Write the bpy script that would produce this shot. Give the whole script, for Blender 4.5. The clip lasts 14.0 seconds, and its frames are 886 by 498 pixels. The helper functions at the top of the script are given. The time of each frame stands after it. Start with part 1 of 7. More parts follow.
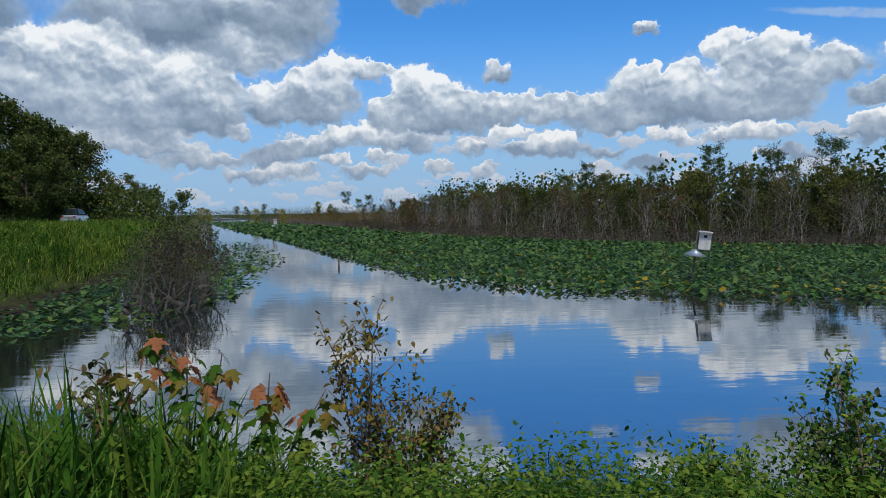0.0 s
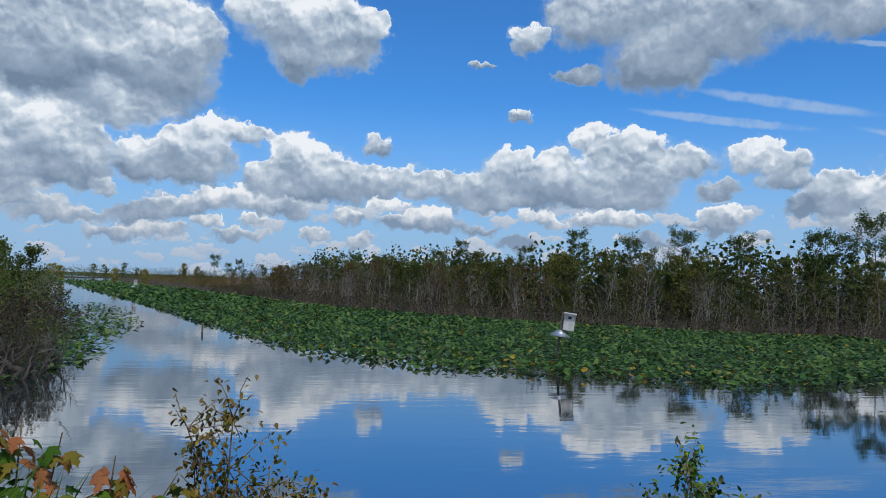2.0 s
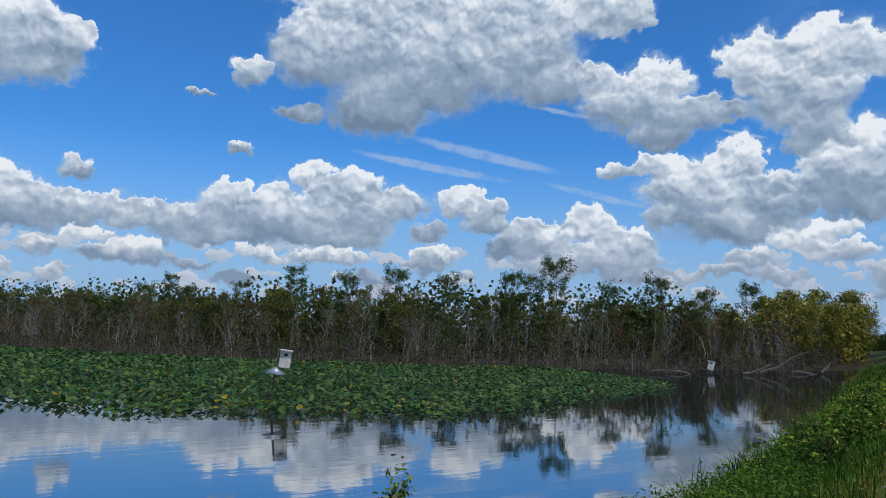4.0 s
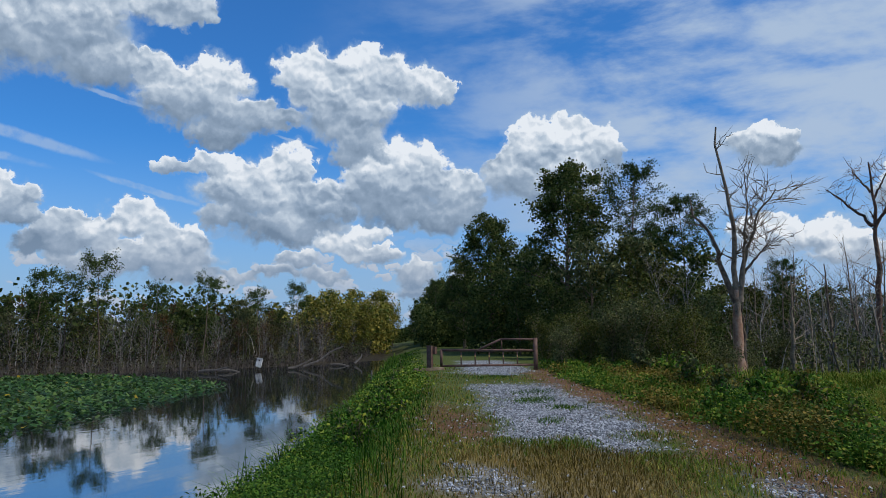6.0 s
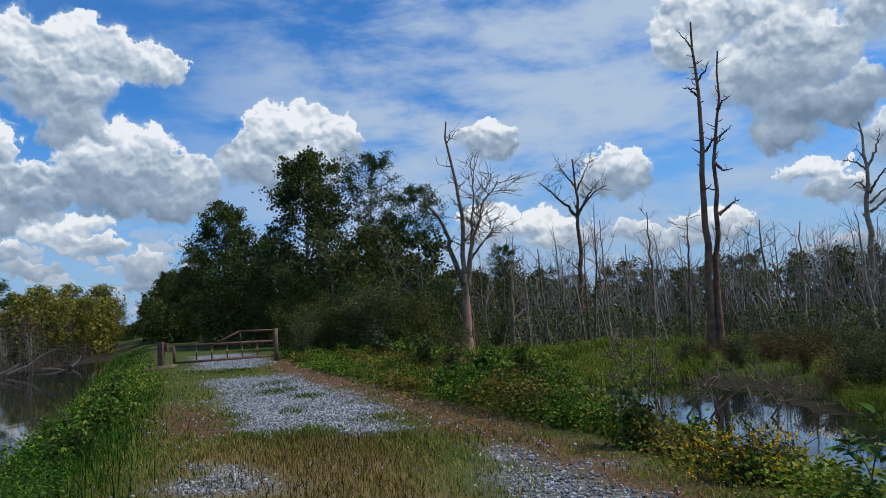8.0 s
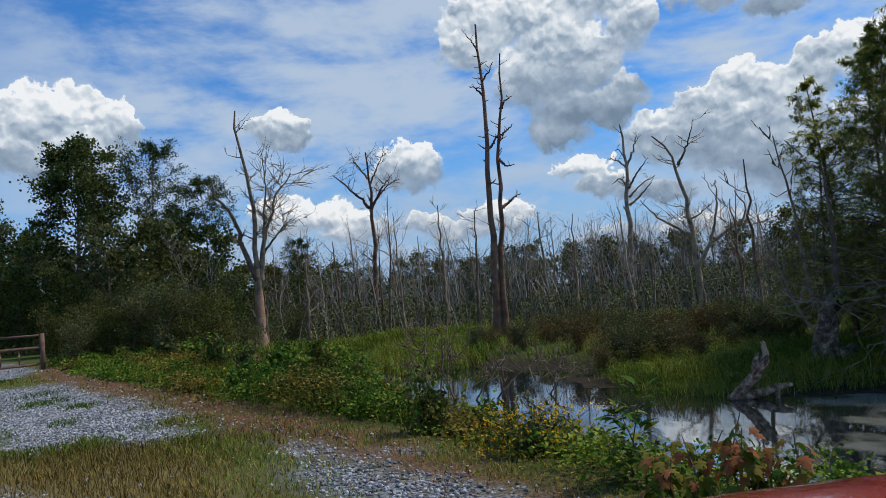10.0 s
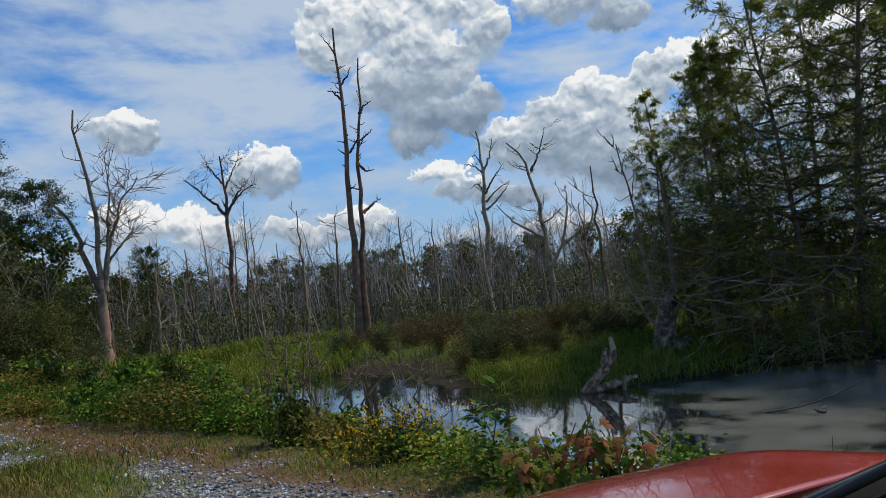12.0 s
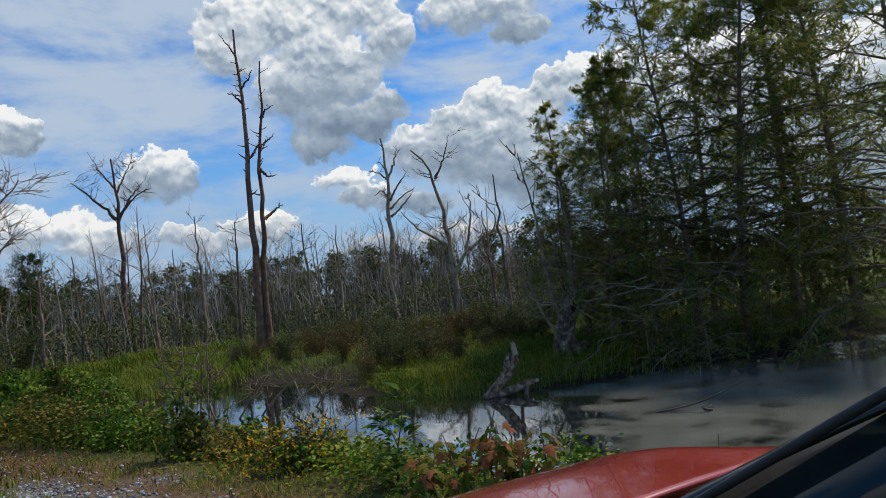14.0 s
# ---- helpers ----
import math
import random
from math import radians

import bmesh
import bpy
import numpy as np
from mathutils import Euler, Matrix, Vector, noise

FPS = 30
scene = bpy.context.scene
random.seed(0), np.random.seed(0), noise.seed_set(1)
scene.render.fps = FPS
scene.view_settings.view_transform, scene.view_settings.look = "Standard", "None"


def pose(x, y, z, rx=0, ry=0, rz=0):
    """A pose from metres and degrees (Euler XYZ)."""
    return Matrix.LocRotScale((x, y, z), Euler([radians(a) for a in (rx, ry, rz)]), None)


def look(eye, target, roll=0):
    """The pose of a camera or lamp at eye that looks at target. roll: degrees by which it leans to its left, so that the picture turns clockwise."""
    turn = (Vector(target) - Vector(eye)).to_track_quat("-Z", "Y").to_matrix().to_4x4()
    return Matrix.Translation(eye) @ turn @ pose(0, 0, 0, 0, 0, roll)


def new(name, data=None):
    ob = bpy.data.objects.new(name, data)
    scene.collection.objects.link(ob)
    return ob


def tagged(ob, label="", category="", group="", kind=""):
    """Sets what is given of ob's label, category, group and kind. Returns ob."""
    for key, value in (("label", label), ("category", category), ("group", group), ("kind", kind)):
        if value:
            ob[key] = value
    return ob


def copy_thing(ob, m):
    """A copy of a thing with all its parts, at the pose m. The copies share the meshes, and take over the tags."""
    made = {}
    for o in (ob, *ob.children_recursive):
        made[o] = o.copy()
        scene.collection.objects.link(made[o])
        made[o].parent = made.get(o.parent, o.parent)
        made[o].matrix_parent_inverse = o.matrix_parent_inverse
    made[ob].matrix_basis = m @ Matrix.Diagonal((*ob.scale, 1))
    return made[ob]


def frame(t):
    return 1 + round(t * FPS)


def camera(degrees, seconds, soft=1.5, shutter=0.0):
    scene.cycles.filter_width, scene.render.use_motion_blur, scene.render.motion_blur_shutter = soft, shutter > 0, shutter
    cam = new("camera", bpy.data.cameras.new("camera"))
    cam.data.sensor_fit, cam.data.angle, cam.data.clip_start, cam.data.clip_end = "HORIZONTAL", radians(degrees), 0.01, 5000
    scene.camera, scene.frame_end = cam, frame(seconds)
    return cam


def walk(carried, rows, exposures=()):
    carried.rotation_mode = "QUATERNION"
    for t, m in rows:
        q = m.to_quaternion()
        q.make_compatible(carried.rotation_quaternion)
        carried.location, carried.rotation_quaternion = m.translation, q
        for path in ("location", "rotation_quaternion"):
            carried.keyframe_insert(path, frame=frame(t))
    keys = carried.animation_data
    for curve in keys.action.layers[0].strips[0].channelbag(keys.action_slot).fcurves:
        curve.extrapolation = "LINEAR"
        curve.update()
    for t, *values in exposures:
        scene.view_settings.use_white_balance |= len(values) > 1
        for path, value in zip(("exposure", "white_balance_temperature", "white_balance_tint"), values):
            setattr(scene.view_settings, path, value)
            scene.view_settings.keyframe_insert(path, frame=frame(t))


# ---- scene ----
from mathutils import kdtree

# ---- camera and its walk: a turn on the spot on the corner of a dike ----
cam = camera(62.28, 14.0, soft=0.75)
ROWS = [
    (0, pose(0, 0, 2.600, 86.99, 1.03, -0.05)),
    (0.5, pose(0, 0, 2.614, 89.57, -0.96, -3.41)),
    (1, pose(0, 0, 2.627, 91.10, -2.15, -5.90)),
    (1.5, pose(0, 0, 2.641, 91.50, -2.15, -7.61)),
    (2, pose(0, 0, 2.655, 92.64, -1.79, -9.86)),
    (2.2, pose(0, 0, 2.660, 93.49, -1.76, -11.35)),
    (4.3, pose(0, 0, 2.660, 96.44, -1.27, -36.82)),
    (4.5, pose(0, 0, 2.660, 96.58, -1.04, -40.66)),
    (5, pose(0, 0, 2.660, 96.75, -0.54, -49.95)),
    (5.5, pose(0, 0, 2.660, 96.75, -0.32, -58.20)),
    (6, pose(0, 0, 2.660, 96.46, 0.17, -65.51)),
    (6.5, pose(0, 0, 2.660, 95.89, 0.95, -71.99)),
    (7, pose(0, 0, 2.660, 95.39, 1.69, -77.03)),
    (7.5, pose(0, 0, 2.660, 95.24, 2.32, -81.24)),
    (8, pose(0, 0, 2.660, 95.04, 2.84, -85.46)),
    (8.5, pose(0, 0, 2.660, 95.01, 3.04, -89.82)),
    (8.7, pose(0, 0, 2.660, 94.79, 3.45, -91.48)),
    (10.8, pose(0, 0, 2.660, 93.22, 5.67, -106.26)),
    (11, pose(0, 0, 2.660, 93.24, 6.02, -107.33)),
    (11.5, pose(0, 0, 2.660, 93.01, 6.16, -109.86)),
    (12, pose(0, 0, 2.660, 92.77, 6.28, -112.13)),
    (12.5, pose(0, 0, 2.660, 92.59, 6.43, -114.21)),
    (13, pose(0, 0, 2.660, 92.48, 6.57, -116.15)),
    (13.5, pose(0, 0, 2.660, 92.33, 6.59, -117.90)),
    (14, pose(0, 0, 2.660, 92.47, 6.63, -119.62)),
]
walk(cam, ROWS, exposures=[(0, 0.0, 6250, 10), (2.5, -0.03, 6150, 10), (5, -0.10, 6050, 10), (6.5, -0.08, 6100, 10), (9, -0.02, 6250, 10), (11.5, 0.0, 6500, 10), (14, 0.0, 6550, 10)])

# ---- daylight: sky with fair-weather cumulus, sun high and veiled ----
SUN_AZ, SUN_EL = 178.0, 56.0
SKY_STRENGTH = 0.10


def build_world():
    """Clear sky with cumulus clouds, laid out by azimuth and elevation in degrees."""
    world = bpy.data.worlds.new("sky")
    scene.world = world
    world.use_nodes = True
    nt = world.node_tree
    nt.nodes.clear()

    def node(kind, **props):
        n = nt.nodes.new(kind)
        for k, v in props.items():
            setattr(n, k, v)
        return n

    def put(sock, v):
        if isinstance(v, bpy.types.NodeSocket):
            nt.links.new(v, sock)
        else:
            sock.default_value = v

    def math_(op, a, b=0.0, c=0.0, clamp=False):
        n = node("ShaderNodeMath", operation=op, use_clamp=clamp)
        for s, v in zip(n.inputs, (a, b, c)):
            put(s, v)
        return n.outputs[0]

    def vmath(op, a, b=(0, 0, 0)):
        n = node("ShaderNodeVectorMath", operation=op)
        put(n.inputs[0], a), put(n.inputs[1], b)
        return n.outputs[0]

    def rng(v, a, b, c, d, kind="SMOOTHSTEP"):
        n = node("ShaderNodeMapRange", interpolation_type=kind)
        for s, x in zip(n.inputs, (v, a, b, c, d)):
            put(s, x)
        return n.outputs[0]

    def noise_(vec, scale, detail, rough, dist=0.0):
        n = node("ShaderNodeTexNoise", noise_dimensions="2D")
        put(n.inputs["Vector"], vec)
        n.inputs["Scale"].default_value, n.inputs["Detail"].default_value = scale, detail
        n.inputs["Roughness"].default_value, n.inputs["Distortion"].default_value = rough, dist
        return n.outputs

    def mixc(fac, a, b):
        n = node("ShaderNodeMix", data_type="RGBA")
        put(n.inputs[0], fac), put(n.inputs[6], a), put(n.inputs[7], b)
        return n.outputs[2]

    way = node("ShaderNodeTexCoord").outputs["Generated"]
    sep = node("ShaderNodeSeparateXYZ")
    put(sep.inputs[0], way)
    az = math_("MULTIPLY", math_("ARCTAN2", sep.outputs[0], sep.outputs[1]), 57.2958)
    el = math_("MULTIPLY", math_("ARCSINE", sep.outputs[2]), 57.2958)
    base = node("ShaderNodeCombineXYZ")
    put(base.inputs[0], az), put(base.inputs[1], math_("ABSOLUTE", el))
    p0 = base.outputs[0]

    # the outlines of the clouds billow: push the lookup about at two scales
    w1 = vmath("MULTIPLY", vmath("SUBTRACT", noise_(p0, 0.30, 2, 0.5)[1], (0.5, 0.5, 0.5)), (2.4, 1.4, 0))
    w2 = vmath("MULTIPLY", vmath("SUBTRACT", noise_(p0, 0.9, 5, 0.58)[1], (0.5, 0.5, 0.5)), (1.9, 1.6, 0))
    p1 = vmath("ADD", vmath("ADD", p0, w1), w2)
    high = math_("ABSOLUTE", el)

    # base and top of each cloud, how grey it is, and its heads: azimuth, elevation, half width, half height
    clouds = []
    for row in (
        # grey bank high in the north-west
        (10.3, 20.6, 0.14, ((-19.9, 15.0, 7.0, 3.5), (-12.7, 14.8, 4.3, 3.3), (-9.4, 17.1, 2.0, 2.3), (-19.3, 19.2, 9.2, 2.8), (-15.7, 12.2, 4.1, 1.6),)),
        # grey layer below it
        (5.6, 14.6, -0.02, ((-22.7, 9.7, 5.0, 2.8), (-18.5, 8.9, 3.9, 1.9), (-23.2, 6.7, 3.9, 1.9), (-27.7, 8.7, 3.8, 3.9), (-18.8, 7.1, 3.2, 1.2),)),
        # far western heap
        (3.3, 12.8, -0.05, ((-28.6, 11.7, 3.0, 1.1), (-24.1, 12.3, 2.5, 1.3), (-14.4, 12.0, 3.3, 1.6), (-18.8, 10.6, 3.5, 1.6), (-22.7, 8.1, 4.1, 1.6), (-17.0, 7.5, 2.4, 1.4),)),
        # pale layers at the western skyline
        (3.8, 7.8, -0.06, ((-25.0, 5.7, 2.5, 0.7), (-20.2, 5.8, 2.3, 0.6), (-15.8, 6.0, 0.9, 0.6), (-22.1, 4.9, 4.5, 0.6), (-17.9, 4.0, 3.6, 0.6), (-27.5, 5.6, 2.8, 0.8),)),
        # heap over the canal
        (6.6, 11.7, -0.02, ((-12.8, 8.3, 1.9, 1.7), (-10.3, 9.2, 2.0, 1.6), (-8.1, 10.6, 2.1, 1.2), (-5.6, 10.6, 2.3, 0.8), (-10.8, 7.6, 3.6, 1.0), (-8.2, 8.7, 1.6, 1.5),)),
        # tall heap over the canal
        (6.0, 10.9, -0.04, ((-1.3, 8.7, 2.9, 2.1), (-4.2, 7.8, 1.9, 1.4), (1.4, 7.8, 2.4, 1.6), (4.3, 7.6, 2.4, 1.1), (7.6, 7.8, 2.3, 1.0), (10.0, 7.7, 2.0, 0.9), (-0.7, 6.9, 4.8, 1.0),)),
        # row of small heaps
        (4.7, 6.9, -0.05, ((-13.1, 4.3, 2.0, 0.7), (-10.5, 5.0, 1.8, 0.8), (-7.7, 5.9, 2.0, 0.9), (-5.0, 5.9, 2.2, 0.9), (-2.6, 5.3, 2.1, 0.7),)),
        # lower row of small heaps
        (2.6, 5.1, -0.03, ((-14.7, 2.9, 1.6, 0.5), (-11.8, 3.3, 2.4, 0.5), (-8.2, 4.0, 1.3, 0.5), (-4.6, 4.2, 1.0, 0.4), (-5.9, 3.1, 2.5, 0.4), (-0.4, 3.4, 0.8, 0.5), (3.3, 3.1, 0.9, 0.4),)),
        # small heaps over the lilies
        (4.2, 6.1, -0.04, ((2.0, 5.0, 1.8, 0.7), (6.4, 4.5, 2.0, 0.7), (9.0, 4.8, 2.4, 1.0), (5.4, 6.0, 1.4, 0.5), (17.4, 5.1, 1.6, 0.6), (22.8, 5.2, 3.2, 0.6), (25.3, 3.6, 1.7, 0.4), (15.7, 3.2, 1.5, 0.4), (12.6, 4.3, 1.8, 0.4),)),
        # broad heap to the north-north-east
        (5.8, 12.6, -0.02, ((12.0, 7.3, 2.5, 1.5), (15.3, 8.6, 2.3, 1.8), (18.3, 8.4, 2.4, 2.0), (20.9, 11.4, 1.8, 1.1), (24.7, 10.5, 2.0, 1.6), (24.7, 8.6, 3.2, 1.7), (27.9, 9.5, 2.1, 1.2), (20.4, 7.6, 4.2, 1.4), (14.7, 6.4, 3.5, 0.7), (23.0, 6.7, 3.9, 0.8), (22.3, 9.6, 2.1, 1.7),)),
        # scattered puffs to the north-east
        (7.1, 11.1, -0.03, ((32.8, 9.8, 2.1, 1.2), (34.8, 9.1, 1.6, 0.8), (30.6, 7.4, 1.4, 0.7), (35.0, 7.9, 1.5, 0.7), (37.5, 6.8, 1.5, 1.4), (36.2, 5.9, 1.3, 0.8),)),
        # low puff to the north-east
        (4.2, 6.3, -0.03, ((30.7, 5.5, 1.5, 0.7), (29.9, 4.7, 1.5, 0.5), (33.6, 4.5, 0.9, 0.4),)),
        # high heap in the north
        (15.1, 22.5, -0.02, ((-1.3, 19.2, 4.8, 2.4), (-4.3, 19.9, 3.0, 1.6), (-1.8, 16.4, 2.0, 1.3), (1.9, 17.5, 2.5, 1.6), (3.4, 18.9, 1.4, 1.4),)),
        # fleck
        (12.6, 13.5, -0.02, ((15.5, 13.0, 0.9, 0.4),)),
        # small puff
        (9.7, 11.4, 0.02, ((4.3, 10.5, 1.0, 0.8),)),
        # wisp
        (16.5, 17.2, 0.0, ((12.6, 16.8, 1.0, 0.2),)),
        # torn edge
        (17.4, 20.2, -0.02, ((16.0, 18.8, 1.5, 1.0),)),
        # great heap high in the north-east
        (15.1, 27.5, 0.03, ((20.1, 20.3, 2.4, 2.0), (24.6, 21.3, 6.4, 3.2), (26.0, 17.0, 3.8, 2.3), (34.3, 21.6, 7.2, 3.4), (39.6, 19.0, 3.5, 1.7), (43.8, 24.0, 3.6, 1.7), (45.9, 23.2, 1.6, 1.1), (31.6, 25.4, 13.6, 2.6), (29.8, 18.9, 4.8, 2.4), (19.9, 16.0, 1.9, 0.5),)),
        # torn heap
        (13.6, 20.7, 0.02, ((45.3, 17.4, 3.0, 2.0), (47.8, 18.5, 2.4, 1.9), (50.1, 16.3, 3.0, 1.2), (53.2, 16.2, 1.5, 0.7), (48.0, 14.8, 2.0, 1.1), (43.0, 19.2, 1.5, 1.2),)),
        # anvil heap
        (12.1, 22.0, 0.0, ((54.8, 20.0, 2.4, 1.7), (59.5, 19.8, 3.1, 2.0), (63.5, 19.0, 2.8, 1.4), (57.7, 17.0, 3.7, 2.0), (58.8, 14.7, 2.1, 2.0), (56.4, 18.1, 2.7, 1.7), (65.6, 18.6, 1.1, 0.9),)),
        # bright heap over the gate
        (7.7, 15.0, 0.0, ((62.9, 12.7, 2.8, 2.2), (66.7, 10.9, 2.3, 1.5), (61.2, 10.7, 3.4, 1.9), (68.1, 9.6, 1.2, 1.1), (64.1, 9.1, 4.7, 1.2), (59.9, 12.0, 1.7, 1.6),)),
        # heap over the end of the canal
        (6.5, 14.4, 0.0, ((47.9, 12.4, 2.0, 1.0), (53.6, 12.6, 2.2, 1.7), (50.6, 10.8, 3.8, 1.8), (55.3, 10.1, 3.7, 1.6), (53.5, 8.0, 4.4, 1.2), (48.9, 8.8, 1.8, 0.8), (45.0, 12.2, 1.2, 0.7), (57.0, 9.3, 2.0, 0.8),)),
        # low heap over the far bank
        (3.8, 9.5, -0.03, ((42.6, 8.2, 2.2, 1.3), (39.8, 7.0, 2.2, 1.1), (45.7, 6.8, 2.4, 1.4), (37.1, 6.4, 1.5, 1.4), (43.5, 5.5, 4.8, 1.2), (38.3, 8.1, 1.0, 0.6), (40.1, 4.9, 3.0, 0.8),)),
        # low heaps at the end of the dike
        (3.3, 8.5, -0.02, ((59.8, 7.7, 1.6, 0.7), (57.7, 6.8, 2.0, 0.8), (54.6, 5.6, 1.6, 0.8), (59.4, 6.1, 2.5, 0.7), (63.5, 4.6, 1.8, 1.2), (56.1, 4.2, 2.1, 0.6), (63.2, 3.1, 1.7, 0.6), (52.8, 4.5, 1.6, 0.5), (46.2, 4.3, 2.2, 0.7), (50.2, 4.1, 1.8, 0.5),)),
        # soft heap behind the gate wood
        (9.2, 16.6, -0.05, ((75.8, 15.0, 2.3, 1.5), (72.9, 14.4, 2.6, 1.8), (71.1, 12.5, 2.2, 2.0), (78.0, 13.7, 1.5, 1.5), (74.4, 11.6, 4.0, 1.9),)),
        # small puffs to the east
        (11.9, 14.7, -0.04, ((89.4, 13.5, 2.1, 1.1), (91.2, 13.8, 1.1, 0.7), (90.7, 12.6, 1.7, 0.7),)),
        # puff to the east
        (7.9, 12.0, -0.03, ((99.5, 10.5, 2.0, 1.4), (100.6, 9.7, 1.4, 1.4), (98.2, 9.5, 2.0, 1.1),)),
        # low row to the east
        (3.9, 7.9, -0.04, ((89.3, 6.9, 2.6, 1.5), (92.8, 6.9, 2.6, 1.1), (100.6, 5.6, 1.8, 0.7), (104.6, 5.7, 1.3, 0.8), (107.3, 5.7, 1.5, 1.2), (95.2, 5.4, 2.5, 0.9), (102.8, 4.7, 2.3, 0.7),)),
        # grey heap to the east-south-east
        (9.8, 23.8, 0.05, ((106.9, 20.4, 4.2, 2.1), (113.3, 21.3, 5.3, 2.0), (117.5, 19.1, 1.9, 2.1), (114.6, 16.5, 2.3, 1.8), (116.9, 13.9, 1.6, 1.4), (112.8, 13.0, 3.0, 1.4), (109.0, 15.4, 2.1, 1.9), (111.5, 11.4, 2.2, 1.2), (105.1, 18.5, 2.2, 1.6), (115.2, 12.9, 2.2, 1.4), (111.6, 16.6, 4.0, 3.1),)),
        # high patch to the south-east
        (17.4, 22.5, 0.0, ((124.8, 20.1, 4.5, 1.3), (127.8, 18.3, 1.8, 1.1), (123.0, 20.7, 2.5, 1.1),)),
        # long heap to the south-east
        (5.1, 16.6, 0.05, ((124.8, 13.4, 2.2, 1.4), (122.3, 12.3, 2.4, 1.2), (127.9, 12.4, 2.8, 1.8), (130.3, 13.7, 1.9, 1.6), (132.4, 14.5, 1.7, 1.4), (125.1, 9.6, 6.0, 2.5), (120.2, 10.3, 3.8, 2.1), (129.3, 7.8, 4.9, 2.8), (135.1, 12.7, 3.1, 3.4),)),
        # cream puffs to the south-east
        (6.3, 9.4, -0.02, ((112.5, 8.8, 1.8, 0.8), (114.6, 7.4, 1.7, 1.0), (114.1, 8.7, 0.9, 0.6), (118.0, 6.3, 2.6, 0.7),)),
        # low row to the south-east
        (2.5, 6.5, -0.03, ((106.9, 5.7, 1.9, 1.2), (103.2, 5.1, 2.6, 0.8), (94.3, 6.6, 1.8, 0.9), (120.7, 3.6, 3.3, 0.8), (114.6, 3.4, 3.0, 0.6), (125.6, 3.4, 2.4, 0.6),)),
        # southern bank
        (0.5, 14.6, 0.05, ((142.9, 11.5, 6.0, 4.3), (150.1, 11.1, 4.9, 3.7), (146.7, 6.4, 7.0, 3.5), (136.1, 5.2, 4.0, 1.7),)),
        # the sky out of view
        (16, 34, 0.05, ((175, 25, 16, 9), (-150, 20, 16, 8), (-100, 18, 18, 8), (-62, 24, 14, 7), (-40, 14, 10, 7)))):
        clouds.append(row)

    def heaps(lo, hi):
        """Cover by the clouds between two azimuths, and the height within them (top 1, base -1)."""
        nonlocal nt
        outer, heap = nt, None
        nt = bpy.data.node_groups.new("clouds", "ShaderNodeTree")
        nt.interface.new_socket("place", in_out="INPUT", socket_type="NodeSocketVector")
        for name in ("cover", "height"):
            nt.interface.new_socket(name, in_out="OUTPUT", socket_type="NodeSocketFloat")
        start, end = node("NodeGroupInput").outputs[0], node("NodeGroupOutput").inputs
        for base, top, grey, blobs in clouds:
            blobs = [q for q in blobs if q[0] + q[2] * 1.4 + 3 > lo and q[0] - q[2] * 1.4 - 3 < hi]
            if not blobs:
                continue
            # one cloud after another, so that few values are held at a time
            here = start
            if heap is not None:
                n = node("ShaderNodeVectorMath", operation="MULTIPLY_ADD")
                put(n.inputs[0], heap), put(n.inputs[1], (1e-7, 1e-7, 0)), put(n.inputs[2], start)
                here = n.outputs[0]
            rise = node("ShaderNodeSeparateXYZ")
            put(rise.inputs[0], here)
            for a, e, w, h in blobs:
                kx, ky = 1 / (w * 1.32), 1 / (h * 1.32)
                # height within the whole cloud and within this head of it, both from -1 to 1
                ks, kh = 0.60 * 2 / (top - base), 0.40 / (h * 1.1)
                n = node("ShaderNodeVectorMath", operation="MULTIPLY_ADD")
                put(n.inputs[0], here), put(n.inputs[1], (kx, ky, 0)), put(n.inputs[2], (-a * kx, -e * ky, 0))
                g = node("ShaderNodeTexGradient", gradient_type="SPHERICAL")
                put(g.inputs[0], n.outputs[0])
                g2 = math_("MULTIPLY", g.outputs["Fac"], g.outputs["Fac"])
                y = math_("MULTIPLY_ADD", rise.outputs[1], ks + kh, -ks * (top + base) / 2 - kh * e - grey * 1.6)
                one = node("ShaderNodeCombineXYZ")
                put(one.inputs[0], math_("MULTIPLY", g2, y)), put(one.inputs[1], g2), put(one.inputs[2], math_("MULTIPLY", g2, g2))
                heap = one.outputs[0] if heap is None else vmath("ADD", heap, one.outputs[0])
        sums = node("ShaderNodeSeparateXYZ")
        put(sums.inputs[0], heap)
        put(end[0], math_("POWER", sums.outputs[2], 0.25))
        put(end[1], math_("DIVIDE", sums.outputs[0], math_("ADD", sums.outputs[1], 0.0005)))
        inner, nt = nt, outer
        use = node("ShaderNodeGroup", node_tree=inner)
        put(use.inputs[0], p1)
        return use.outputs[0], use.outputs[1]

    def lumps(p, scale, fine=4.0):
        n = node("ShaderNodeTexVoronoi", feature="SMOOTH_F1", voronoi_dimensions="2D", normalize=True)
        put(n.inputs["Vector"], vmath("MULTIPLY", p, (0.85, 1.0, 0)))
        n.inputs["Scale"].default_value, n.inputs["Detail"].default_value = scale, fine
        n.inputs["Roughness"].default_value, n.inputs["Smoothness"].default_value = 0.6, 0.3
        return n.outputs["Distance"]
    pl = vmath("ADD", p0, vmath("MULTIPLY", vmath("ADD", w1, w2), (0.5, 0.5, 0)))
    k0 = lumps(pl, 0.55)
    q0, q1 = lumps(pl, 0.50, 2.0), lumps(vmath("ADD", pl, (0.12, 0.36, 0)), 0.50, 2.0)
    n0, n1 = noise_(p0, 0.27, 6, 0.55)[0], noise_(vmath("ADD", p0, (0.4, 1.2, 0)), 0.27, 6, 0.55)[0]
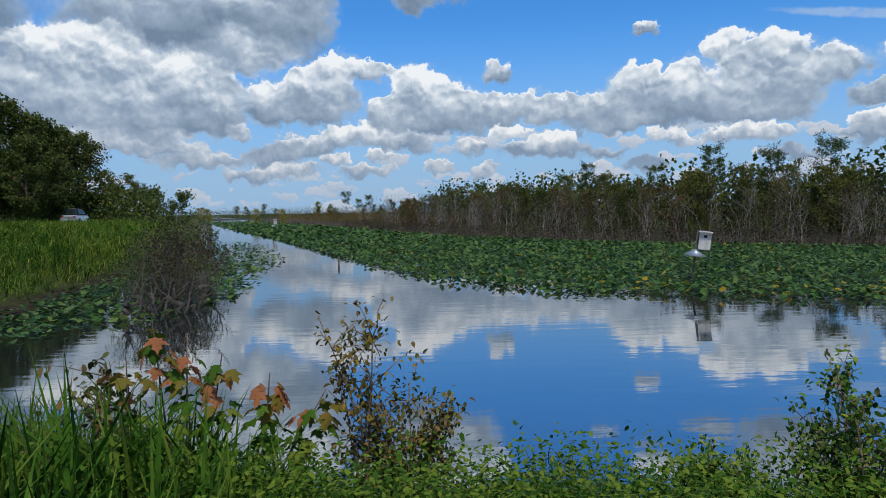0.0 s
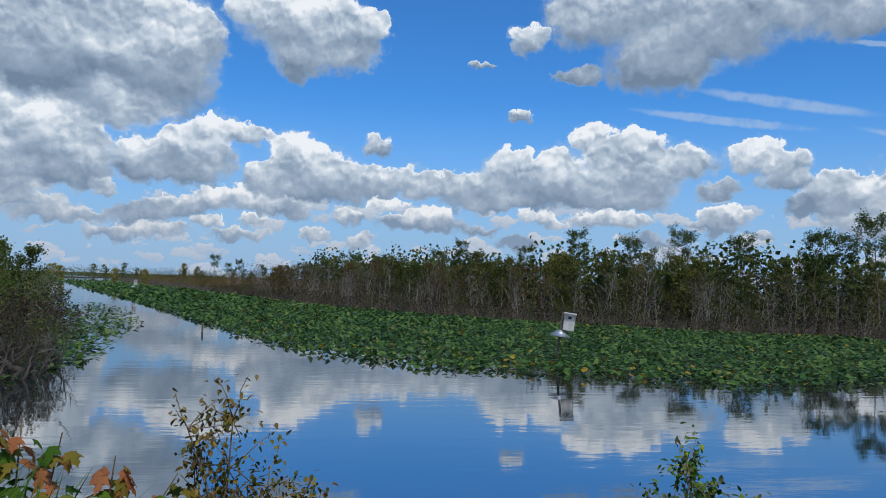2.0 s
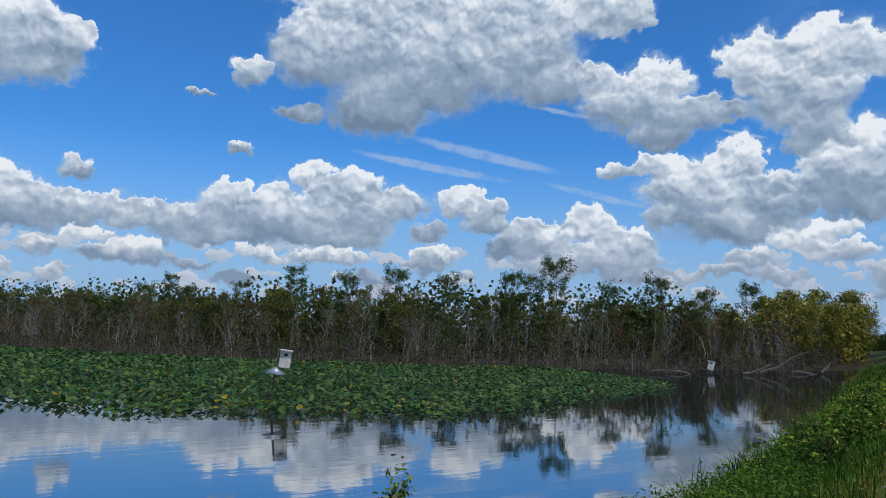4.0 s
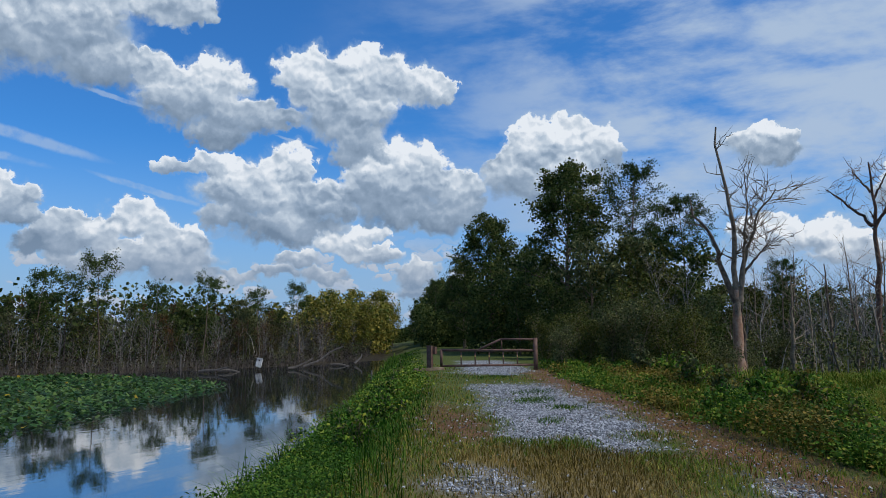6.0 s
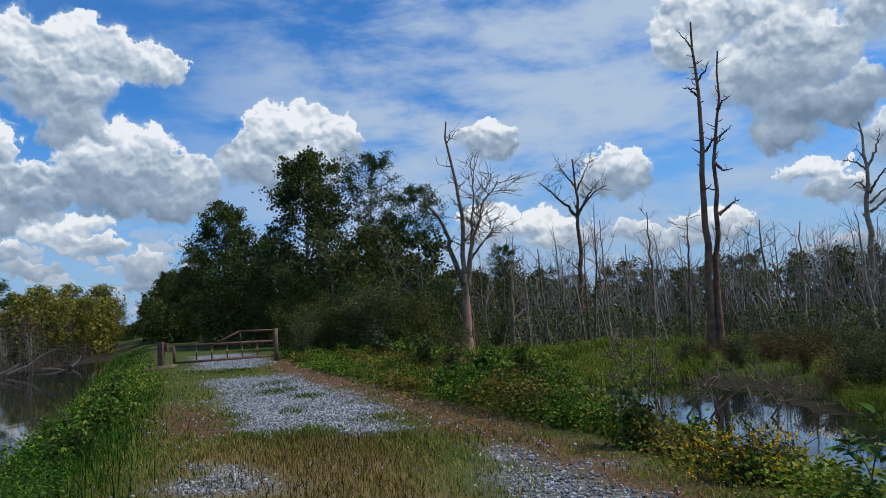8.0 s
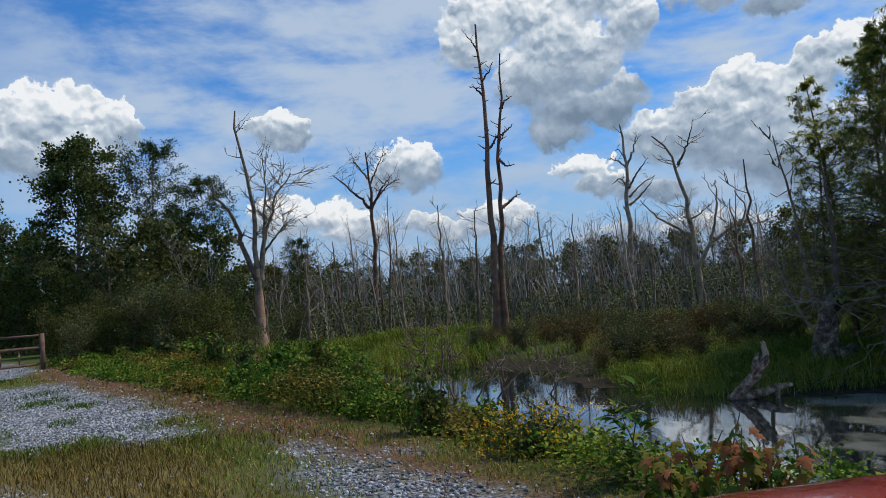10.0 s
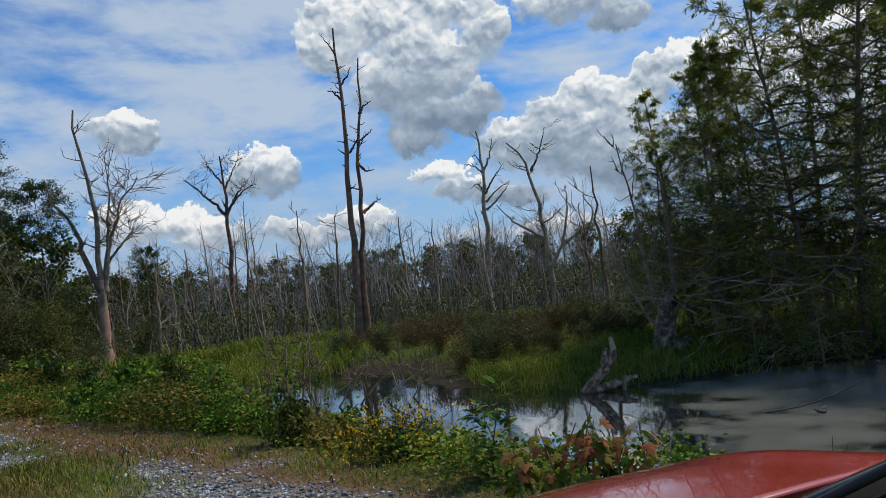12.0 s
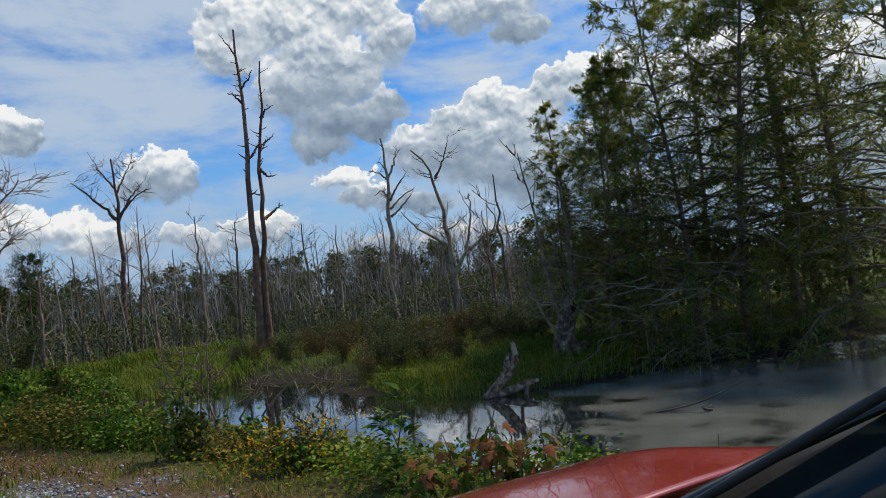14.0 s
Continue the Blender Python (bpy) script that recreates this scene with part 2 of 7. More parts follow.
    sky = node("ShaderNodeTexSky", sky_type="NISHITA", sun_disc=False, sun_elevation=radians(SUN_EL), sun_rotation=radians(SUN_AZ))
    sky.air_density, sky.dust_density, sky.ozone_density = 1.0, 0.6, 2.0
    clear = vmath("MULTIPLY", sky.outputs[0], (0.37 * SKY_STRENGTH, 0.89 * SKY_STRENGTH, 1.41 * SKY_STRENGTH))
    # thin high veil, thickest to the east and south-east
    stretch = vmath("MULTIPLY", p0, (0.035, 0.10, 0))
    turn = node("ShaderNodeVectorRotate", rotation_type="Z_AXIS")
    put(turn.inputs["Vector"], stretch)
    turn.inputs["Angle"].default_value = radians(-20)
    veil = rng(noise_(turn.outputs[0], 2.0, 8, 0.58, 0.12)[0], 0.31, 0.64, 0.0, 0.95)
    veil = math_("MULTIPLY", veil, rng(az, 52.0, 84.0, 0.0, 1.0))
    sky1 = mixc(veil, clear, (0.46, 0.56, 0.69, 1))
    # old vapour trails: long thin streaks that slope down to the right
    streaks = None
    for a, e, w, h, tilt in ((34.6, 13.4, 7.0, 0.5, 12), (30.5, 12.4, 7.5, 0.4, 9), (43.5, 10.3, 5.0, 0.32, 14), (41, 16.6, 3.0, 0.22, 12), (54, 14.5, 2.0, 0.16, 14)):
        m = node("ShaderNodeMapping", vector_type="TEXTURE")
        put(m.inputs["Vector"], vmath("ADD", p0, vmath("MULTIPLY", w2, (0.2, 0.2, 0))))
        m.inputs["Location"].default_value, m.inputs["Scale"].default_value = (a, e, 0), (w, h, 1)
        m.inputs["Rotation"].default_value = (0, 0, radians(-tilt))
        g = node("ShaderNodeTexGradient", gradient_type="SPHERICAL")
        put(g.inputs[0], m.outputs[0])
        streaks = g.outputs["Fac"] if streaks is None else math_("MAXIMUM", streaks, g.outputs["Fac"])
    sky1 = mixc(math_("MULTIPLY", rng(streaks, 0.0, 0.5, 0.0, 0.5), rng(noise_(p0, 0.5, 5, 0.6)[0], 0.3, 0.6, 0.3, 1.0)), sky1, (0.48, 0.58, 0.70, 1))
    # distant clouds melt into haze near the horizon
    haze = rng(high, 0.0, 15.0, 0.90, 0.0)
    sky2 = mixc(haze, sky1, (0.33, 0.47, 0.66, 1))
    # a deck of many small cumulus towards the horizon: rounded tops, flat grey bases
    dp = vmath("ADD", vmath("MULTIPLY", p0, (0.20, 0.46, 0)), vmath("MULTIPLY", w2, (0.16, 0.30, 0)))

    def puffs(p):
        n = node("ShaderNodeTexVoronoi", feature="F1", voronoi_dimensions="2D", normalize=False)
        put(n.inputs["Vector"], p)
        n.inputs["Scale"].default_value, n.inputs["Detail"].default_value, n.inputs["Roughness"].default_value = 1.0, 2.0, 0.5
        return n
    f0 = puffs(dp)
    off = node("ShaderNodeSeparateXYZ")
    put(off.inputs[0], vmath("SUBTRACT", dp, f0.outputs["Position"]))
    size = noise_(vmath("MULTIPLY", f0.outputs["Position"], (1, 1, 0)), 3.1, 0, 0.5)[0]
    ext = rng(size, 0.25, 0.75, 0.36, 0.85, "LINEAR")
    body = math_("DIVIDE", math_("SUBTRACT", ext, math_("ADD", f0.outputs["Distance"], rng(off.outputs[1], 0.0, -0.5, 0.0, 0.4, "LINEAR"))), 0.06)
    deck = math_("MULTIPLY", rng(body, -0.8, 0.8, 0.0, 1.0), math_("MULTIPLY", rng(high, 5.0, 8.0, 0.9, 0.0), rng(az, 66.0, 80.0, 1.0, 0.3)))
    deckc = mixc(rng(off.outputs[1], -0.28, 0.34, 0.0, 1.0, "LINEAR"), (0.30, 0.39, 0.52, 1), (0.80, 0.76, 0.72, 1))
    deckc = mixc(rng(high, 0.0, 6.0, 0.5, 0.0), deckc, (0.36, 0.47, 0.62, 1))
    vapours = rng(noise_(p1, 0.32, 6, 0.6)[0], 0.34, 0.62, 0.15, 1.0)
    low_air, sky4 = rng(high, 2.0, 9.0, 0.42, 0.0), mixc(deck, sky2, deckc)

    def sector(lo, hi):
        """The sky with its clouds between two azimuths."""
        d0, v = heaps(lo, hi)
        solid = math_("SUBTRACT", d0, math_("MULTIPLY", math_("SUBTRACT", k0, 0.33), rng(d0, 0.0, 0.25, 0.12, 0.55)))
        solid = math_("ADD", solid, math_("MULTIPLY", math_("SUBTRACT", n0, 0.5), rng(d0, 0.02, 0.22, 0.0, 0.45)))
        # crisp tops, frayed bases
        soft = rng(v, -0.7, 0.5, 0.24, 0.05)
        alpha = rng(math_("DIVIDE", math_("SUBTRACT", solid, 0.22), soft), -1.0, 1.0, 0.0, 1.0)
        lit = math_("MULTIPLY_ADD", v, 0.56, 0.49)
        puff = rng(v, -0.6, 0.3, 0.25, 1.0)
        lit = math_("ADD", lit, math_("MULTIPLY", math_("SUBTRACT", q1, q0), math_("MULTIPLY", puff, 1.5)))
        lit = math_("ADD", lit, math_("MULTIPLY", math_("SUBTRACT", 0.33, k0), math_("MULTIPLY", puff, 0.35)))
        lit = math_("ADD", lit, math_("MULTIPLY", math_("SUBTRACT", n0, n1), 0.8))
        lit = math_("ADD", lit, math_("MULTIPLY", rng(solid, 0.20, 0.36, 0.30, 0.0), rng(v, -0.2, 0.4, 0.0, 1.0)))
        ramp = node("ShaderNodeValToRGB")
        put(ramp.inputs[0], lit)
        e = ramp.color_ramp.elements
        e.new(0.4)
        e.new(0.7)
        for i, (pos, c) in enumerate(((0.0, (0.175, 0.242, 0.33)), (0.34, (0.31, 0.39, 0.49)), (0.64, (0.54, 0.61, 0.68)), (0.95, (0.87, 0.885, 0.89)))):
            e[i].position, e[i].color = pos, (*c, 1)
        # the low ones are seen through more air, which warms and dulls them
        cloud = mixc(low_air, ramp.outputs[0], mixc(lit, (0.34, 0.44, 0.58, 1), (0.82, 0.75, 0.68, 1)))
        # thin vapour about the cumulus
        vapour = math_("MULTIPLY", rng(d0, 0.0, 0.34, 0.0, 0.75), vapours)
        bg = node("ShaderNodeBackground")
        put(bg.inputs[0], mixc(alpha, mixc(vapour, sky4, (0.40, 0.53, 0.68, 1)), cloud))
        return bg.outputs[0]

    def either(edge, a, b):
        n = node("ShaderNodeMixShader")
        put(n.inputs[0], math_("GREATER_THAN", az, edge)), put(n.inputs[1], a), put(n.inputs[2], b)
        return n.outputs[0]
    out = node("ShaderNodeOutputWorld")
    put(out.inputs[0], either(30.0, either(2.0, sector(-180, 2.0), sector(2.0, 30.0)), either(80.0, either(55.0, sector(30.0, 55.0), sector(55.0, 80.0)), sector(80.0, 180))))


build_world()
sun = new("sun", bpy.data.lights.new("sun", "SUN"))
sun.data.energy, sun.data.angle, sun.data.color = 2.7, radians(6), (1.0, 0.91, 0.74)
sun.matrix_world = look((0, 0, 60), (-math.sin(radians(SUN_AZ)) * 40, -math.cos(radians(SUN_AZ)) * 40, 60 - 40 * math.tan(radians(SUN_EL))))


# ---- materials ----
def material(name, colours, rough=0.7, scale=3.0, fine=30.0, bump=0.3, per="island", spread=0.0, translucent=0.0, metal=0.0, spec=0.5, coat=0.0, space="Object"):
    """Colours run over a coarse and a fine noise; per: what sets the random shift of each leaf or piece."""
    m = bpy.data.materials.new(name)
    m.use_nodes = True
    nt = m.node_tree
    bsdf = nt.nodes["Principled BSDF"]
    co = nt.nodes.new("ShaderNodeTexCoord").outputs[space]

    def noise_(s, detail):
        n = nt.nodes.new("ShaderNodeTexNoise")
        nt.links.new(co, n.inputs["Vector"])
        n.inputs["Scale"].default_value, n.inputs["Detail"].default_value = s, detail
        return n.outputs[0]

    def math_(op, a, b):
        n = nt.nodes.new("ShaderNodeMath")
        n.operation = op
        for s, v in zip(n.inputs, (a, b)):
            if isinstance(v, bpy.types.NodeSocket):
                nt.links.new(v, s)
            else:
                s.default_value = v
        return n.outputs[0]

    big, small = noise_(scale, 3), noise_(fine, 4)
    fac = math_("ADD", math_("MULTIPLY", big, 0.65), math_("MULTIPLY", small, 0.35))
    fac = math_("ADD", math_("MULTIPLY", math_("SUBTRACT", fac, 0.5), 2.2), 0.5)
    if spread:
        if per == "island":
            r = nt.nodes.new("ShaderNodeNewGeometry").outputs["Random Per Island"]
        else:
            r = nt.nodes.new("ShaderNodeObjectInfo").outputs["Random"]
        fac = math_("ADD", fac, math_("MULTIPLY", math_("SUBTRACT", r, 0.5), spread))
    ramp = nt.nodes.new("ShaderNodeValToRGB")
    el = ramp.color_ramp.elements
    while len(el) < len(colours):
        el.new(0.5)
    for i, c in enumerate(colours):
        el[i].position = 0.15 + 0.7 * i / max(1, len(colours) - 1)
        el[i].color = (*c, 1)
    nt.links.new(fac, ramp.inputs[0])
    nt.links.new(ramp.outputs[0], bsdf.inputs["Base Color"])
    bsdf.inputs["Roughness"].default_value, bsdf.inputs["Metallic"].default_value = rough, metal
    bsdf.inputs["Specular IOR Level"].default_value, bsdf.inputs["Coat Weight"].default_value = spec, coat
    if bump:
        b = nt.nodes.new("ShaderNodeBump")
        b.inputs["Strength"].default_value, b.inputs["Distance"].default_value = bump, 0.02
        nt.links.new(small, b.inputs["Height"])
        nt.links.new(b.outputs[0], bsdf.inputs["Normal"])
    if translucent:
        t = nt.nodes.new("ShaderNodeBsdfTranslucent")
        nt.links.new(ramp.outputs[0], t.inputs[0])
        mix = nt.nodes.new("ShaderNodeMixShader")
        mix.inputs[0].default_value = translucent
        nt.links.new(bsdf.outputs[0], mix.inputs[1])
        nt.links.new(t.outputs[0], mix.inputs[2])
        nt.links.new(mix.outputs[0], nt.nodes["Material Output"].inputs[0])
    return m


def leaf_mat(name, colours, spread=0.9, translucent=0.2, rough=0.65, scale=0.4, per="island"):
    colours = [(r * 1.1, g, b * 0.6) for r, g, b in colours]
    return material(name, colours, rough, scale, 9.0, 0.0, per, spread, translucent, spec=0.07, space="Object")


M_GRASS = leaf_mat("grass_blades", [(0.052, 0.103, 0.014), (0.098, 0.184, 0.025), (0.172, 0.253, 0.046), (0.299, 0.287, 0.092)])
M_LUSH = leaf_mat("lush_grass", [(0.014, 0.050, 0.008), (0.030, 0.096, 0.012), (0.056, 0.146, 0.022), (0.110, 0.180, 0.038)])
M_DRY = leaf_mat("dry_grass", [(0.11, 0.10, 0.03), (0.19, 0.15, 0.058), (0.27, 0.21, 0.09), (0.36, 0.29, 0.15)])
M_WEED = leaf_mat("weed_leaves", [(0.032, 0.088, 0.018), (0.070, 0.168, 0.026), (0.135, 0.245, 0.042), (0.260, 0.300, 0.060)])
M_DARKLEAF = leaf_mat("dark_tree_leaves", [(0.026, 0.046, 0.018), (0.050, 0.084, 0.036), (0.082, 0.118, 0.050), (0.135, 0.158, 0.070)], spread=0.75, translucent=0.25)
M_TREELEAF = leaf_mat("tree_leaves", [(0.038, 0.056, 0.020), (0.062, 0.086, 0.030), (0.100, 0.122, 0.042), (0.160, 0.158, 0.058)])
M_OLIVE = leaf_mat("olive_leaves", [(0.046, 0.066, 0.040), (0.078, 0.104, 0.062), (0.120, 0.146, 0.090), (0.175, 0.180, 0.110)])
M_RUSTWEED = leaf_mat("rusty_weed_leaves", [(0.055, 0.075, 0.022), (0.115, 0.125, 0.036), (0.195, 0.150, 0.052), (0.27, 0.21, 0.07)])
M_YELLOWTREE = leaf_mat("yellowing_leaves", [(0.07, 0.10, 0.03), (0.14, 0.165, 0.045), (0.24, 0.235, 0.07), (0.36, 0.31, 0.10)])
M_RUST = leaf_mat("rust_leaves", [(0.05, 0.028, 0.022), (0.088, 0.044, 0.03), (0.135, 0.062, 0.038), (0.16, 0.10, 0.05)])
M_PINE = leaf_mat("pine_needles", [(0.024, 0.048, 0.020), (0.044, 0.082, 0.031), (0.076, 0.119, 0.041)], translucent=0.1)
M_CYPRESS = leaf_mat("cypress_foliage", [(0.090, 0.150, 0.058), (0.160, 0.235, 0.075), (0.26, 0.32, 0.092), (0.44, 0.41, 0.12)], translucent=0.55)
M_HERB = leaf_mat("lush_herb_leaves", [(0.020, 0.058, 0.012), (0.042, 0.115, 0.020), (0.080, 0.175, 0.032), (0.150, 0.225, 0.045)], translucent=0.3)
M_LILY = material("water_lily_leaves", [(0.019, 0.048, 0.009), (0.036, 0.088, 0.016), (0.058, 0.124, 0.024), (0.110, 0.168, 0.036)], 0.45, 0.4, 9.0, 0.0, "island", 0.95, 0.15, spec=0.16)
M_LILYOLD = leaf_mat("old_lily_leaves", [(0.2, 0.16, 0.03), (0.33, 0.26, 0.04), (0.13, 0.09, 0.03)], rough=0.45)
M_MAPLE = leaf_mat("maple_leaves", [(0.200, 0.180, 0.055), (0.300, 0.175, 0.085), (0.320, 0.125, 0.085), (0.380, 0.170, 0.125)], spread=1.8, translucent=0.4, per="object")
M_MAPLEGREEN = leaf_mat("green_maple_leaves", [(0.045, 0.11, 0.02), (0.085, 0.165, 0.028), (0.15, 0.19, 0.045)], spread=1.6, per="object")
M_BROWNLEAF = leaf_mat("brown_leaves", [(0.080, 0.060, 0.040), (0.140, 0.104, 0.066), (0.205, 0.150, 0.092), (0.120, 0.120, 0.056)])
M_FLOWER = leaf_mat("yellow_petals", [(0.55, 0.36, 0.015), (0.75, 0.5, 0.02)], spread=0.5)
# brown leaves, darkened so the colour carries the shadow over the far bank
M_SHADESHRUB = leaf_mat("reddish_shrub_leaves", [(0.028, 0.025, 0.028), (0.044, 0.038, 0.040), (0.064, 0.050, 0.047), (0.043, 0.047, 0.036)])
M_BARK = material("grey_bark", [(0.078, 0.05, 0.032), (0.17, 0.118, 0.077), (0.28, 0.208, 0.14)], 0.9, 4, 45, 0.6, "object", 0.4)
M_DEADWOOD = material("weathered_dead_wood", [(0.125, 0.084, 0.052), (0.26, 0.188, 0.118), (0.43, 0.335, 0.225)], 0.85, 2.5, 30, 0.6, "object", 0.6)
M_DARKBARK = material("dark_charred_bark", [(0.07, 0.035, 0.021), (0.165, 0.085, 0.052), (0.29, 0.16, 0.10)], 0.9, 2.5, 30, 0.6, "object", 0.3)
M_TWIG = material("grey_twigs", [(0.095, 0.082, 0.070), (0.190, 0.166, 0.142), (0.33, 0.295, 0.25)], 0.9, 2.0, 20, 0.0, "island", 0.9)
M_REED = material("dead_reeds", [(0.056, 0.043, 0.038), (0.095, 0.074, 0.064), (0.155, 0.124, 0.104)], 0.9, 2.0, 20, 0.0, "island", 0.9)
M_BROWNTWIG = material("brown_twigs", [(0.036, 0.029, 0.025), (0.066, 0.054, 0.046), (0.115, 0.096, 0.083)], 0.9, 2.0, 20, 0.0, "island", 0.9)


# ---- mesh tools ----
def mesh_np(name, V, F, mat=None, smooth=False):
    """A mesh from arrays: V (n, 3); F a list of arrays of faces, each (m, k)."""
    me = bpy.data.meshes.new(name)
    F = [np.asarray(f, dtype=np.int32) for f in (F if isinstance(F, (list, tuple)) else [F]) if len(f)]
    V = np.asarray(V, dtype=np.float32)
    me.vertices.add(len(V))
    me.vertices.foreach_set("co", V.ravel())
    total = np.concatenate([np.full(len(f), f.shape[1]) for f in F]).astype(np.int32)
    loops = np.concatenate([f.ravel() for f in F]).astype(np.int32)
    me.loops.add(len(loops))
    me.loops.foreach_set("vertex_index", loops)
    me.polygons.add(len(total))
    starts = np.concatenate([[0], np.cumsum(total)[:-1]]).astype(np.int32)
    me.polygons.foreach_set("loop_start", starts)
    me.polygons.foreach_set("loop_total", total)
    if smooth:
        me.polygons.foreach_set("use_smooth", np.ones(len(total), dtype=bool))
    me.update(calc_edges=True)
    if mat:
        me.materials.append(mat)
    return me


def mesh_bm(name, bm, mat=None, smooth=False):
    me = bpy.data.meshes.new(name)
    bm.normal_update()
    bm.to_mesh(me)
    bm.free()
    if smooth:
        me.polygons.foreach_set("use_smooth", np.ones(len(me.polygons), dtype=bool))
    if mat:
        me.materials.append(mat)
    return me


def part(name, me, parent, label="", m=None, kind=""):
    """One mesh object under a thing or a part."""
    ob = new(name, me)
    ob.parent = parent
    if m is not None:
        ob.matrix_basis = m
    return tagged(ob, label, kind=kind)


def thing(name, label, category, m=None, group="", kind=""):
    ob = new(name)
    if m is not None:
        ob.matrix_basis = m
    return tagged(ob, label, category, group, kind)


def merge(sets):
    """Joins (V, [F...]) sets into one."""
    Vs, Fs, n = [], {}, 0
    for V, F in sets:
        for f in F:
            if len(f):
                f = np.asarray(f)
                Fs.setdefault(f.shape[1], []).append(f + n)
        Vs.append(V)
        n += len(V)
    return np.concatenate(Vs), [np.concatenate(v) for v in Fs.values()]


def leaves(rg, C, size, up=0.5, slim=0.45, fold=0.25, point=None):
    """Small folded leaves round centres C: four corners and two faces each. point: the ways they point."""
    n = len(C)
    size = np.broadcast_to(size, (n,)) * rg.uniform(0.7, 1.3, n)
    d = rg.normal(size=(n, 3)) if point is None else point + rg.normal(size=(n, 3)) * 0.35
    d /= np.linalg.norm(d, axis=1)[:, None] + 1e-9
    nn = rg.normal(size=(n, 3)) * (1 - up) + np.array([0, 0, 1.0]) * up
    s = np.cross(d, nn)
    s /= np.linalg.norm(s, axis=1)[:, None] + 1e-9
    nn = np.cross(s, d)
    L, W = size[:, None], (size * slim)[:, None]
    V = np.stack([C, C + d * L * 0.45 + s * W + nn * W * fold, C + d * L, C + d * L * 0.45 - s * W + nn * W * fold], 1).reshape(-1, 3)
    i = np.arange(n)[:, None] * 4
    F = np.concatenate([i + [0, 1, 2], i + [0, 2, 3]], 0)
    return V, [F]


def blades(rg, B, h, w, lean=0.45, droop=0.5):
    """Grass blades from base points B: five corners, bent over towards the tip."""
    n = len(B)
    h = np.broadcast_to(h, (n,)) * rg.uniform(0.55, 1.25, n)
    w = np.broadcast_to(w, (n,)) * rg.uniform(0.7, 1.3, n)
    a = rg.uniform(0, 2 * np.pi, n)
    o = np.stack([np.cos(a), np.sin(a), np.zeros(n)], 1)
    b = a + np.pi / 2 + rg.normal(size=n) * 0.5
    s = np.stack([np.cos(b), np.sin(b), np.zeros(n)], 1) * w[:, None] * 0.5
    k = (rg.uniform(0.1, 1, n) * lean)[:, None]
    up = np.array([0, 0, 1.0])
    M1 = B + up * (h * 0.55)[:, None] + o * (h[:, None] * k * 0.35)
    T = B + up * (h * (1 - 0.35 * droop * k[:, 0]))[:, None] + o * (h[:, None] * k * (0.8 + droop))
    V = np.stack([B - s, B + s, M1 + s * 0.8, M1 - s * 0.8, T], 1).reshape(-1, 3)
    i = np.arange(n)[:, None] * 5
    return V, [i + [0, 1, 2, 3], i + [3, 2, 4]]


def tubes(branches, sides=5, thin=True):
    """Tapered tubes along polylines: branches are (points (k, 3), radii (k,))."""
    sets = []
    for P, R in branches:
        P, R = np.asarray(P, float), np.asarray(R, float)
        k = len(P)
        T = np.gradient(P, axis=0)
        T /= np.linalg.norm(T, axis=1)[:, None] + 1e-9
        ref = np.array([1.0, 0, 0]) if abs(T[0, 0]) < 0.8 else np.array([0, 1.0, 0])
        U = np.cross(T, ref)
        U /= np.linalg.norm(U, axis=1)[:, None] + 1e-9
        W = np.cross(T, U)
        n = sides if R[0] > 0.05 or not thin else 4 if R[0] > 0.025 else 3
        a = np.arange(n) * 2 * np.pi / n
        V = (P[:, None] + R[:, None, None] * (np.cos(a)[None, :, None] * U[:, None] + np.sin(a)[None, :, None] * W[:, None])).reshape(-1, 3)
        i = np.arange(k - 1)[:, None] * n
        j = np.arange(n)[None]
        q = np.stack([i + j, i + (j + 1) % n, i + n + (j + 1) % n, i + n + j], -1).reshape(-1, 4)
        sets.append((V, [q]))
    return merge(sets)


def limb(rg, p, d, length, r0, r1, k=5, wig=0.12, droop=0.0, lift=0.0):
    """A wandering limb from p along d."""
    d = np.asarray(d, float) / np.linalg.norm(d)
    P, step = [np.asarray(p, float)], length / (k - 1)
    for i in range(k - 1):
        d = d + rg.normal(size=3) * wig + np.array([0, 0, lift - droop]) * (i + 1) / k
        d /= np.linalg.norm(d)
        P.append(P[-1] + d * step)
    return np.array(P), np.linspace(r0, r1, k)


